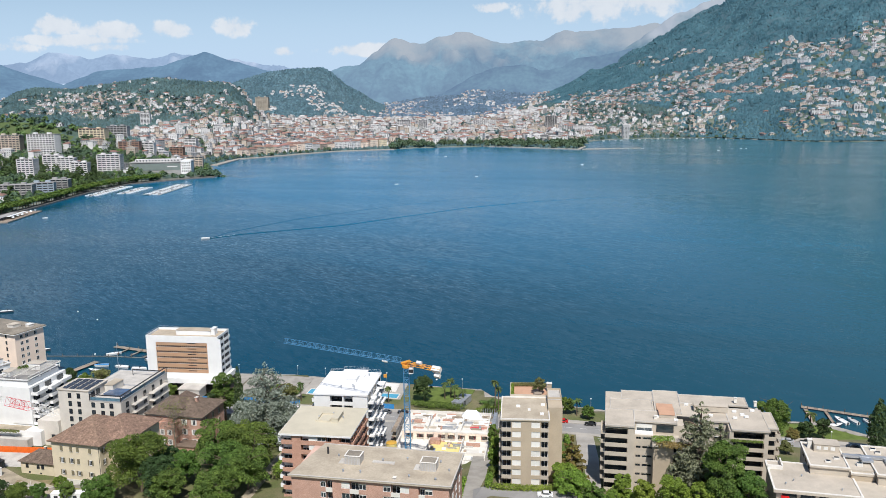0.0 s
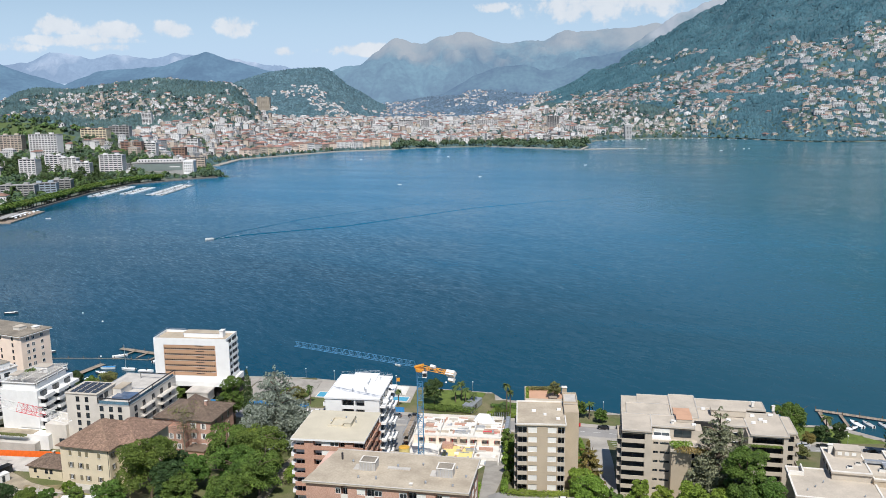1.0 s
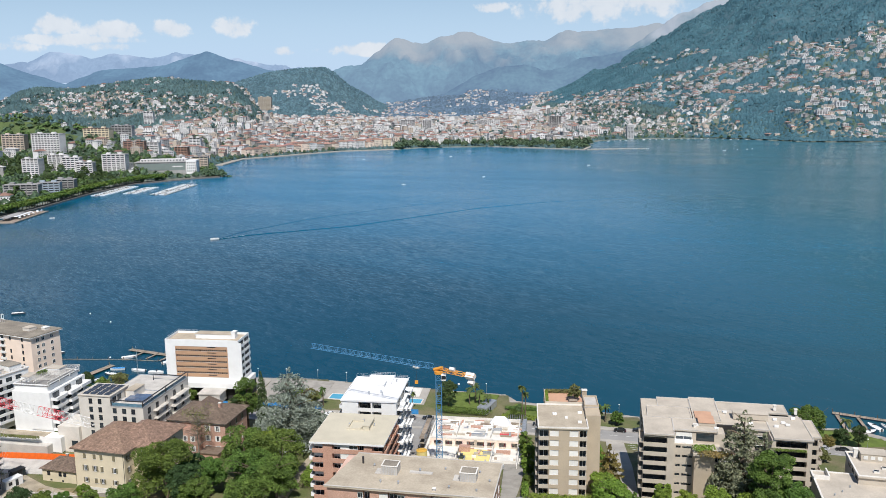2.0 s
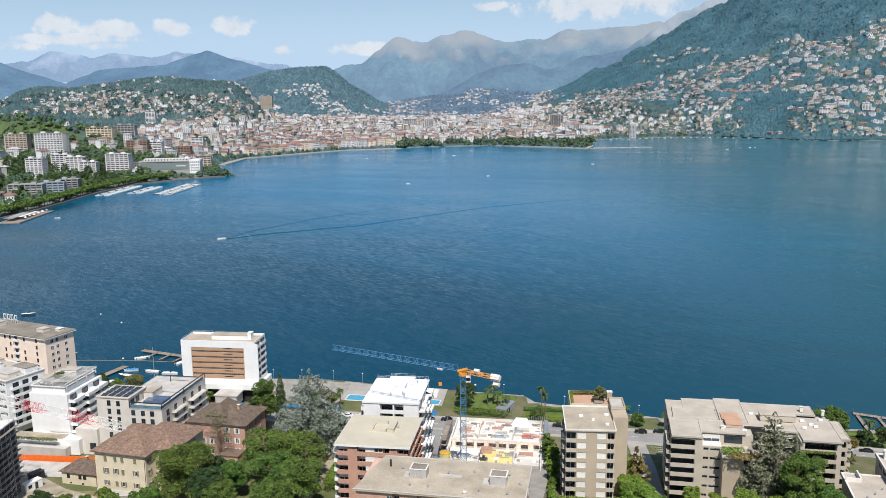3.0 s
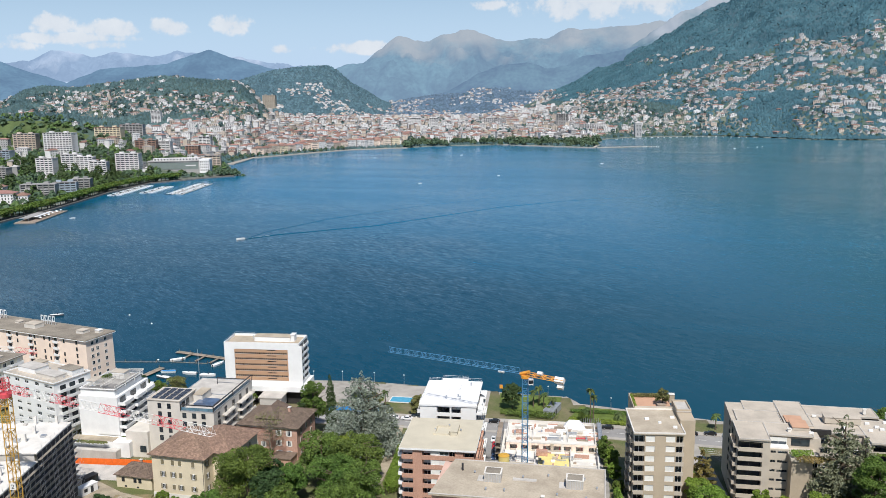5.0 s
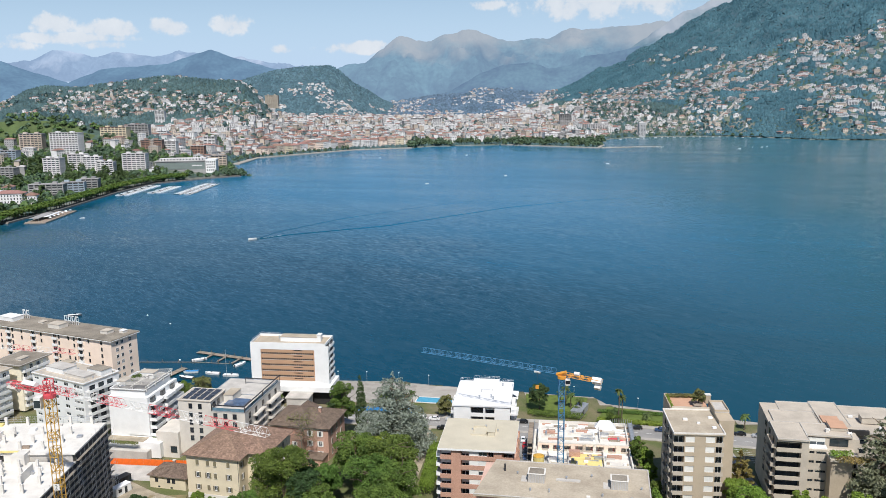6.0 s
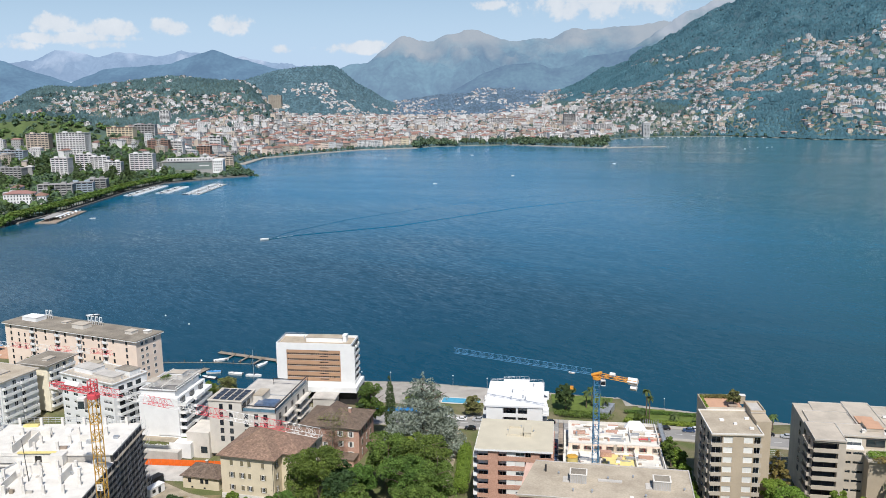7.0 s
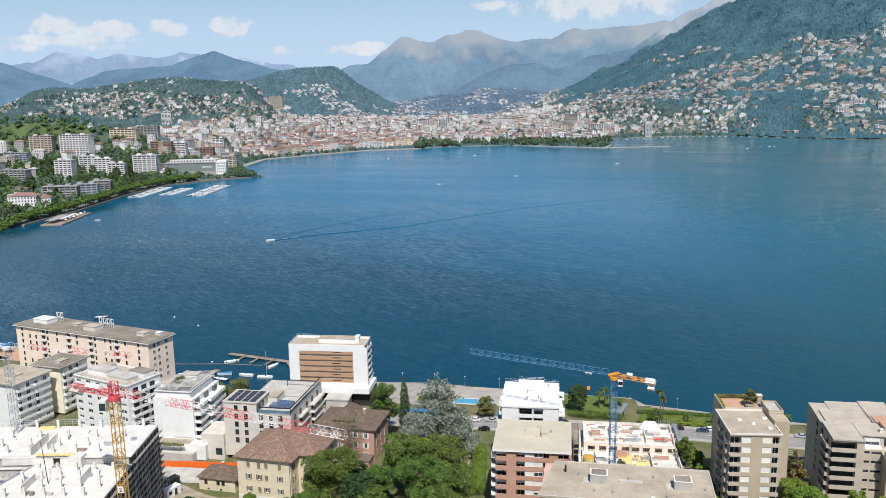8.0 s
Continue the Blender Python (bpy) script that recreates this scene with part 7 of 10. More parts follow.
def red_crane():
    c = thing("tower_crane", "red and white tower crane on a yellow mast", "crane", pose(-141.6, 196.4, 0))
    top = 58.2
    part("mast", lattice(Build(), (0, 0, 10), (0, 0, top), 2.0, 2.0, 2.2, 0.13), M["crane_yellow"], c, "yellow lattice mast")
    part("foot", Build().box(-2.4, 2.4, -2.4, 2.4, 9.0, 10), M["concrete"], c)
    part("slewing_ring", Build().tube((0, 0, top + 0.002), (0, 0, top + 1.0), 1.5, 1.5, 12), M["crane_red"], c)
    u = Vector((62.6, -34.6, 3.2)).normalized()
    z0 = Vector((0, 0, top + 1.6))
    tagged(part("tower_head", lattice(Build(), (0, 0, top + 1.0), (0, 0, top + 4.6), 1.7, 1.7, 1.2, 0.14), M["crane_red"], c), kind="stuff")
    for i in range(8):
        a, b = 1.6 + i * 8.7, 1.6 + (i + 1) * 8.7
        red = i in (0, 2, 4, 6)
        part("jib_section", lattice(Build(), z0 + u * a, z0 + u * b, 1.5, 1.8, 1.75, 0.065, True), M["crane_red" if red else "crane_white"], c, "red lattice section" if red else "white lattice section")
    cj = part("counter_jib", lattice(Build(), z0 - u * 1.5, z0 - u * 16, 1.7, 1.0, 1.7, 0.12), M["crane_red"], c, "red counter-jib")
    part("counterweight", Build().tube(z0 - u * 12.5 + Vector((0, 0, -0.8)), z0 - u * 15.8 + Vector((0, 0, -0.8)), 1.3, 1.3, 4), M["concrete"], cj)
    p = z0 - u * 7.5
    part("name_board", Build().tube(p + u * 2.6 + Vector((0, 0, 0.9)), p - u * 2.6 + Vector((0, 0, 0.9)), 0.85, 0.85, 4), M["crane_white"], cj, "white board with plain bars")
    cab = part("cab", Build().box(-3.4, -1.6, -1.6, 0.2, top - 2.6, top + 0.4), M["crane_white"], c)
    part("pane", Build().box(-3.3, -1.7, -1.64, -1.604, top - 2.2, top - 0.3), M["glass"], cab)
    b = part("sign", Build().box(-0.75, 0.75, -1.35, -1.25, 34.2, 35.9), M["crane_white"], c, "white mast plate with dark digit")
    fnt = bpy.data.curves.new("digit", "FONT")
    fnt.body, fnt.size, fnt.align_x, fnt.extrude = "2", 1.6, "CENTER", 0.01
    d = new("digit", fnt)
    d.parent, d.matrix_basis = b, pose(0, -1.37, 34.5, 90, 0, 0)
    fnt.materials.append(M["frame_dark"])
    return c


def grey_crane():
    c = thing("tower_crane", "pale red and white crane above a building site", "crane", pose(-193.0, 240.5, 0))
    part("mast", lattice(Build(), (0, 0, 7), (0, 0, 57.5), 1.8, 1.8, 2.0, 0.10), M["steel"], c, "grey lattice mast")
    u = Vector((41.0, -10.0, 0)).normalized()
    for i in range(6):
        part("jib_section", lattice(Build(), u * (1 + i * 7) + Vector((0, 0, 58.4)), u * (8 + i * 7) + Vector((0, 0, 58.2)), 1.1, 1.3, 1.7, 0.04, True), M["crane_white" if i % 2 == 0 else "crane_red"], c)
    part("counter_jib", lattice(Build(), u * -1.0 + Vector((0, 0, 58.4)), u * -10 + Vector((0, 0, 58.4)), 1.4, 0.9, 1.6, 0.08), M["crane_white"], c)
    part("slewing_ring", Build().tube((0, 0, 57.502), (0, 0, 58.2), 1.2, 1.2, 10), M["crane_white"], c)
    return c


blue_crane(), red_crane(), grey_crane()


# ---- building sites ----
def shell_house():
    """A white concrete shell under construction, with scaffolding down its dark-netted flank."""
    h = thing("building_shell", "white concrete building shell under construction", "building site", pose(-203, 200.5, 0, 0, 0, 1.5))
    w = 53.0
    for i in range(6):
        part("floor_slab", Build().box(0, w, 21.5, 44, 31.0 - i * 3.3 - 0.35, 31.0 - i * 3.3), M["concrete_white"], h)
        part("floor_slab", Build().prism([(18.5, 0), (w, 0), (w, 21.496), (25.5, 21.496)], 28.6 - i * 3.3 - 0.35, 28.6 - i * 3.3), M["concrete_white"], h)
    part("core_wall", Build().box(1, w - 1, 22, 43.5, 8, 30.6), M["concrete"], h)
    part("core_wall", Build().box(27, w - 1, 1, 21, 8, 28.2), M["concrete"], h)
    wall = lambda x0, x1, y0, y1, z0, z1, m="concrete_white": part("wall_panel", Build().box(x0, x1, y0, y1, z0, z1), M[m], h)
    for a in ((16, 27, 21.6, 21.9, 28.61, 31.6), (36, 39.8, 19.0, 22.5, 28.61, 31.8), (24, 24.3, 22, 33, 31.01, 33.6), (26.8, 27.1, 26, 34, 31.01, 33.4), (40, 46, 30, 30.25, 31.01, 33.2),
              (24, 30, 33, 33.25, 31.01, 33.6), (44, 44.25, 8, 15, 28.61, 31.2), (30, 36, 14.5, 14.75, 28.61, 31.0), (30, 30.25, 4, 12, 28.61, 30.8)):
        wall(*a)
    for x0, x1, z0, z1 in ((27.0, 30.6, 28.61, 31.6), (32.6, 36.0, 28.61, 31.6), (30.6, 32.6, 30.7, 31.6)):
        wall(x0, x1, 21.6, 21.9, z0, z1)
    # near-black sheet behind the gap, painted as the shade inside
    part("opening", Build().box(30.6, 32.6, 21.92, 21.98, 28.7, 30.7), M["dark"], h)
    part("formwork", Build().box(26, 37, 21.0, 22.0, 31.62, 31.9), M["yellow"], h, "yellow formwork beam")
    part("formwork", Build().box(17.5, 22, 41.5, 43, 31.01, 31.6), M["yellow"], h, "yellow formwork beam")
    rng = random.Random(5)
    col = Build().box(-0.38, 0.38, -0.3, 0.3, 0, 2.6).mesh("column", M["concrete_white"])
    for i in range(15):
        part("column", col, None, h, at=pose(3 + (i % 8) * 6.6, 42.6 if i < 8 else 24.5, 31.01))
    for i in range(20):
        part("column", col, None, h, at=pose(26.5 + (i % 5) * 5.2 + (i // 5) % 2 * 2.2, 2.5 + (i // 5) * 4.9, 28.61))
    for i in range(12):
        part("column", col, None, h, at=pose(4 + (i % 6) * 8.4, 29.0 + (i // 6) * 6.0, 31.01))
    for i in range(26):
        x, y = rng.uniform(3, 50), rng.uniform(24, 42)
        if i % 2:
            x, y = rng.uniform(27, 50), rng.uniform(2, 19)
        z = 28.61 if y < 21 else 31.01
        part("pallet", Build().box(x, x + rng.uniform(0.8, 2.2), y, y + rng.uniform(0.8, 1.6), z, z + rng.uniform(0.3, 1.0)), M[rng.choice(("white", "concrete", "steel", "wood"))], h)
    # scaffold on the east flank
    net = Build().box(w + 0.06, w + 0.12, 0.2, 21.5, 7, 28.2).box(w + 0.06, w + 0.12, 21.52, 43.8, 7, 30.6)
    part("scaffold_net", net, M["netting"], h, "dark scaffold netting")
    sc = Build()
    for i in range(17):
        zt = 31.0 if i < 8 else 33.6
        sc.tube((w + 1.5, i * 2.72, 7), (w + 1.5, i * 2.72, zt), 0.035, sides=4)
        if i % 3 == 1:
            for k in range(10):
                sc.tube((w + 1.5, i * 2.72, 9 + k * 2.0), (w + 1.5, i * 2.72 + 2.72, 11 + k * 2.0), 0.035, sides=4)
    for k in range(12):
        z = 9 + k * 2.0
        sc.tube((w + 1.5, 0 if z < 30 else 21, z + 1.0), (w + 1.5, 44, z + 1.0), 0.035, sides=4)
    tagged(part("scaffold", sc, M["steel"], h, "galvanised steel scaffold"), kind="stuff")
    for k in range(11):
        part("scaffold_board", Build().box(w + 0.35, w + 1.25, 0, 44 if k else 21, 9.05 + k * 2.0, 9.12 + k * 2.0) if k < 10 else Build().box(w + 0.35, w + 1.25, 21, 44, 29.05, 29.12), M["roof_dark"], h)
    edge = Build()
    for i in range(24):
        edge.tube((i * 2.2, 44.3, 30), (i * 2.2, 44.3, 33.2), 0.05, sides=4)
    for z in (31.6, 32.3, 33.0):
        edge.tube((0, 44.3, z), (w, 44.3, z), 0.05, sides=4)
    part("edge_guard", edge, M["steel"], h)
    lower = Build()
    for k in range(9):
        lower.tube((-8, 1 + k * 2.2, 21 + (k % 4) * 1.6), (24, 1 + k * 2.2, 21 + (k % 4) * 1.6), 0.09, sides=4)
        lower.tube((-6 + k * 3.4, 0.5, 20), (-6 + k * 3.4, 20, 27.5), 0.07, sides=4).tube((-6 + k * 3.4, 20, 20), (-3 + k * 3.4, 0.5, 27), 0.07, sides=4)
        lower.box(8, 22, k * 2.2, k * 2.2 + 0.8, 22.2 + (k % 3) * 1.8, 22.3 + (k % 3) * 1.8)
    for i in range(16):
        lower.tube((-8 + i * 1.9, 0.5, 20), (-8 + i * 1.9, 0.5, 27.5), 0.06, sides=4).tube((-8 + i * 1.9, 20, 20), (-8 + i * 1.9, 20, 27.5), 0.06, sides=4)
        lower.tube((-8, i * 2.1, 24 + (i % 3)), (10, i * 2.1, 24 + (i % 3)), 0.08, sides=4)
        lower.box(-8, 9, i * 2.1, i * 2.1 + 0.7, 23.8 + (i % 3), 23.88 + (i % 3))
    tagged(part("shoring", lower, M["steel"], h, "steel shoring frames"), kind="stuff")
    part("lower_floor", Build().box(-10, 26.5, -2, 21, 19.5, 20), M["roof_dark"], h)
    part("edge_girder", Build().tube((18.2, -0.3, 28.7), (25.3, 21.3, 28.7), 0.35, 0.35, 4), M["steel"], h)
    part("pump_pipe", Build().tube((34.5, 10, 28.6), (32.8, 12, 38), 0.13, 0.09, 6).tube((32.8, 12, 38), (32.0, 13, 39.5), 0.09, 0.05, 6), M["frame_dark"], h)
    return h


def basement_site():
    """A house at its first storeys: raw walls, propped slabs and yellow formwork."""
    h = thing("building_shell", "raw concrete ground storeys of a new house", "building site", pose(-17.6, 256.8, 0, 0, 0, -6.5) @ Matrix.Diagonal((1.2, 1, 1, 1)))
    part("floor_slab", Build().box(-1, 27, 0, 36, 4.0, 8.8), M["concrete_white"], h)
    part("floor_slab", Build().box(0.5, 26, 18, 34, 11.6, 12.0), M["concrete_white"], h, "pale raw concrete deck")
    part("core_wall", Build().box(3, 25, 20, 33, 8.8, 11.596), M["concrete_white"], h)
    rng = random.Random(11)

    def wall(x0, x1, y0, y1, z0, z1, m="concrete_white"):
        part("wall_panel", Build().box(x0, x1, y0, y1, z0, z1), M[m], h)
    x = 0.5
    while x < 25:
        w = rng.uniform(0.8, 1.6)
        wall(x, x + w, 18.0, 18.3, 8.81, 11.59, rng.choice(("concrete_white", "pink", "tan_light", "pink")))
        wall(x + w + 0.02, x + w + 2.0, 18.0, 18.3, 10.9, 11.59, "pink")
        wall(x + w + 0.02, x + w + 2.0, 18.0, 18.3, 8.81, 9.4, "tan_light")
        x += w + 2.05
    for a in ((0.5, 0.8, 18.4, 34, 12.01, 13.2), (25.7, 26.0, 18.4, 34, 12.01, 13.4), (0.8, 25.7, 33.7, 34, 12.01, 13.3), (8, 8.25, 19, 30, 12.01, 13.4), (9, 16, 24, 24.25, 12.01, 13.1), (18, 18.25, 19, 33, 12.01, 13.3),
              (1.5, 7, 21, 21.25, 12.01, 12.8), (19, 25, 27, 27.25, 12.01, 13.2), (0, 0.3, 0.5, 17.9, 8.81, 10.4), (26.2, 26.5, 0.5, 34, 8.81, 11.0), (9.0, 9.25, 1, 16, 8.81, 10.4), (18.8, 19.05, 1, 17, 8.81, 10.6),
              (0.4, 8.9, 7, 7.25, 8.81, 9.9), (19.1, 26, 6, 6.25, 8.81, 10.0), (3.5, 3.75, 7.3, 17, 8.81, 10.0)):
        wall(*a)
    part("formwork", Build().box(10, 18.4, 0.5, 15.5, 8.81, 9.3), M["yellow"], h, "yellow formwork panels")
    part("formwork", Build().box(10.5, 14, -1.5, 0.4, 8.81, 9.1), M["yellow"], h, "yellow formwork panels")
    part("pallet", Build().box(9.4, 12.5, 13.0, 15.2, 9.32, 11.0), M["pink_brick"], h, "stack of red bricks")
    part("pallet", Build().box(20, 24, 13.6, 14.8, 8.81, 9.8), M["pink_brick"], h, "stack of red bricks")
    for i in range(120):
        x, y = rng.uniform(1, 25), rng.uniform(19, 33) if i % 3 else rng.uniform(1, 16)
        z = 12.01 if y > 17.5 else (9.32 if 10 < x < 18 and y < 15 else 8.81)
        lx, ly = rng.choice(((2.6, 0.5), (0.5, 2.2), (1.2, 0.8), (3.2, 0.9), (0.8, 0.8)))
        part("pallet", Build().box(x, x + lx, y, y + ly, z, z + rng.uniform(0.2, 0.9)), M[rng.choice(("steel", "wood", "concrete", "white", "pink_brick", "tan_light"))], h)
    for i in range(12):
        for y in (18.8, 20.0):
            part("prop", shared("steel_prop", lambda: Build().tube((0, 0, 8.81), (0, 0, 11.59), 0.06, sides=5).mesh("prop", M["crane_red"])), None, h, at=pose(1.5 + i * 2.05, y, 0))
    sc = Build()
    for i in range(9):
        for xx in (26.8, 27.9):
            sc.tube((xx, 19 + i * 1.9, 4), (xx, 19 + i * 1.9, 14.5), 0.05, sides=4)
            sc.tube((xx - 5 + i * 0.55, 34.4 + (xx - 26.8), 4), (xx - 5 + i * 0.55, 34.4 + (xx - 26.8), 14.5), 0.05, sides=4)
    for z in (7.5, 9.5, 11.5, 13.5):
        for xx in (26.8, 27.9):
            sc.tube((xx, 19, z), (xx, 34.4, z), 0.05, sides=4)
        sc.box(26.9, 27.8, 19, 34, z, z + 0.06)
    tagged(part("scaffold", sc, M["steel"], h, "galvanised steel scaffold"), kind="stuff")
    for j in range(3):
        for i in range(4):
            part("plank_deck", Build().box(-2.4, -0.8, 15.5 + i * 4.6, 19.8 + i * 4.6, 8.2 + j * 2.0, 8.32 + j * 2.0), M["wood"], h)
    posts = Build()
    for i in range(11):
        for xx in (-2.4, -0.8):
            posts.tube((xx, 15.5 + i * 1.84, 4.2), (xx, 15.5 + i * 1.84, 13.6), 0.05, sides=4)
    for z in (9.2, 11.2, 13.2):
        for xx in (-2.4, -0.8):
            posts.tube((xx, 15.5, z), (xx, 33.9, z), 0.045, sides=4)
    tagged(part("scaffold", posts, M["steel"], h, "galvanised steel scaffold"), kind="stuff")
    for x, y, w, d, m in ((2, 25, 3.4, 2.4, "pink_brick"), (11.5, 27.5, 3.8, 1.6, "pink_brick"), (20.5, 21.5, 4.2, 1.4, "crane_red"), (20.8, 23.4, 4.0, 1.2, "pink_brick"), (14.5, 20, 2.2, 2.6, "steel"), (5.0, 30.5, 2.5, 1.5, "wood"), (17, 27.5, 2.5, 3.4, "wood")):
        for k in range(5):
            part("board", Build().box(x, x + w, y + k * d / 5, y + (k + 0.86) * d / 5, 12.02, 12.25 + 0.12 * (k % 3)), M[m], h)
    part("ramp", Build().box(19.5, 26.3, -14, -0.5, 5, 8.6), M["concrete_white"], h)
    for i in range(4):
        part("ramp", Build().box(19.7, 26.1, -23.5 - i * 9.5, -14.02 - i * 9.5, 5, 9.9 + i * 1.35), M["concrete_white"], h)
        part("kerb", Build().box(25.7, 26.1, -23.5 - i * 9.5, -14.02 - i * 9.5, 9.904 + i * 1.35, 10.9 + i * 1.35), M["concrete"], h)
        part("pallet", Build().box(21 + i % 2, 23 + i % 2, -20 - i * 9.5, -17.5 - i * 9.5, 9.904 + i * 1.35, 10.3 + i * 1.35), M["wood"], h)
    part("box_frame", Build().box(20.5, 25.4, -5, -4.4, 8.6, 9.3).box(20.5, 25.4, -11, -10.4, 8.6, 9.3).box(20.5, 21, -10.4, -5, 8.6, 9.3).box(24.9, 25.4, -10.4, -5, 8.6, 9.3), M["steel"], h)
    part("canvas_tent", Build().hip(16.5, 23.5, 29.5, 33.5, 12.01, 15.2, 2.0), M["white_panel"], h, "white canvas cover")
    return h


def silo():
    s = thing("silo", "yellow mortar silo on steel legs", "silo", pose(-16.6, 252.0, 0))
    part("drum", Build().tube((0, 0, 12.0), (0, 0, 17.2), 1.75, 1.75, 20), M["yellow"], s, smooth=False)
    part("cone", Build().tube((0, 0, 9.8), (0, 0, 11.998), 0.5, 1.7, 20), M["yellow"], s)
    part("lid", Build().tube((0, 0, 17.202), (0, 0, 17.5), 1.8, 0.8, 20), M["crane_yellow"], s)
    for i in range(4):
        a = math.pi / 4 + i * math.pi / 2
        part("leg", Build().tube((1.6 * math.cos(a), 1.6 * math.sin(a), 6.8), (1.5 * math.cos(a), 1.5 * math.sin(a), 12.2), 0.1), M["crane_yellow"], s)
    return s


shell_house(), basement_site(), silo()


def site_cabin(x, y, z, rot, mat, w=6.0, d=2.5, h=2.6, label="white site cabin with flat roof"):
    c = thing("site_cabin", label, "site cabin", pose(x, y, z, 0, 0, rot))
    part("body", Build().box(0, w, 0, d, 0, h), M[mat], c)
    part("roof", Build().box(-0.1, w + 0.1, -0.1, d + 0.1, h + 0.002, h + 0.15), M["roof_white" if mat == "white" else mat], c)
    window(c, 1.0, -0.002, 1.0, 1.2, 1.1, "front", "frame_dark")
    window(c, 3.4, -0.002, 0.15, 0.95, 2.1, "front", "frame_dark")


site_cabin(-150.5, 246.5, ground_at(-150, 247) + 0.2, 62, "white")
site_cabin(-152.5, 254.5, ground_at(-152, 254) + 0.2, 62, "frame_dark", 4.5, label="dark site container in a yard")
site_cabin(-121.0, 231.8, ground_at(-121, 232) + 0.2, 3, "white", 5.4, label="white site cabin below the villa")
site_cabin(-115.2, 232.1, ground_at(-115, 232) + 0.2, 3, "white", 5.0, label="white site cabin below the villa")
site_cabin(5.6, 315.5, 3.4, 66, "steel", 10.5, 4.2, 2.6, label="grey boat kiosk on the lakeside")


def garden_wall(pts, high, label, mat="stone"):
    w = thing("garden_wall", label, "wall", pose(0, 0, 0))
    for (ax, ay), (bx, by) in zip(pts, pts[1:]):
        L, rot = math.hypot(bx - ax, by - ay), math.degrees(math.atan2(by - ay, bx - ax))
        z = (ground_at(ax, ay) + ground_at(bx, by)) / 2
        part("wall", Build().box(0, L, -0.2, 0.2, -1.5, high), M[mat], w, at=pose(ax, ay, z, 0, 0, rot))
        part("coping", Build().box(-0.05, L + 0.05, -0.28, 0.28, high + 0.002, high + 0.12), M["concrete"], w, at=pose(ax, ay, z, 0, 0, rot))
    return w


garden_wall([(-137, 236.5), (-126, 240), (-117.5, 242.5), (-109, 240.5)], 1.4, "low stone retaining wall below the villa")
garden_wall([(-117, 236), (-110, 236.5), (-107.5, 240)], 1.0, "low stone wall round a garden bed")
ribbon("garden_bed", "dry yellow-green garden lawn below the villa", "lawn", [(-121, 240), (-110, 237.8)], 4.5, 0.35, "meadow_dry", 0.6)
ribbon("garden_bed", "brownish worn garden ground beside the villa", "garden", [(-140, 243), (-128, 243.5)], 9, 0.3, "earth_dark", 0.6)


def rubble_heap(x, y, r, h, seed, label):
    """A heap of broken boards and stones on the ground."""
    rng = random.Random(seed)
    t = thing("rubble_heap", label, "rubble", pose(x, y, ground_at(x, y)))
    part("mound", Build().dome((0, 0, -0.3), r, r * 0.8, h, 3, 10), M["earth"], t)
    b = Build()
    for i in range(70):
        a, g = rng.uniform(0, 6.28), math.sqrt(rng.random())
        p = Vector((math.cos(a) * r * g, math.sin(a) * r * 0.8 * g, h * math.sqrt(max(0, 1 - g * g)) - 0.3))
        if i % 3 == 0:
            b.tube(p, p + Vector((rng.uniform(-1.8, 1.8), rng.uniform(-1.8, 1.8), rng.uniform(0.1, 1.0))), 0.09, 0.07, 4)
        else:
            k = rng.uniform(0.15, 0.45)
            b.box(p.x - k, p.x + k, p.y - k * 0.7, p.y + k * 0.7, p.z - 0.1, p.z + k)
    tagged(part("debris", b, M["concrete"], t, "grey broken concrete and boards"), kind="stuff")
    return t


rubble_heap(-141.5, 239.5, 5.0, 2.2, 3, "heap of grey rubble and boards in a yard")
rubble_heap(-134.5, 241.5, 3.2, 1.4, 4, "heap of grey rubble and boards in a yard")
rubble_heap(-149, 238.0, 4.0, 1.5, 5, "heap of grey rubble and boards in a yard")
for x, y, top, r, key in ((-136.5, 229.5, 14.5, 4.5, "leaf_dark"), (-129.5, 229.0, 13.5, 4.0, "leaf"), (-124.5, 231.5, 12.5, 2.8, "leaf"), (-116.0, 232.5, 12.8, 2.6, "leaf_mid")):
    tree(x, y, top, r, key, "round", "leafy shrub below the villa garden", count=2200, size=0.34)


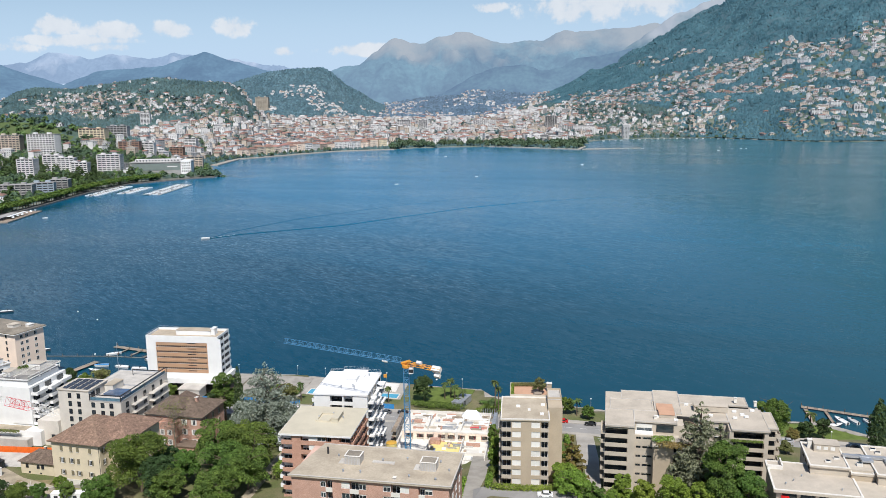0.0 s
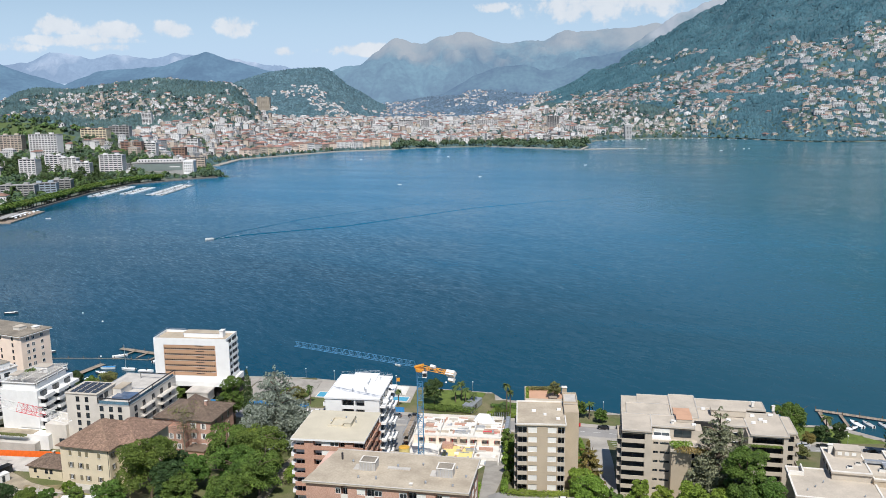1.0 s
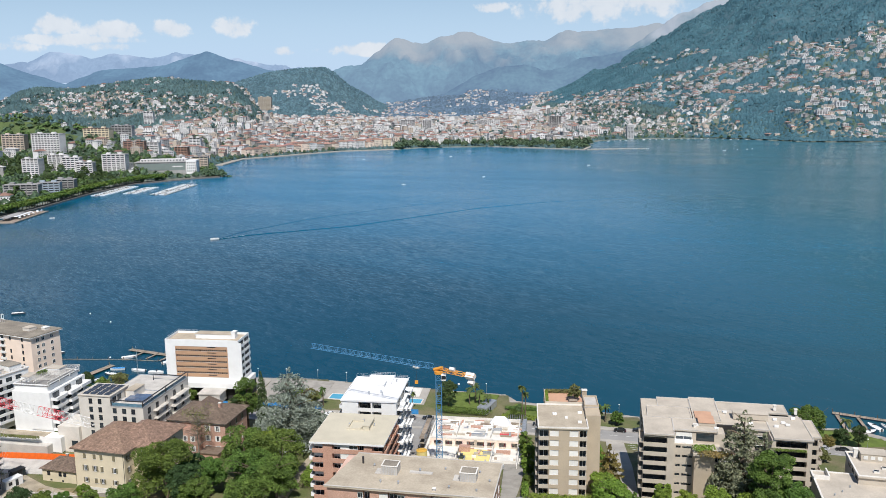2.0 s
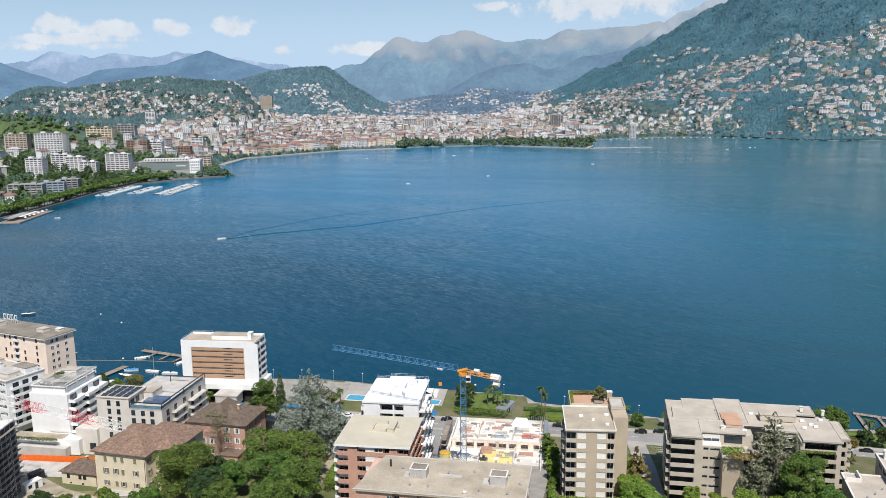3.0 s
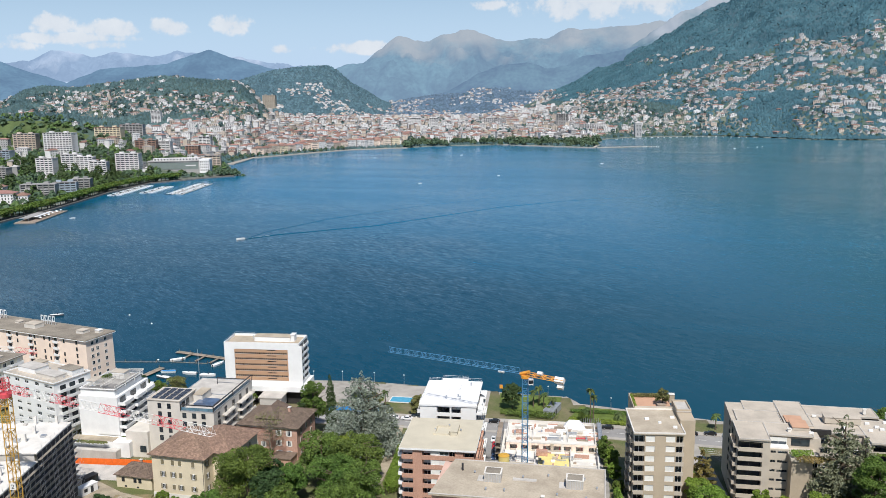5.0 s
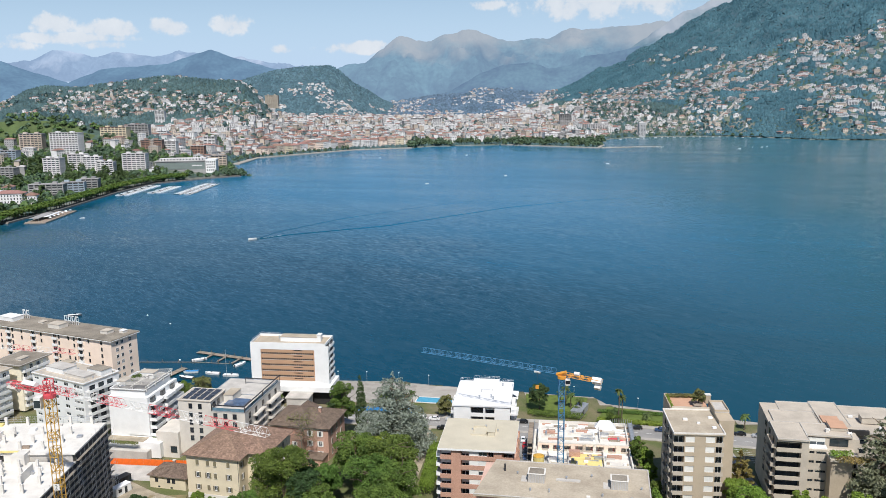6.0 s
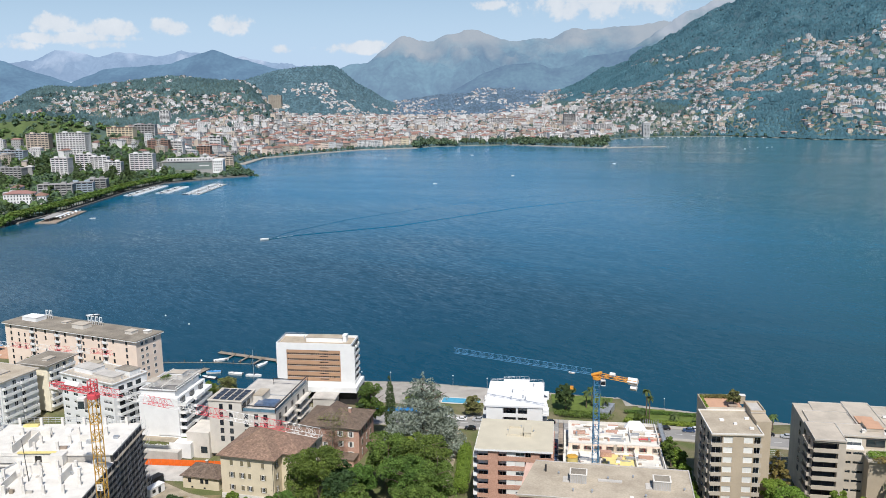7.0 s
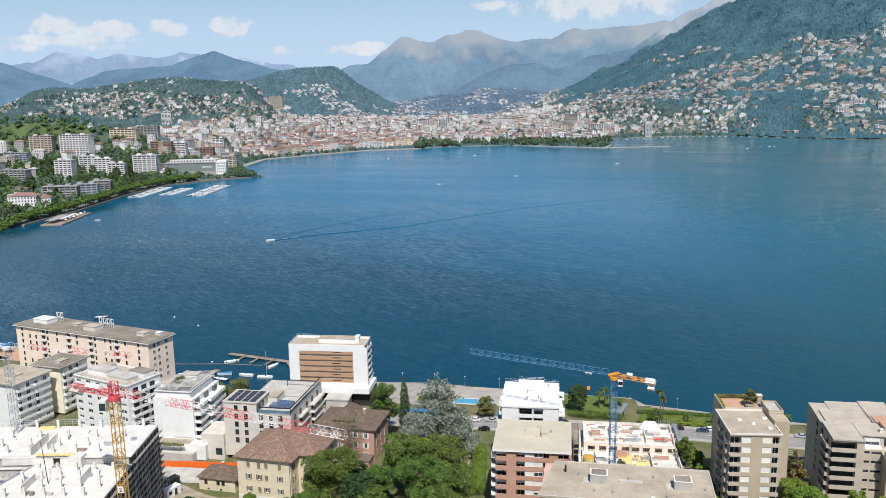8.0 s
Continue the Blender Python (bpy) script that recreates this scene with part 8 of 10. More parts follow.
# ---- vehicles ----
def car(paint, label):
    c = thing("car", label, "car", pose(0, 0, -200), "parked cars")
    prof = [(-2.15, 0.35), (-2.2, 0.75), (-2.0, 0.92), (-1.0, 0.98), (-0.45, 1.42), (0.9, 1.46), (1.75, 1.02), (2.15, 0.9), (2.2, 0.4), (2.1, 0.3), (-2.0, 0.3)]
    n = len(prof)
    v = []
    for yy, k in ((-0.88, 0), (-0.62, 1), (0.62, 1), (0.88, 0)):
        for x, z in prof:
            v.append((x * (1.0 if k == 0 else 1.01), yy if z < 1.0 or k else yy * 0.86, z))
    f = []
    for s in range(3):
        f += [(s * n + i, s * n + (i + 1) % n, (s + 1) * n + (i + 1) % n, (s + 1) * n + i) for i in range(n)]
    f += [tuple(range(n - 1, -1, -1)), tuple(range(3 * n, 4 * n))]
    part("body", Build().quad_mesh(v, f), paint, c)
    part("windscreen", Build().quad_mesh([(-1.0, -0.66, 1.0), (-1.0, 0.66, 1.0), (-0.52, 0.56, 1.39), (-0.52, -0.56, 1.39)], [(0, 3, 2, 1)]).quad_mesh([(-1.03, -0.66, 1.02), (-1.03, 0.66, 1.02), (-0.55, 0.56, 1.42), (-0.55, -0.56, 1.42)], [(0, 3, 2, 1)]), M["glass"], c)
    part("rear_window", Build().quad_mesh([(1.02, -0.58, 1.44), (1.02, 0.58, 1.44), (1.7, 0.64, 1.08), (1.7, -0.64, 1.08)], [(0, 1, 2, 3), (3, 2, 1, 0)]), M["glass"], c)
    for s in (-1, 1):
        part("side_window", Build().box(-0.75, 1.15, s * 0.835 - 0.03, s * 0.835 + 0.03, 1.0, 1.34), M["glass"], c)
        part("headlight", Build().box(-2.215, -2.12, s * 0.66 - 0.16, s * 0.66 + 0.16, 0.64, 0.8), M["frame_white"], c)
        part("tail_light", Build().box(2.12, 2.215, s * 0.66 - 0.14, s * 0.66 + 0.14, 0.66, 0.84), M["red"], c)
        for x in (-1.35, 1.35):
            wheel = part("wheel", Build().tube((x, s * 0.70, 0.32), (x, s * 0.90, 0.32), 0.33, 0.33, 12), M["rubber"], c)
            part("rim", Build().tube((x, s * 0.895, 0.32), (x, s * 0.915, 0.32), 0.2, 0.2, 10), M["steel"], wheel)
    return c


PAINT = {k: material(k + "_car_paint", col, 0.28, spread=0.06, spec=0.6) for k, col in (("black", (0.012, 0.012, 0.014)), ("white", (0.75, 0.75, 0.75)), ("grey", (0.10, 0.105, 0.115)), ("silver", (0.42, 0.43, 0.45)), ("red", (0.5, 0.02, 0.02)), ("blue", (0.03, 0.06, 0.14)))}
MODEL = {k: car(m, k + " parked car on the asphalt") for k, m in PAINT.items()}
USED = set()
for x, y, rot, k in ((17.3, 306.4, -6, "grey"), (-17.6, 311.4, -7, "black"), (-24.5, 311.6, -7, "grey"), (55.5, 299.4, -10, "black"), (45.0, 302.3, -8, "red"), (123.7, 281.6, -16, "silver"), (129.5, 279.6, -17, "black"), (136.5, 276.8, -18, "silver"),
                     (143.5, 274.0, -19, "black"), (149.5, 271.6, -20, "black"), (25.3, 305.3, -7, "black"), (62.4, 299.4, -12, "black"), (68.6, 297.6, -12, "silver"), (74.2, 295.8, -13, "white"), (36.6, 304.4, -8, "white"), (-52.1, 314.6, -7, "white"),
                     (-57.2, 315.4, -7, "white"), (-45.5, 314.0, -7, "silver"), (-48.6, 305.6, -7, "black"), (-63.0, 316.2, -7, "white"), (-18.5, 294.5, 84, "white"), (-18.2, 289.4, 84, "red"), (-18.8, 281.5, 84, "black"),
                     (-18.4, 285.4, 84, "red"), (30.2, 214.0, -3, "white"), (34.0, 303.2, -7, "blue"), (-26.0, 282, 84, "blue"), (87, 291.5, -14, "silver"), (-18.9, 276.5, 84, "blue"), (105.2, 276.0, 70, "silver"), (-70.5, 317.0, -8, "grey")):
    at = pose(x, y, ground_at(x, y) + (0.18 if k else 0) + 0.03, 0, 0, rot)
    if k in USED:
        copy_thing(MODEL[k], at)
    else:
        MODEL[k].matrix_basis = at
        USED.add(k)


# ---- boats and piers ----
def boat(paint, cover, length, label):
    b = thing("boat", label, "boat", pose(0, 0, -300), "moored boats")
    L, W = length, length * 0.17
    st = [(-0.5, 0.85), (-0.3, 1.0), (0.0, 1.0), (0.25, 0.8), (0.42, 0.38), (0.5, 0.04)]
    v, f = [], []
    for s, k in st:
        up = 0.9 + 0.35 * max(0, s + 0.1)
        v += [(s * L, -W * k, up), (s * L * 0.97, -W * k * 0.75, -0.25), (s * L * 0.97, W * k * 0.75, -0.25), (s * L, W * k, up)]
    for i in range(len(st) - 1):
        a, c = 4 * i, 4 * i + 4
        f += [(a, c, c + 1, a + 1), (a + 1, c + 1, c + 2, a + 2), (a + 2, c + 2, c + 3, a + 3)]
    f += [(0, 1, 2, 3), (len(v) - 4, len(v) - 1, len(v) - 2, len(v) - 3)]
    part("hull", Build().quad_mesh(v, f), paint, b)
    d, g = [], []
    for s, k in st:
        up = 0.86 + 0.35 * max(0, s + 0.1)
        d += [(s * L, -W * k * 0.96, up), (s * L, 0, up + (0.35 if -0.35 < s < 0.3 else 0.08)), (s * L, W * k * 0.96, up)]
    for i in range(len(st) - 1):
        a, c = 3 * i, 3 * i + 3
        g += [(a, a + 1, c + 1, c), (a + 1, a + 2, c + 2, c + 1)]
    part("deck_cover", Build().quad_mesh(d, g), cover, b)
    part("windscreen", Build().quad_mesh([(0.08 * L, -W * 0.8, 1.15), (0.08 * L, W * 0.8, 1.15), (0.02 * L, W * 0.65, 1.75), (0.02 * L, -W * 0.65, 1.75)], [(0, 1, 2, 3), (3, 2, 1, 0)]), M["glass"], b)
    part("engine", Build().box(-0.53 * L, -0.49 * L, -0.25, 0.25, 0.2, 1.2), M["frame_dark"], b)
    return b


hull_white = material("white_gelcoat", (0.78, 0.78, 0.77), 0.3, spread=0.06)
hull_dark = material("dark_hull", (0.06, 0.07, 0.09), 0.3, spread=0.1)
canvas_grey = material("grey_canvas", (0.5, 0.5, 0.5), 0.8, spread=0.15)
BOATS = [boat(hull_white, hull_white, 7.5, "white motor boat with pale deck"), boat(hull_white, M["blue_cover"], 7.0, "white boat under a blue cover"),
         boat(hull_dark, hull_white, 8.0, "dark-hulled motor boat with white deck"), boat(hull_white, canvas_grey, 6.2, "white boat under a grey cover")]
MOORED = ((-172.5, 399.0, 25, 0), (-150.0, 391.8, 60, 0), (-159.8, 378.5, 170, 0), (-150.2, 375.8, -5, 0), (-170.8, 380.8, 190, 1), (-170.6, 373.0, 160, 2), (-165.6, 357.5, -15, 3), (-171, 364, -15, 0), (-213, 405.5, 15, 2),
          (155.8, 311.0, 105, 0), (160.2, 310.6, 105, 3), (165.5, 309.0, 105, 3), (170.5, 307.0, 105, 0), (151.0, 306, 20, 2), (-275.2, 484.0, 10, 2))
first = set()
for x, y, rot, k in MOORED:
    at = pose(x, y, 0.0, 0, 0, rot)
    if k in first:
        copy_thing(BOATS[k], at)
    else:
        BOATS[k].matrix_basis = at
        first.add(k)


def jetty(pts, wide, label, z=0.75):
    j = thing("jetty", label, "jetty", pose(0, 0, z))
    for (ax, ay), (bx, by) in zip(pts, pts[1:]):
        L, rot = math.hypot(bx - ax, by - ay), math.degrees(math.atan2(by - ay, bx - ax))
        n = int(L / 1.2)
        for i in range(n):
            part("plank", slab_mesh("plank", 0, L / n - 0.06, -wide / 2, wide / 2, -0.14, 0, M["wood"]), None, j, at=pose(ax + (bx - ax) * i / n, ay + (by - ay) * i / n, 0, 0, 0, rot))
        for i in range(max(2, int(L / 6))):
            t = i / max(1, int(L / 6) - 1)
            part("pile", shared("pile", lambda: Build().tube((0, 0, -4), (0, 0, 1.1), 0.16, 0.14, 7).mesh("pile", M["bark"])), None, j, at=pose(ax + (bx - ax) * t - math.sin(radians(rot)) * (wide / 2 + 0.2), ay + (by - ay) * t + math.cos(radians(rot)) * (wide / 2 + 0.2), 0))
    return j


jetty([(-177, 411), (-143.5, 397.5), (-130, 366)], 3.0, "weathered wooden pier with mooring piles")
for x, y in ((-168, 406.5), (-160, 403.5), (-152, 400.5)):
    jetty([(x, y), (x - 2.6, y - 8)], 1.2, "short wooden boat finger")
jetty([(-181, 372), (-175.5, 386)], 3.4, "short wooden landing stage")
jetty([(-206, 396.6), (-174.5, 396.2), (-156, 393.6)], 0.45, "low boom before the marina", 0.2)
jetty([(145.8, 325.5), (175, 311.5), (205, 297)], 2.2, "long narrow boat pier")
jetty([(146.5, 323), (143, 303)], 1.4, "side arm of the boat pier")
jetty([(153.5, 320), (151.5, 307)], 1.2, "side arm of the boat pier")


def mooring_pole(x, y, z, h):
    p = thing("pole", "tall thin grey pole by the marina", "pole", pose(x, y, z))
    part("shaft", Build().tube((0, 0, 0), (0, 0, h), 0.16, 0.08, 8), M["steel"], p)
    part("cap", Build().tube((0, 0, h + 0.002), (0, 0, h + 0.4), 0.12, 0.05, 8), M["steel"], p)


mooring_pole(-134.6, 318.0, 3.2, 28)


def street_lamp(x, y, z, h=5.0):
    s = thing("street_lamp", "slim grey promenade lamp with white head", "street lamp", pose(x, y, z), "promenade lamps")
    part("post", Build().tube((0, 0, 0), (0, 0, h), 0.08, 0.05, 8), M["steel"], s)
    part("lamp_head", Build().dome((0, 0, h + 0.002), 0.32, 0.32, 0.3), M["white_panel"], s)
    return s


lamp = street_lamp(-69.5, 358.0, 2.6)
for x, y, z in ((-56, 354.6, 2.6), (-41, 351, 2.6), (-27.6, 348, 2.6), (-84, 359.5, 2.6), (6, 340, 2.6), (30, 326.0, 2.7), (58, 316, 2.7), (-97, 360, 2.6), (115, 303.5, 2.7), (100, 305.5, 2.7), (139, 281.5, 3.3)):
    copy_thing(lamp, pose(x, y, z))


def buoy(x, y):
    b = thing("buoy", "white mooring buoy on the water", "buoy", pose(x, y, 0), "mooring buoys")
    part("float", Build().dome((0, 0, 0), 0.5, 0.5, 0.5, 4, 12).tube((0, 0, -0.5), (0, 0, 0), 0.4, 0.5, 12), hull_white, b)
    part("ring", Build().tube((0, 0, 0.49), (0, 0, 0.7), 0.06), M["steel"], b)
    return b


bo = buoy(-210.7, 465.7)
for x, y in ((-231.2, 484.6), (-182.6, 399.6), (-455, 880), (-6.0, 360.5)):
    copy_thing(bo, pose(x, y, 0))

# ---- the town across the water ----
M["roof_clay"] = material("clay_roofs", (0.31, 0.185, 0.150), 0.9, spread=0.25, scale=0.05, per_piece=0.3)
M["roof_town"] = material("grey_town_roofs", (0.40, 0.39, 0.385), 0.9, spread=0.25, scale=0.05, per_piece=0.45)
M["wall_light"] = material("pale_town_walls", (0.70, 0.69, 0.685), 0.85, spread=0.12, scale=0.05, per_piece=0.16)
M["wall_warm"] = material("warm_town_walls", (0.56, 0.48, 0.40), 0.85, spread=0.15, scale=0.05, per_piece=0.22)
M["wall_grey"] = material("grey_town_walls", (0.36, 0.355, 0.35), 0.85, spread=0.15, scale=0.05, per_piece=0.3)
M["wall_brown"] = material("brown_town_walls", (0.34, 0.22, 0.17), 0.85, spread=0.15, scale=0.05, per_piece=0.2)
M["wall_blue"] = material("blue_grey_town_walls", (0.36, 0.42, 0.48), 0.6, spread=0.12, scale=0.05)
M["far_window"] = material("far_windows", (0.06, 0.065, 0.075), 0.4, spread=0.3, scale=0.05, per_piece=0.3)
HOUSE_MATS = [M["wall_light"], M["wall_warm"], M["wall_grey"], M["roof_clay"], M["roof_town"], M["far_window"]]


def house_block(b, x, y, z, rot, w, d, h, wall, roof, pitched, floors, panes=True):
    """One house of the far town, added to a Build: body, roof and window openings."""
    c, s = math.cos(rot), math.sin(rot)
    T = lambda u, v, zz: (x + u * c - v * s, y + u * s + v * c, z + zz)
    hw, hd = w / 2, d / 2
    base = [(-hw, -hd), (hw, -hd), (hw, hd), (-hw, hd)]
    b.quad_mesh([T(u, v, -4) for u, v in base] + [T(u, v, h) for u, v in base], [(0, 1, 5, 4), (1, 2, 6, 5), (2, 3, 7, 6), (3, 0, 4, 7), (4, 5, 6, 7)], wall)
    o = 0.7
    if pitched:
        rise = min(w, d) * 0.24
        k = min(hw, hd) * 0.95
        ridge = [(-hw + k, 0), (hw - k, 0)] if w >= d else [(0, -hd + k), (0, hd - k)]
        vs = [T(-hw - o, -hd - o, h), T(hw + o, -hd - o, h), T(hw + o, hd + o, h), T(-hw - o, hd + o, h)] + [T(u, v, h + rise) for u, v in ridge]
        fs = [(0, 1, 5, 4), (1, 2, 5), (2, 3, 4, 5), (3, 0, 4)] if w >= d else [(0, 1, 4), (1, 2, 5, 4), (2, 3, 5), (3, 0, 4, 5)]
        b.quad_mesh(vs, fs + [(3, 2, 1, 0)], roof)
    else:
        vs = [T(u * 1.04, v * 1.04, h + zz) for zz in (0.02, 0.8) for u, v in base]
        b.quad_mesh(vs, [(0, 1, 5, 4), (1, 2, 6, 5), (2, 3, 7, 6), (3, 0, 4, 7), (4, 5, 6, 7)], roof)
        vs = [T(u * 0.35, v * 0.35 + hd * 0.2, h + zz) for zz in (0.8, 2.6) for u, v in base]
        b.quad_mesh(vs, [(0, 1, 5, 4), (1, 2, 6, 5), (2, 3, 7, 6), (3, 0, 4, 7), (4, 5, 6, 7)], wall)
    if not panes:
        return
    for i in range(floors):
        z0 = 1.0 + i * (h - 0.6) / floors
        for side in (0, 1):
            L = w if side == 0 else d
            n = max(2, int(L / 4.2))
            for j in range(n):
                a = -L / 2 + L * (j + 0.25) / n
                e = a + L / n * 0.36
                if side == 0:
                    q = [(a, -hd - 0.06), (e, -hd - 0.06)]
                else:
                    sg = -1 if x > 200 else 1
                    q = [(sg * (hw + 0.06), sg * a), (sg * (hw + 0.06), sg * e)]
                b.quad_mesh([T(*q[0], z0), T(*q[1], z0), T(*q[1], z0 + 1.35), T(*q[0], z0 + 1.35)], [(0, 1, 2, 3)], 5)


def highest_at(x, y):
    """The ground, or the hillside that lies over it."""
    return max([ground_at(x, y)] + [float(h(np.array([float(x)]), np.array([float(y)]))[0]) for f, h, x0, x1 in HILLSIDES if y > f and x0 < x < x1])


def far_flats(x, y, rot, w, d, floors, wall, label, band="far_window", roof="roof_town", h=3.0):
    """A block of flats on the far shore: floor slabs with deep dark bands of balconies between end walls."""
    z = highest_at(x, y)
    t = thing("apartment_building", label, "apartment building", pose(x, y, z, 0, 0, rot), "flats on the far shore")
    part("core", Build().box(-w / 2 + 0.4, w / 2 - 0.4, -d / 2 + 1.2, d / 2 - 0.4, -6, floors * h), M[band], t)
    for i in range(floors):
        part("balcony_band", slab_mesh("balcony_band", -w / 2, w / 2, -d / 2, d / 2, 0, 1.35, M[wall]), None, t, at=pose(0, 0, i * h - 0.2))
    n = max(2, int(w / 6.2))
    for i in range(n + 1):
        part("pier", slab_mesh("pier", -0.55, 0.55, -d / 2 - 0.15, d / 2 + 0.1, -2, floors * h - 0.01, M[wall]), None, t, at=pose(-w / 2 + 0.55 + i * (w - 1.1) / n, 0, 0))
    rf = part("roof", Build().box(-w / 2 - 0.4, w / 2 + 0.4, -d / 2 - 0.4, d / 2 + 0.4, floors * h, floors * h + 0.6), M[roof], t)
    for k in (-0.28, 0.22):
        part("roof_house", Build().box(k * w - 3, k * w + 3, -2.5, 2.5, floors * h + 0.602, floors * h + 3.0), M[wall], rf)
    return t


W_ = "white balconied flats on the wooded shore"
D_ = "dark balconied flats among trees"
for a in ((-563, 1030, 8, 42, 15, 6, "wall_grey", "long low dark-banded flats by the promenade"), (-544, 1060, 14, 28, 14, 6, "wall_blue", "blue-grey panelled flats by the promenade"), (-541, 1100, 8, 24, 14, 6, "wall_grey", D_),
          (-637, 1200, -4, 26, 15, 9, "wall_light", W_), (-631, 1264, 4, 26, 15, 8, "wall_light", "staggered white flats above the promenade"), (-606, 1257, 4, 26, 15, 8, "wall_light", "staggered white flats above the promenade"),
          (-582, 1250, 4, 25, 15, 7, "wall_light", "staggered white flats above the promenade"), (-700, 1376, -14, 56, 15, 13, "wall_light", "tall white flats on the slope"), (-769, 1398, 2, 38, 15, 10, "wall_warm", "beige flats on the wooded slope"),
          (-553, 1290, 2, 36, 17, 10, "wall_light", "white gridded flats near the cape"), (-455, 1402, 10, 26, 16, 8, "wall_warm", "ochre stone flats by the wooded cape"), (-658, 1472, -4, 48, 16, 6, "cream", "cream mansion with low clay roof", "far_window", "roof_clay"),
          (-634, 1522, 0, 38, 14, 6, "wall_grey", D_), (-585, 1450, 4, 36, 14, 6, "wall_brown", "reddish balconied flats above the quay"), (-561, 1472, 0, 24, 14, 7, "wall_light", W_), (-541, 1562, 0, 25, 14, 6, "wall_brown", "brown balconied flats above the quay"),
          (-780, 1335, -6, 40, 14, 6, "wall_blue", "blue-grey banded flats among trees"), (-684, 1150, -6, 38, 14, 6, "wall_grey", D_), (-638, 1652, 0, 20, 14, 9, "wall_light", "pale high-rise block in the town"), (-752, 1205, -8, 40, 14, 7, "wall_light", W_),
          (-753, 3110, 0, 47, 24, 16, "tan_light", "tall pale brown tower block on the hill", "wall_warm"), (-803, 2095, 4, 24, 14, 10, "wall_light", "pale high-rise block in the town"),
          (-560, 1700, 4, 24, 14, 9, "wall_light", "pale high-rise block in the town"), (250, 2450, 0, 34, 18, 13, "wall_grey", "grey office tower in the town"), (-180, 2480, 0, 40, 18, 10, "wall_light", "white hospital-like block in the town"),
          (-120, 2420, 0, 26, 16, 12, "wall_light", "white tower block in the town"), (330, 2350, 3, 60, 16, 7, "wall_light", "long white flats in the town"), (60, 2560, -3, 70, 18, 9, "wall_light", "long white flats in the town"),
          (905, 2190, -8, 26, 13, 4, "wall_light", "white terraced flats above the lake"), (955, 2200, -8, 24, 13, 4, "wall_light", "white terraced flats above the lake"), (1005, 2180, -8, 22, 13, 5, "wall_light", "white terraced flats above the lake")):
    far_flats(*a)


RAILWAY = [(742, 2428), (700, 2400), (650, 2362)]
ribbon("railway", "pale cutting of a cable railway up the wooded slope", "railway", RAILWAY, 7, 5.5, "pavement", 7.5)


def long_gallery():
    """The grey-green glazed hall with a white colonnaded wing by the cape."""
    x, y = -487, 1338
    t = thing("hall", "long grey-green glazed hall with white end", "hall", pose(x, y, ground_at(x, y), 0, 0, 8))
    part("hall_body", Build().box(-52, 28, 0, 26, -4, 16), M["wall_grey"], t)
    part("glass_front", Build().box(-50, 26, -0.4, -0.01, 4, 14.5), material("green_grey_glazing", (0.20, 0.24, 0.23), 0.3, spread=0.1, scale=0.1), t)
    part("sign_band", Build().box(6, 22, -0.6, -0.41, 8.8, 10.6), M["wall_light"], t)
    part("roof", Build().box(-54, 45, -1, 28, 16.2, 17.2), M["roof_town"], t)
    part("end_wing", Build().box(28, 44, -2, 24, -4, 19), M["wall_light"], t, "white plastered end wing")
    for i in range(4):
        for j in range(5):
            part("window", slab_mesh("window", 0, 1.5, -0.1, 0.05, 0, 2.4, M["far_window"]), None, t, at=pose(29.4 + j * 3, -2.02, 0.8 + i * 4.4))
    part("upper_wing", Build().box(-46, 27, 8, 24, 17.2, 21), M["wall_light"], t)
    for j in range(14):
        part("window", slab_mesh("upper_window", 0, 2.0, -0.1, 0.05, 0, 2.2, M["far_window"]), None, t, at=pose(-44 + j * 5, 7.98, 18))


long_gallery()


def shore_villa():
    """A white villa with a low hipped clay roof and a lower wing, by the promenade."""
    x, y = -567, 962
    t = thing("villa", "white lakeside villa with low clay roof and wing", "villa", pose(x, y, ground_at(x, y), 0, 0, 12))
    for x0, x1, y0, y1, h in ((-22, 10, -8, 9, 15.5), (10.02, 24, -6, 7, 12.5)):
        part("wall", Build().box(x0, x1, y0, y1, -3, h), M["wall_light"], t)
        part("roof", Build().hip(x0 - 0.8, x1 + 0.8, y0 - 0.8, y1 + 0.8, h + 0.002, h + 3.4), M["roof_clay"], t)
        for f in range(int(h / 3.6)):
            for k in range(int((x1 - x0) / 3.4)):
                part("window", slab_mesh("villa_window", 0, 1.3, -0.1, 0.05, 0, 2.0, M["far_window"]), None, t, at=pose(x0 + 1.2 + k * 3.4, y0 - 0.02, 1.2 + f * 3.6))


shore_villa()


def clock_house(x, y):
    t = thing("tower_house", "tall pale lakeside tower with dark cap", "tower", pose(x, y, ground_at(x, y)))
    part("shaft", Build().box(-9, 9, -8, 8, -3, 36), M["wall_grey"], t)
    part("cap", Build().hip(-9.6, 9.6, -8.6, 8.6, 36.0, 41.0, 8.0), M["roof_town"], t)
    for i in range(9):
        for k in range(4):
            part("window", slab_mesh("tower_window", 0, 1.7, -0.1, 0.05, 0, 1.8, M["far_window"]), None, t, at=pose(-7.4 + k * 4.0, -8.02, 1.5 + i * 3.4))


clock_house(433, 2268)

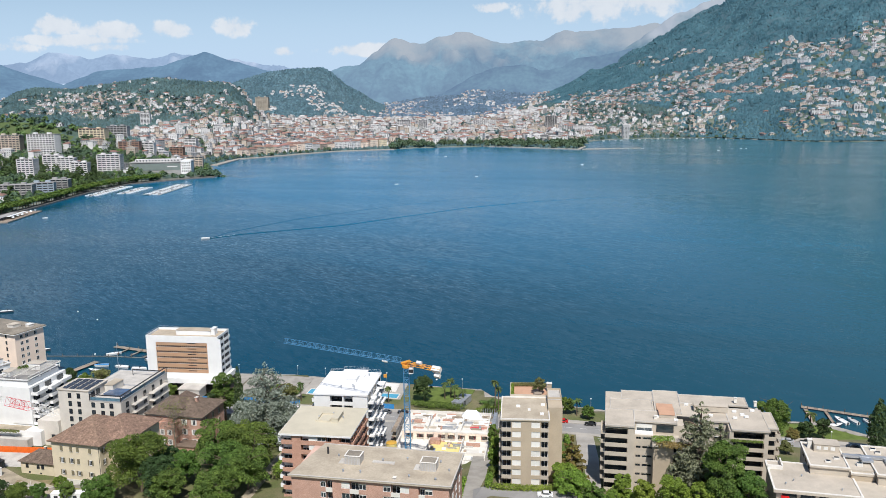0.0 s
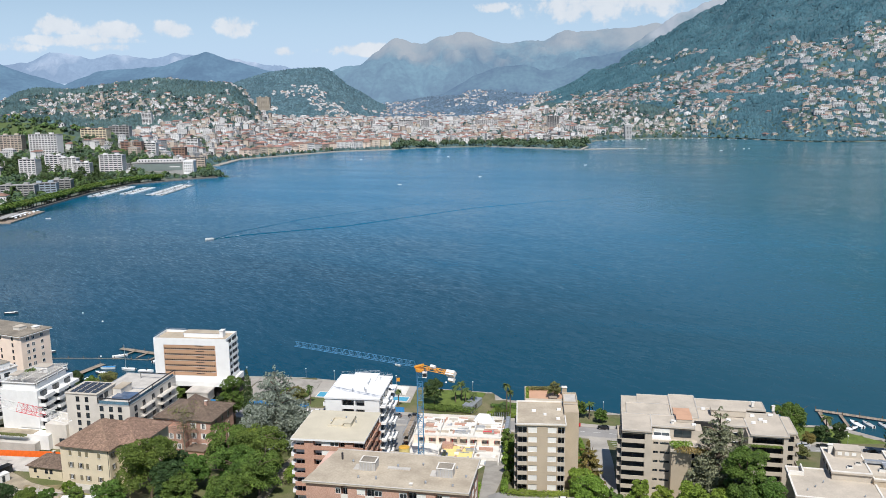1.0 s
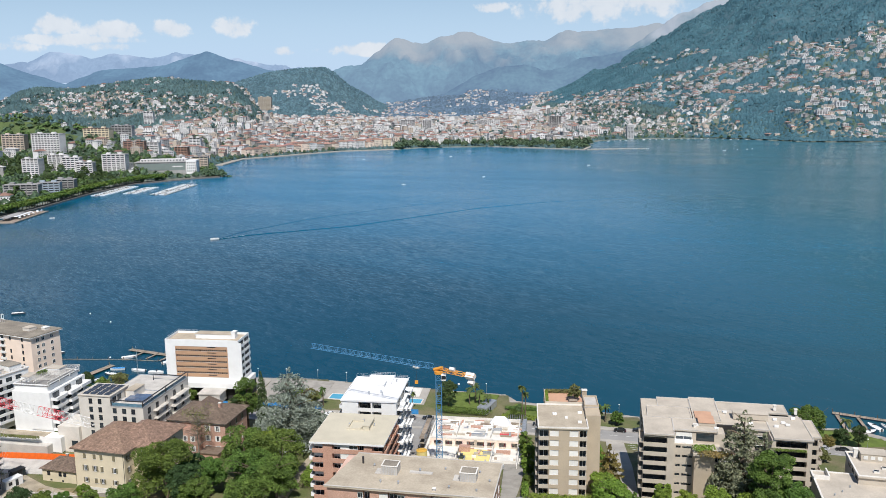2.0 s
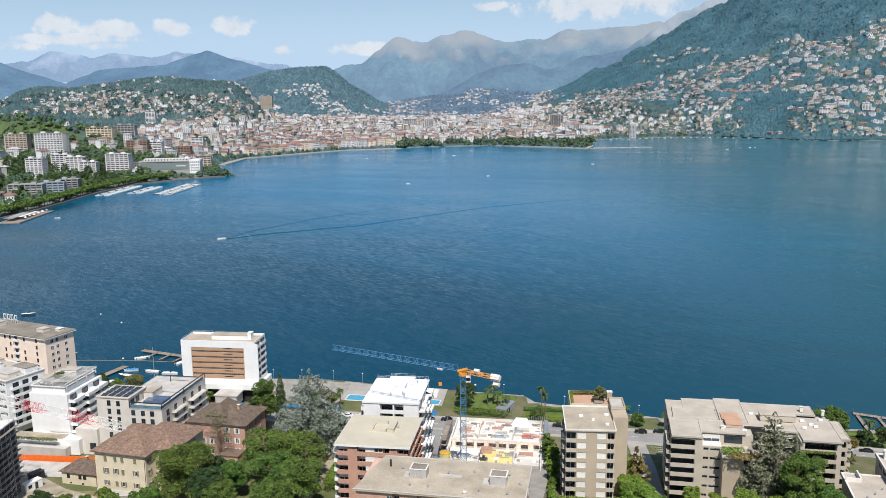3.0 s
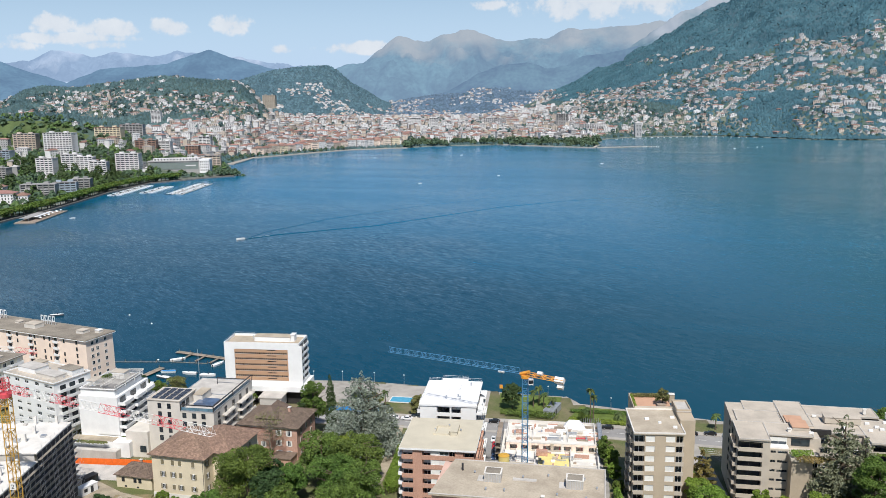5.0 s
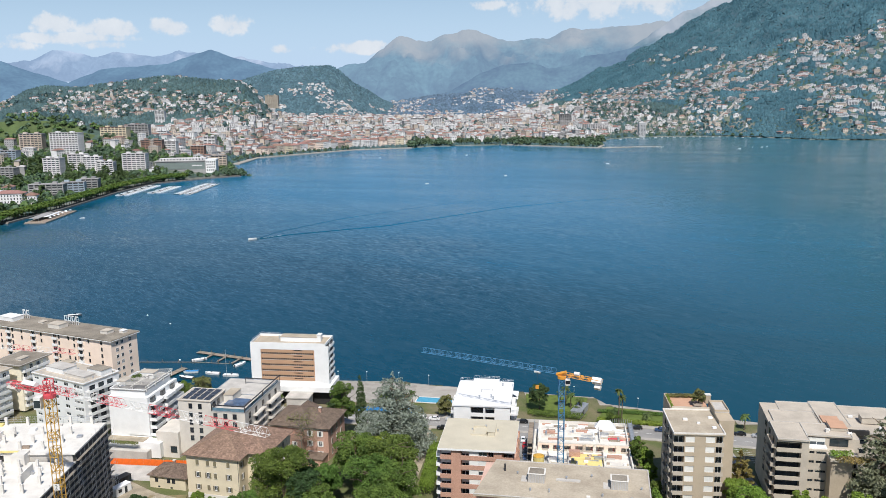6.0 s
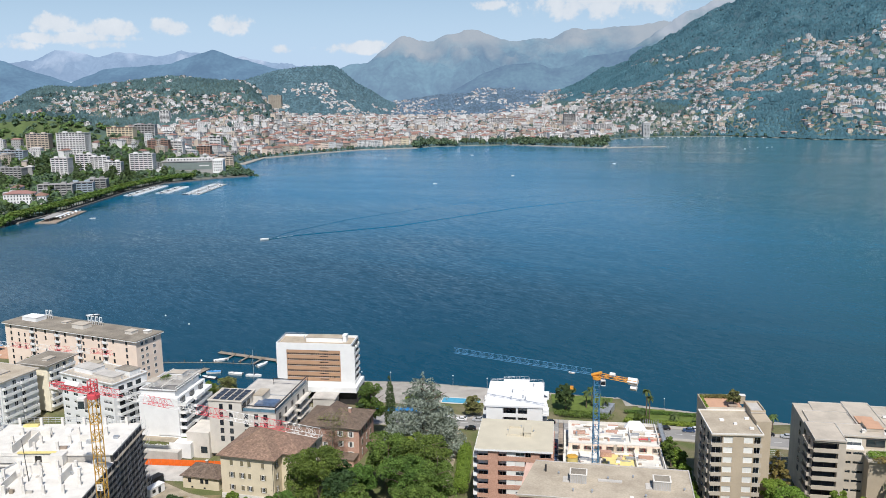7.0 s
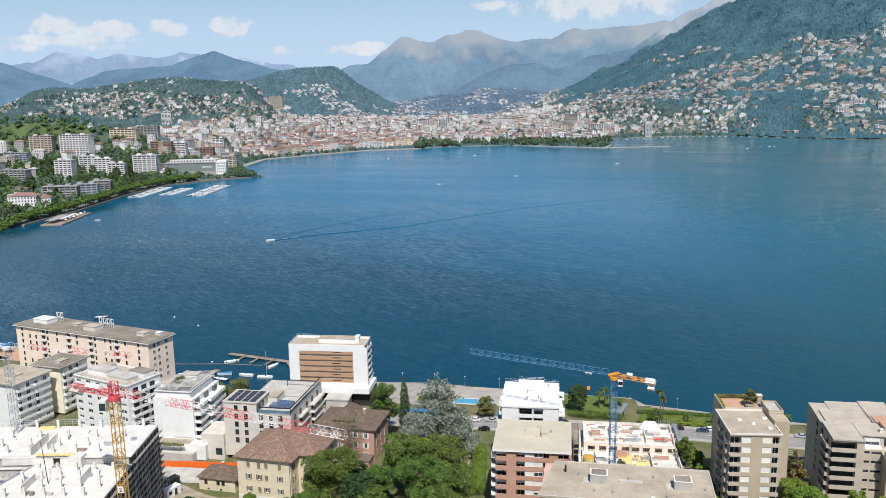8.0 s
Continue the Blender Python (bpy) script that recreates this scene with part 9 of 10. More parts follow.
# the arcaded row along the town's quay
rng = random.Random(21)
QUAY_ROW = ((-452, 1690), (-372, 1790), (-288, 1890), (-190, 1932))
for i, (x, y) in enumerate(along(QUAY_ROW, 21.0)):
    ax, ay = x + 12, y + 15
    rot = math.degrees(math.atan2(100, 84)) if y < 1890 else 23
    t = thing("town_house", rng.choice(("cream town house with clay tile roof", "ochre town house with clay tile roof", "white town house with clay tile roof", "pink town house with clay tile roof")), "house", pose(ax - 14, ay + 16, 3, 0, 0, rot), "houses along the town quay")
    w, d, h = 19.6, 16, rng.choice((15.5, 17, 18.5, 14))
    wall = rng.choice(("wall_light", "wall_warm", "cream", "pink"))
    part("wall", Build().box(-w / 2, w / 2, 0, d, -2, h), M[wall], t)
    part("roof", Build().hip(-w / 2 - 0.6, w / 2 + 0.6, -0.6, d + 0.6, h + 0.002, h + 4.2), M["roof_clay"], t)
    for f in range(4):
        for k in range(6):
            part("window", slab_mesh("row_window", 0, 1.3, -0.08, 0.05, 0, 2.0, M["far_window"]), None, t, at=pose(-w / 2 + 1.2 + k * 3.1, -0.02, 1.2 + f * (h - 1) / 4))

# the rest of the town: every roof a real one, all in one mesh
town = Build()
rng = random.Random(7)
gx, gy = [], []
for iy in range(170):
    for ix in range(190):
        y = 760 + iy * 21.0
        x = -1750 + ix * 21.0 + (iy % 2) * 10
        gx.append(x + rng.uniform(-8, 8))
        gy.append(y + rng.uniform(-8, 8))
gx, gy = np.array(gx), np.array(gy)
keep = (gx > -0.62 * gy - 90) & (gx < 0.55 * gy + 60)
gx, gy = gx[keep], gy[keep]
gd, gz, gs, gf = shore_distance(gx, gy), land(gx, gy), town_share(gx, gy), flank_height(gx, gy)
turn = 0.6 * wobble(gx, gy, 900, 3.0)
HOUSES = []
for x, y, d, z, s, fl, tn in zip(gx.tolist(), gy.tolist(), gd.tolist(), gz.tolist(), gs.tolist(), gf.tolist(), turn.tolist()):
    if d < 22 or rng.random() > s * (0.76 if fl < 20 else 0.9):
        continue
    if y < 1420 and x < -380 and rng.random() < (0.86 if x > -760 else 0.55):
        continue
    if abs(x + 470) < 60 and 1285 < y < 1345:
        continue
    if -170 < x < 300 and d < 95 and y < 2050:
        continue
    old = (-560 < x < 60 and 1660 < y < 2250)
    hill = fl > -130 and x > 350 or z > 62
    if hill:
        w, h_, dd = rng.uniform(9, 19), rng.choice((3.5, 4, 5, 5, 6, 8)), rng.uniform(6, 9)
    elif old:
        w, h_, dd = rng.uniform(10, 19), rng.uniform(9, 16), rng.uniform(9, 13)
    else:
        w, h_, dd = rng.uniform(9, 23), rng.choice((6, 7, 9, 9, 12, 14, 18)), rng.uniform(8, 13)
    pitched = rng.random() < (0.65 if old else 0.5 if hill else 0.5)
    roof = 3 if pitched and rng.random() < (0.8 if old else 0.62) else 4
    wall = rng.choice((0, 0, 0, 0, 1, 1, 2))
    floors = max(2, int(h_ / 3))
    rot = math.atan2(x - 2610, 3700 - y) * 0.75 + rng.uniform(-0.25, 0.25) if fl > 20 else tn + rng.choice((0, 0, 1.57)) + rng.uniform(-0.15, 0.15)
    house_block(town, x, y, z - (0.8 if fl > 20 else 0), rot, w, dd, h_, wall, roof, pitched, floors, y < 2900)
    HOUSES.append((x, y))
# closer clusters of small houses on the mountain's foot
ey = np.array([rng.uniform(2060, 3300) for _ in range(2300)])
ex = np.array([rng.uniform(0.16, 0.60) for _ in range(2300)]) * ey
fits = (flank_height(ex, ey) > 15) & (town_share(ex, ey) > 0.45) & (shore_distance(ex, ey) > 25)
for x, y, z, ok in zip(ex.tolist(), ey.tolist(), land(ex, ey).tolist(), fits.tolist()):
    if ok:
        pitched = rng.random() < 0.5
        h_ = rng.choice((3.5, 4, 5, 6, 8))
        house_block(town, x, y, z - 0.8, math.atan2(x - 2610, 3700 - y) * 0.75 + rng.uniform(-0.25, 0.25), rng.uniform(9, 20), rng.uniform(6, 9), h_, rng.choice((0, 0, 0, 0, 0, 1, 2)), 3 if pitched and rng.random() < 0.45 else 4, pitched, max(2, int(h_ / 3)), True)
        HOUSES.append((x, y))
for x, y, w in ((952, 2530, 34), (985, 2497, 36)):
    house_block(town, x, y, ground_at(x, y) - 1, math.radians(-50), w, 11, 10, 0, 4, False, 3, True)
    HOUSES.append((x, y))
# villages on the hillsides behind the town
for (front, height, x0, x1), tries, far_end, share in ((HILLSIDES[0], 2400, 3500, 0.05), (HILLSIDES[1], 5200, 4190, 0.12)):
    vx = np.array([rng.uniform(x0, x1) for _ in range(tries)])
    vy = np.array([rng.uniform(front + 20, far_end) for _ in range(tries)])
    thick = wobble(vx, vy * 0.7, 340, 6.0) + 0.4 * wobble(vx, vy, 110, 2.0)
    for x, y, z, low, k in zip(vx.tolist(), vy.tolist(), height(vx, vy).tolist(), land(vx, vy).tolist(), thick.tolist()):
        if k > share and z > low - 1 and rng.random() < 1.1 - 0.5 * (y - front) / (far_end - front):
            house_block(town, x, y, z - 0.6, rng.uniform(-0.5, 0.5), rng.uniform(7, 14), rng.uniform(6, 9), rng.choice((3.5, 4.5, 5.5, 7)), rng.choice((0, 0, 0, 1)), rng.choice((3, 4, 4)), rng.random() < 0.6, 2, False)
            HOUSES.append((x, y))
tagged(part("town_houses", town, HOUSE_MATS), "houses and flats of the lakeside town with clay and grey roofs", "houses", kind="stuff")

# ---- woods, park and gardens across the water ----
def tree_field(name, label, pts, zs, radius, height, mat, leaves=14, seed=0, category="trees", leaf=0.42, up=0.25, wild=0.32):
    """Many small trees as one object: each a lump of leaf sprays."""
    r = np.random.default_rng(seed)
    n = len(pts)
    d = r.normal(size=(n, leaves, 3))
    d /= np.linalg.norm(d, axis=2)[..., None]
    d[..., 2] = np.abs(d[..., 2]) * 0.95 - 0.12
    rad = (radius[:, None, None] * np.array([1, 1, 0]) + height[:, None, None] * np.array([0, 0, 0.62]))
    base = np.stack([pts[:, 0], pts[:, 1], zs + height * 0.34], -1)
    p = base[:, None, :] + d * rad * r.uniform(0.7, 1.0, (n, leaves, 1))
    nn = d * 0.75 + r.normal(size=d.shape) * wild + np.array([0, -0.05, up])
    nn /= np.linalg.norm(nn, axis=2)[..., None]
    t = np.cross(nn, r.normal(size=d.shape))
    t /= np.linalg.norm(t, axis=2)[..., None]
    b = np.cross(nn, t)
    s = (radius[:, None] * leaf * r.uniform(0.7, 1.4, (n, leaves)))[..., None]
    q = np.stack([p - t * s - b * s * 0.6, p + t * s * 0.4 - b * s, p + t * s + b * s * 0.3, p - t * s * 0.3 + b * s], 2)
    me = cloud_mesh(name, q.reshape(-1, 3), np.arange(n * leaves * 4).reshape(-1, 4), mat)
    return tagged(new(name, me), label, category, kind="stuff")


rng = np.random.default_rng(3)


def scatter(x0, x1, y0, y1, gap, jitter=0.48):
    xs, ys = np.meshgrid(np.arange(x0, x1, gap), np.arange(y0, y1, gap))
    p = np.stack([xs.ravel(), ys.ravel()], -1) + rng.uniform(-jitter, jitter, (xs.size, 2)) * gap
    return p[(p[:, 0] > -0.62 * p[:, 1] - 90) & (p[:, 0] < 0.55 * p[:, 1] + 60)]


house_map = np.zeros((420, 420), bool)
for x, y in HOUSES:
    i, j = int((x + 2000) / 10.5), int((y - 600) / 9.5)
    if 0 <= i < 420 and 0 <= j < 420:
        house_map[i, j] = True


def free(p):
    i, j = ((p[:, 0] + 2000) / 10.5).astype(int).clip(0, 419), ((p[:, 1] - 600) / 9.5).astype(int).clip(0, 419)
    return ~house_map[i, j]


def grown(p, want):
    p = p[~((np.abs(p[:, 0] + 486) < 62) & (np.abs(p[:, 1] - 1340) < 32))]
    p = p[(vineyard(p[:, 0], p[:, 1]) > 1) | (rng.random(len(p)) < 0.5)]
    d, s = shore_distance(p[:, 0], p[:, 1]), town_share(p[:, 0], p[:, 1])
    return p[(d > 8) & free(p) & (rng.random(len(p)) < want(p, s))]


# left shore: thick gardens between the flats
p = grown(scatter(-1300, -395, 780, 1500, 11), lambda p, s: 0.8 + 0 * s)
light = rng.random(len(p)) < 0.4
for pick, key, words in ((~light, "leaf_far", "dense garden trees between the flats on the shore"), (light, "leaf_garden", "lighter green garden trees between the flats on the shore")):
    q = p[pick]
    tree_field("shore_trees", words, q, land(q[:, 0], q[:, 1]), rng.uniform(3.5, 7.0, len(q)), rng.uniform(6, 14, len(q)), M[key], 34, 4, leaf=0.33)
# tall old trees rising between the shore flats
FLAT_SPOTS = [(o.matrix_world.translation.x, o.matrix_world.translation.y) for o in bpy.data.objects if o.name.startswith("apartment_building") and o.parent is None]
p = np.array([(x, y) for x, y in np.stack([rng.uniform(-790, -508, 150), rng.uniform(860, 1330, 150)], -1) if all(abs(x - fx) > 26 or abs(y - fy) > 16 for fx, fy in FLAT_SPOTS) and vineyard(x, y) > 1])
p = p[shore_distance(p[:, 0], p[:, 1]) > 16]
tree_field("tall_trees", "tall dark cedars and cypresses between the shore flats", p, land(p[:, 0], p[:, 1]), rng.uniform(2.4, 7.5, len(p)), rng.uniform(15, 25, len(p)), M["leaf_dark"], 90, 14, leaf=0.24)
def crown_field(name, label, pts, lie, radius, height, mat, seed=0, sides=5):
    """A closed wood seen from far: each crown an uneven little dome."""
    r = np.random.default_rng(seed)
    n = len(pts)
    ang = (np.arange(sides) / sides * 6.2832)[None, :] + r.uniform(0, 6.28, (n, 1)) + r.uniform(-0.35, 0.35, (n, sides))
    k = radius[:, None] * r.uniform(0.75, 1.25, (n, sides))
    zs = lie(pts[:, 0], pts[:, 1])
    rx, ry = pts[:, :1] + np.cos(ang) * k, pts[:, 1:2] + np.sin(ang) * k
    rim = np.stack([rx, ry, lie(rx.ravel(), ry.ravel()).reshape(n, sides) + height[:, None] * r.uniform(-0.25, 0.2, (n, sides))], -1)
    tip = np.stack([pts[:, 0] + r.uniform(-0.35, 0.35, n) * radius, pts[:, 1] + r.uniform(-0.35, 0.35, n) * radius, zs + height], -1)[:, None, :]
    v = np.concatenate([rim, tip], 1)
    i, j = np.arange(sides), (np.arange(sides) + 1) % sides
    one = np.stack([i, j, np.full(sides, sides)], -1)
    f = (np.arange(n) * (sides + 1))[:, None, None] + one[None]
    return tagged(new(name, cloud_mesh(name, v.reshape(-1, 3), f.reshape(-1, 3), mat)), label, "trees", kind="stuff")


def facing(p, height):
    """True where the slope rises away from the lake's near end."""
    a, b = height(p[:, 0] * 0.985, p[:, 1] * 0.985), height(p[:, 0] * 1.015, p[:, 1] * 1.015)
    return (b - 130) / 1.015 > (a - 130) / 0.985 - 6


# the wooded hills and town gardens
def on_mountain(p):
    f = flank_height(p[:, 0], p[:, 1])
    return (f > 8) | ((p[:, 0] > 600) & (f > -180))


p = scatter(-1900, 620, 1500, 3350, 8.5)
p = grown(p, lambda p, s: np.where(s > 0.5, 0.42, 0.97))
p = p[facing(p, land) | (rng.random(len(p)) < 0.25)]
p = p[~on_mountain(p)]
# these leaves carry painted haze in their bluish colour
crown_field("hill_trees", "garden trees and woods of the town's hills", p, land, rng.uniform(3.2, 6.0, len(p)), rng.uniform(3.4, 7.5, len(p)), M["leaf_hill_haze"], 5)
# the woods of the hillsides behind, leaf colours paled and blued as haze
for (front, height, x0, x1), words, key in zip(HILLSIDES, ("woods of the round hill", "woods of the valley side"), ("leaf_round_hill_haze", "leaf_valley_haze")):
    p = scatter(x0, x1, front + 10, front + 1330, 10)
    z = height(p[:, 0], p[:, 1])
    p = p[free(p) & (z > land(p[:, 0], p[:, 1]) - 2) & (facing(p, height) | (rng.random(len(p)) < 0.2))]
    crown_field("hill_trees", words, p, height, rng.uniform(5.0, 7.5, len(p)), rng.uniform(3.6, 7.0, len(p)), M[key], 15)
# the wooded mountain, its distance haze tinted into leaf and floor colour
p = scatter(150, 2300, 1980, 4200, 6.6)
p = p[on_mountain(p)]
p = p[facing(p, land) | (rng.random(len(p)) < 0.15)]
p = grown(p, lambda p, s: np.where(s > 0.4, 0.5, 0.98))
crown_field("mountain_woods", "dense woods on the mountain side", p, lambda x, y: land(x, y) + 1.2, rng.uniform(4.0, 6.2, len(p)), rng.uniform(2.4, 4.6, len(p)), M["leaf_mountain_haze"], 6)
# small garden trees among the houses
p = scatter(-1700, 1700, 1560, 3300, 16)
d = shore_distance(p[:, 0], p[:, 1])
p = p[(d > 12) & (town_share(p[:, 0], p[:, 1]) > 0.35) & (rng.random(len(p)) < 0.6)]
tree_field("garden_trees", "small garden trees among the town houses", p, land(p[:, 0], p[:, 1]), rng.uniform(2.0, 4.5, len(p)), rng.uniform(4, 11, len(p)), M["leaf_far"], 10, 16, leaf=0.42)
# clumps of tall dark trees between the houses
p = scatter(-1500, 700, 1560, 2900, 20)
d, s = shore_distance(p[:, 0], p[:, 1]), town_share(p[:, 0], p[:, 1])
p = p[(d > 30) & (s > 0.3) & free(p) & (wobble(p[:, 0], p[:, 1], 210, 9.0) > 0.12) & (rng.random(len(p)) < 0.7)]
# clumps farther off take the haze-tinted leaf colour
for pick, key, words in ((p[:, 1] < 1900, "leaf_far", "clumps of tall dark trees between the town houses"), (p[:, 1] >= 1900, "leaf_hill_haze", "clumps of tall hazy trees between the hill houses")):
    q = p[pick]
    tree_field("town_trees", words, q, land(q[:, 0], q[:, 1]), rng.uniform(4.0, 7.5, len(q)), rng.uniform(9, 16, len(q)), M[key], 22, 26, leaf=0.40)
# the park on the point
p = scatter(-170, 300, 1850, 2050, 10.5)
d = shore_distance(p[:, 0], p[:, 1])
p = p[(d > 3) & (d < 75) & (rng.random(len(p)) < 0.12 + 0.72 * (wobble(p[:, 0], p[:, 1], 110, 2.0) > -0.08))]
bright = wobble(p[:, 0], p[:, 1], 70, 5.0) + rng.uniform(-0.3, 0.3, len(p)) > 0.3
for pick, key, words in ((~bright, "leaf_far", "tall dark park trees along the water"), (bright, "leaf_park", "lighter olive park trees along the water")):
    q = p[pick]
    tree_field("park_trees", words, q, land(q[:, 0], q[:, 1]), rng.uniform(4.0, 8.5, len(q)), rng.uniform(9, 18, len(q)) * (1.15 + 0.5 * wobble(q[:, 0], q[:, 1], 60, 3.0)), M[key], 46, 8, leaf=0.30)
# planting along the quays
p = np.array([q for q in along([(-380, 1318), (-425, 1300)], 9)] + [q for q in along([(-470, 1560), (-462, 1670), (-380, 1772), (-295, 1872)], 16)] + [q for q in along([(345, 2200), (440, 2272), (660, 2268), (735, 2196)], 24)])
p = p + rng.uniform(-4, 4, p.shape) + np.array([-8, 6])
p = np.concatenate([p, np.array((-412, 1330)) + rng.uniform(-1, 1, (22, 2)) * np.array((20, 15))])
tree_field("quay_trees", "round trees along the town quay", p, land(p[:, 0], p[:, 1]), rng.uniform(3.5, 5.5, len(p)), rng.uniform(8, 13, len(p)), M["leaf_far"], 40, 9, leaf=0.3)


def clipped_tree():
    t = thing("promenade_tree", "clipped round tree in the promenade row", "tree", pose(0, 0, -500), "promenade tree row")
    part("trunk", Build().tube((0, 0, -0.3), (0, 0, 2.6), 0.22, 0.16, 6), M["bark"], t)
    v, f = leaf_cloud([(0, 0, 4.0), (1.6, 0.6, 3.8), (-1.5, -0.5, 3.9), (0.3, 1.4, 3.7), (0, -1.4, 3.8)], [2.6, 2.0, 2.0, 1.9, 1.9], 260, 0.75, 0.75, 0.65, 3)
    part("crown", cloud_mesh("crown", v, f, M["leaf"]), None, t)
    return t


first_tree = None
for x, y in along([(-521, 800), (-517, 868), (-509, 940), (-511, 1106), (-498, 1216), (-465, 1258)], 6.2):
    at = pose(x - 3, y, ground_at(x - 3, y), 0, 0, (x * 37 + y * 91) % 360) @ Matrix.Scale(1.35, 4)
    if first_tree is None:
        first_tree = clipped_tree()
        first_tree.matrix_basis = at
    else:
        copy_thing(first_tree, at)
M["shore_stone"] = material("dark_shore_stone", (0.19, 0.18, 0.165), 0.9, spread=0.35, scale=0.25, fine=9)
ribbon("promenade", "grey promenade with dark stone edge along the shore", "promenade", [(-523, 800), (-519, 868), (-511, 940), (-513, 1106), (-499, 1220), (-436, 1291), (-400, 1318)], 9, 0.2, "shore_stone", 2.6, shift=-2.2)
ribbon("promenade", "pale quay of the town", "promenade", [(-466, 1530), (-463, 1672), (-378, 1778), (-292, 1880), (-166, 1930)], 15, 0.2, "stone", 2.6, shift=-3.0)
ribbon("shore_strip", "pale stony beach on the point", "beach", [(60, 1999), (160, 1930), (256, 1866), (300, 2030)], 7, 0.3, "pavement", 4.0)
deck("shore_strip", "pale stony breakwater with moored boats", "breakwater", [(262, 1862), (345, 1880), (398, 1888), (396, 1898), (340, 1894), (262, 1876)], -2, 1.3, "stone")

# ---- far marinas, boats and the wake ----
def pontoon(pts, wide, label):
    for (ax, ay), (bx, by) in zip(pts, pts[1:]):
        L, rot = math.hypot(bx - ax, by - ay), math.degrees(math.atan2(by - ay, bx - ax))
        t = thing("pontoon", label, "pontoon", pose(ax, ay, 0, 0, 0, rot))
        part("walkway", Build().box(0, L, -wide / 2, wide / 2, -0.4, 0.8), M["concrete"], t)
        for i in range(int(L / 14) + 1):
            part("pile", shared("pile", lambda: Build().tube((0, 0, -4), (0, 0, 1.1), 0.16, 0.14, 7).mesh("pile", M["bark"])), None, t, at=pose(i * 14, wide / 2 + 0.3, 1.0))


k = 0
for (ax, ay), (bx, by) in (((-490, 1075), (-488, 1190)), ((-456, 1097), (-453, 1176)), ((-414, 1082), (-412, 1210)), ((-401, 1082), (-399, 1206))):
    pontoon([(ax, ay), (bx, by)], 2.4, "narrow concrete pontoon of the far marina")
    n = int(math.hypot(bx - ax, by - ay) / 7.5)
    for i in range(n):
        x, y = ax + (bx - ax) * (i + 0.5) / n, ay + (by - ay) * (i + 0.5) / n
        for side in ((-1, 1) if ax < -420 else (-1,)):
            k += 1
            copy_thing(BOATS[(0, 3, 0, 2, 0, 3)[k % 6]], pose(x + side * 6.2, y, 0, 0, 0, 90 + side * 90 + (k * 13) % 9))


def bathing_raft():
    t = thing("bathing_platform", "floating wooden bathing platform with pale roof", "platform", pose(-489, 845, 0, 0, 0, 95))
    part("deck", Build().box(0, 88, -14, 8, -0.5, 1.0), M["wood"], t)
    part("roof", Build().box(8, 52, -4, 6, 4.0, 4.4), M["roof_town"], t)
    part("roof_edge", Build().box(20, 60, -8, -4.2, 3.8, 4.2), M["white_panel"], t)
    for i in range(8):
        part("post", shared("raft_post", lambda: Build().tube((0, 0, 0), (0, 0, 3.0), 0.15).mesh("post", M["steel"])), None, t, at=pose(9 + i * 6, -3.5, 1.0))
    for i in range(14):
        part("parasol", shared("parasol", lambda: Build().tube((0, 0, 0), (0, 0, 2.2), 0.05).tube((0, 0, 2.0), (0, 0, 2.7), 1.6, 0.1, 8).mesh("parasol", M["white_panel"])), None, t, at=pose(20 + i * 4.5, -11 + (i * 7) % 5, 1.0))


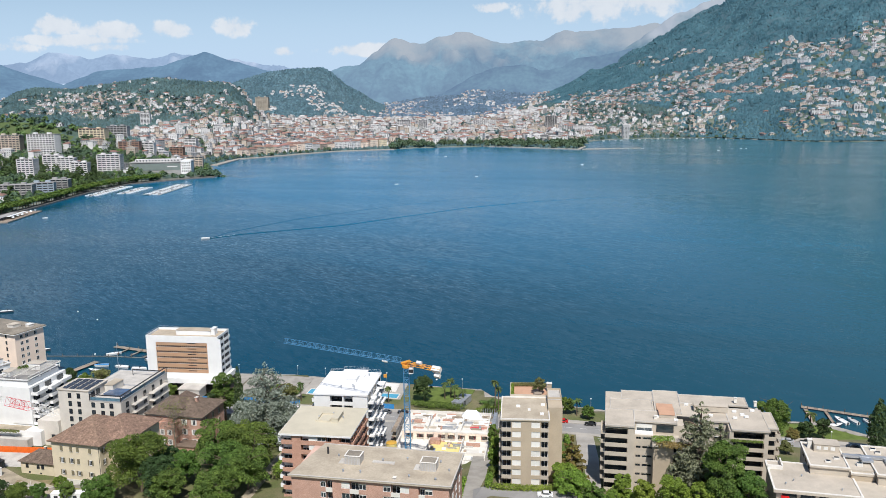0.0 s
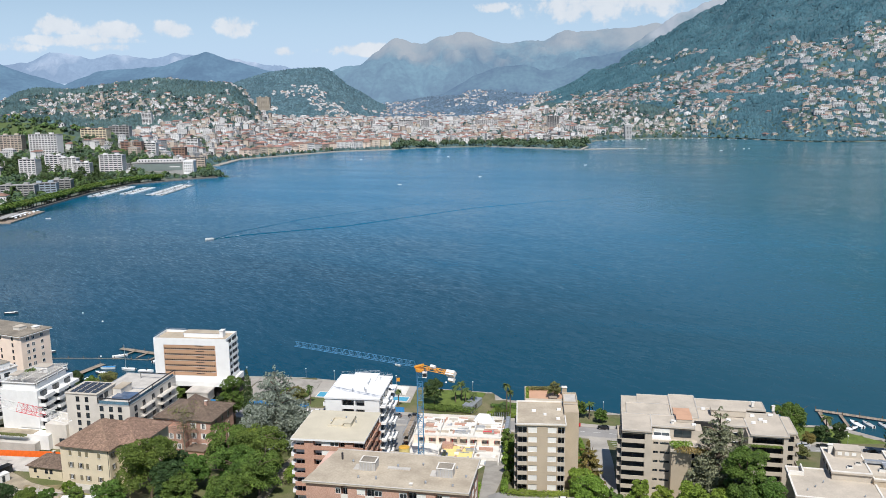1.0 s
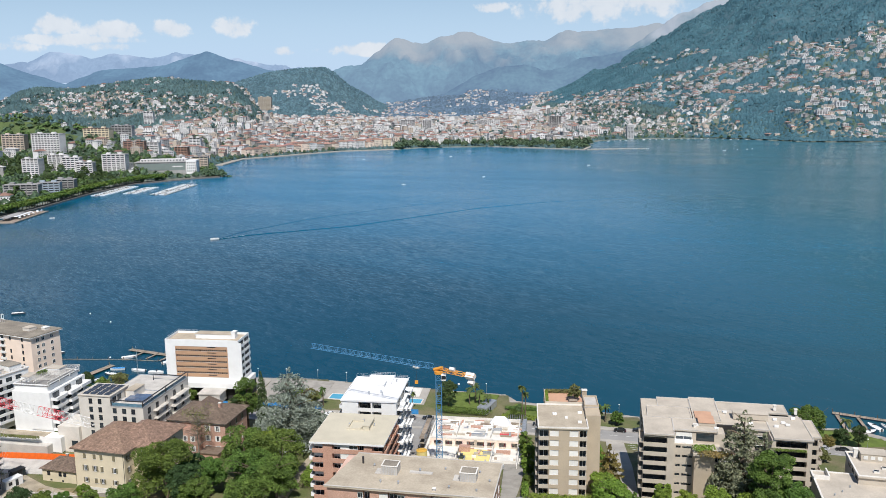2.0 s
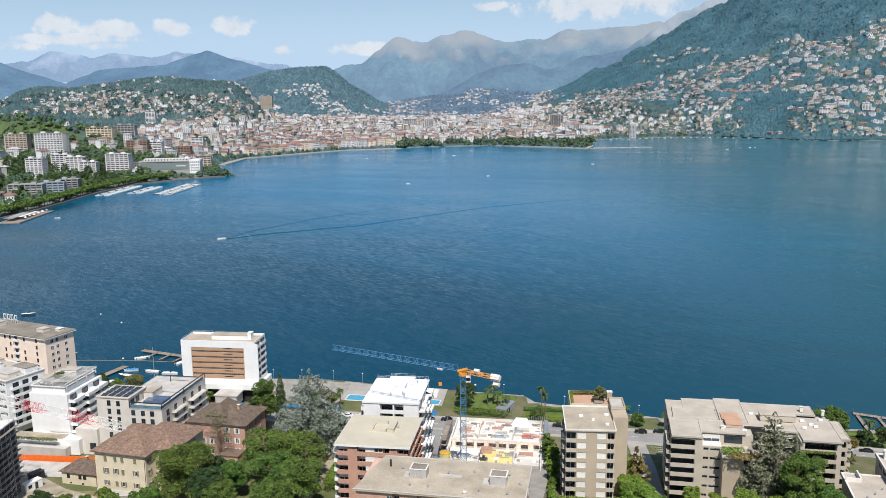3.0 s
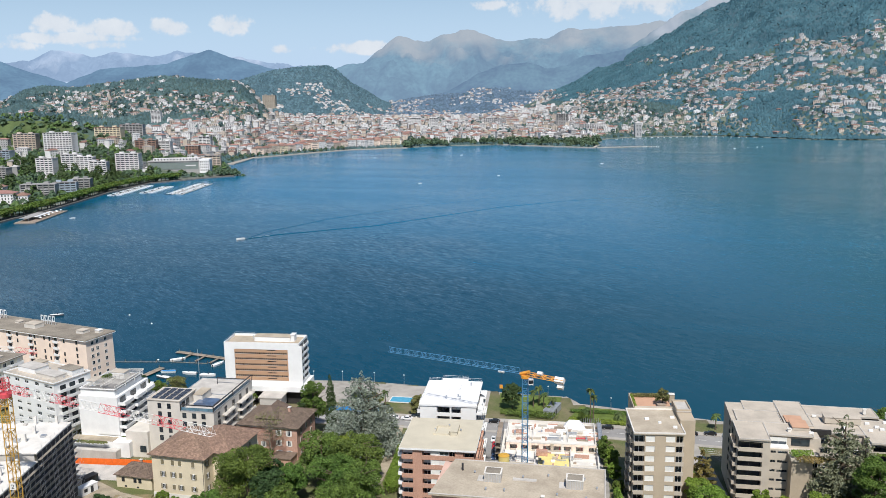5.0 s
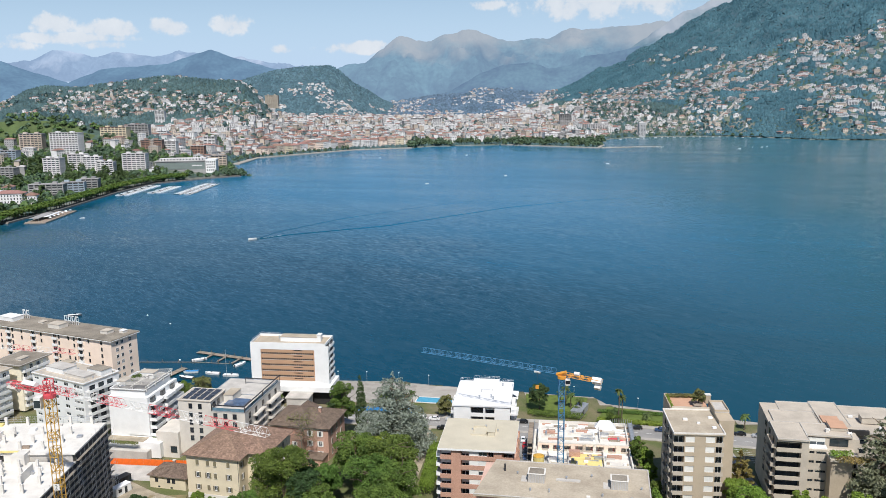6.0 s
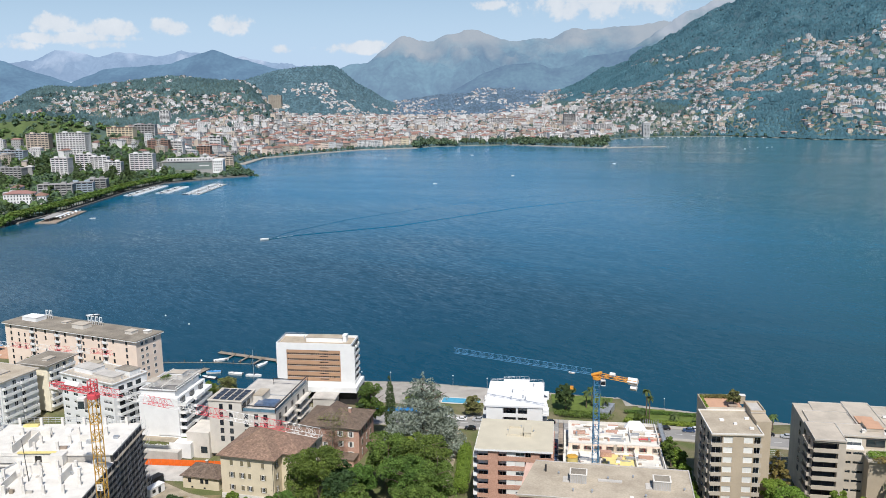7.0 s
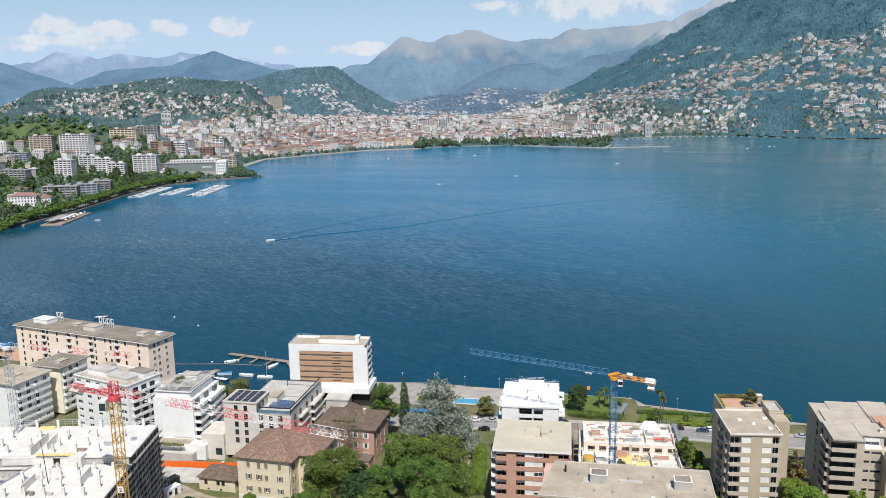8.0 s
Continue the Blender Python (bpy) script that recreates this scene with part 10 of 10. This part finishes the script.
bathing_raft()
for x, y, rot, kk in ((-451.5, 879.3, 15, 0), (-94.2, 1187, 0, 0), (22.3, 1288, 10, 3), (211, 1478, 0, 0), (606, 1844, 5, 0), (544, 1800, 0, 0), (-209, 1652, 0, 3), (-37, 1703, 10, 0), (620, 1852, 40, 0), (585, 1840, 80, 0)):
    copy_thing(BOATS[kk], pose(x, y, 0, 0, 0, rot) @ Matrix.Scale(0.75, 4))
for i in range(26):
    copy_thing(BOATS[(0, 3)[i % 2]], pose(275 + i * 5.0, 1880 + (i % 3) * 4 - i * 0.3, 0.6, 0, 0, 70 + (i * 31) % 40))
for i in range(22):
    copy_thing(BOATS[(0, 3, 0)[i % 3]], pose(360 + i * 17, 2176 + 62 * math.sin(min(1.0, i / 10) * 1.57) - max(0, i - 16) * 10, 0, 0, 0, (i * 57) % 180))
runner = copy_thing(BOATS[0], pose(-232.9, 742.7, 0.1, 0, 0, 205) @ Matrix.Scale(1.05, 4))
tagged(runner, "white motor boat running across the lake", "boat", "boats under way")
M["foam"] = material("pale_churned_water", (0.55, 0.62, 0.66), 0.4, spread=0.4, scale=0.3)


def wake(pts, wide, high, mat, label):
    """A low swell line on the water."""
    line = []
    for (ax, ay), (bx, by) in zip(pts, pts[1:]):
        n = 14
        line += [(ax + (bx - ax) * i / n, ay + (by - ay) * i / n) for i in range(n)]
    v, f = [], []
    n = len(line)
    for i, (x, y) in enumerate(line):
        ax, ay = line[max(i - 1, 0)]
        bx, by = line[min(i + 1, n - 1)]
        l = math.hypot(bx - ax, by - ay)
        nx, ny = -(by - ay) / l, (bx - ax) / l
        w = wide * (0.5 + 0.9 * i / n) * (0.85 + 0.15 * math.sin(i * 2.1))
        h = high * (1.1 - 0.8 * i / n) * math.sin(min(1, (n - 1 - i) / 8) * 1.57)
        for s, zz in ((-0.5, 0.01), (-0.15, h), (0.15, h * 0.7), (0.5, 0.01)):
            v.append((x + nx * w * s, y + ny * w * s, zz))
    for i in range(n - 1):
        for j in range(3):
            f.append((4 * i + j, 4 * i + 4 + j, 4 * i + 5 + j, 4 * i + 1 + j))
    return tagged(part("wake", Build().quad_mesh(v, f), M[mat], smooth=True), label, "wake", kind="stuff")


wake([(-229, 745), (-205, 766), (-118, 814.5), (7.4, 936.5), (85, 985), (167.3, 1016.6), (248, 1039), (330, 1058)], 4.6, 0.42, "water", "long curving boat wake on the lake")
wake([(-229, 746), (-221, 779), (-171.5, 861), (-95, 942), (-4.6, 1017), (111, 1066)], 4.2, 0.30, "water", "long curving boat wake on the lake")
wake([(-229, 745.5), (-221, 754), (-210, 764)], 2.2, 0.4, "foam", "white churned water behind a boat")
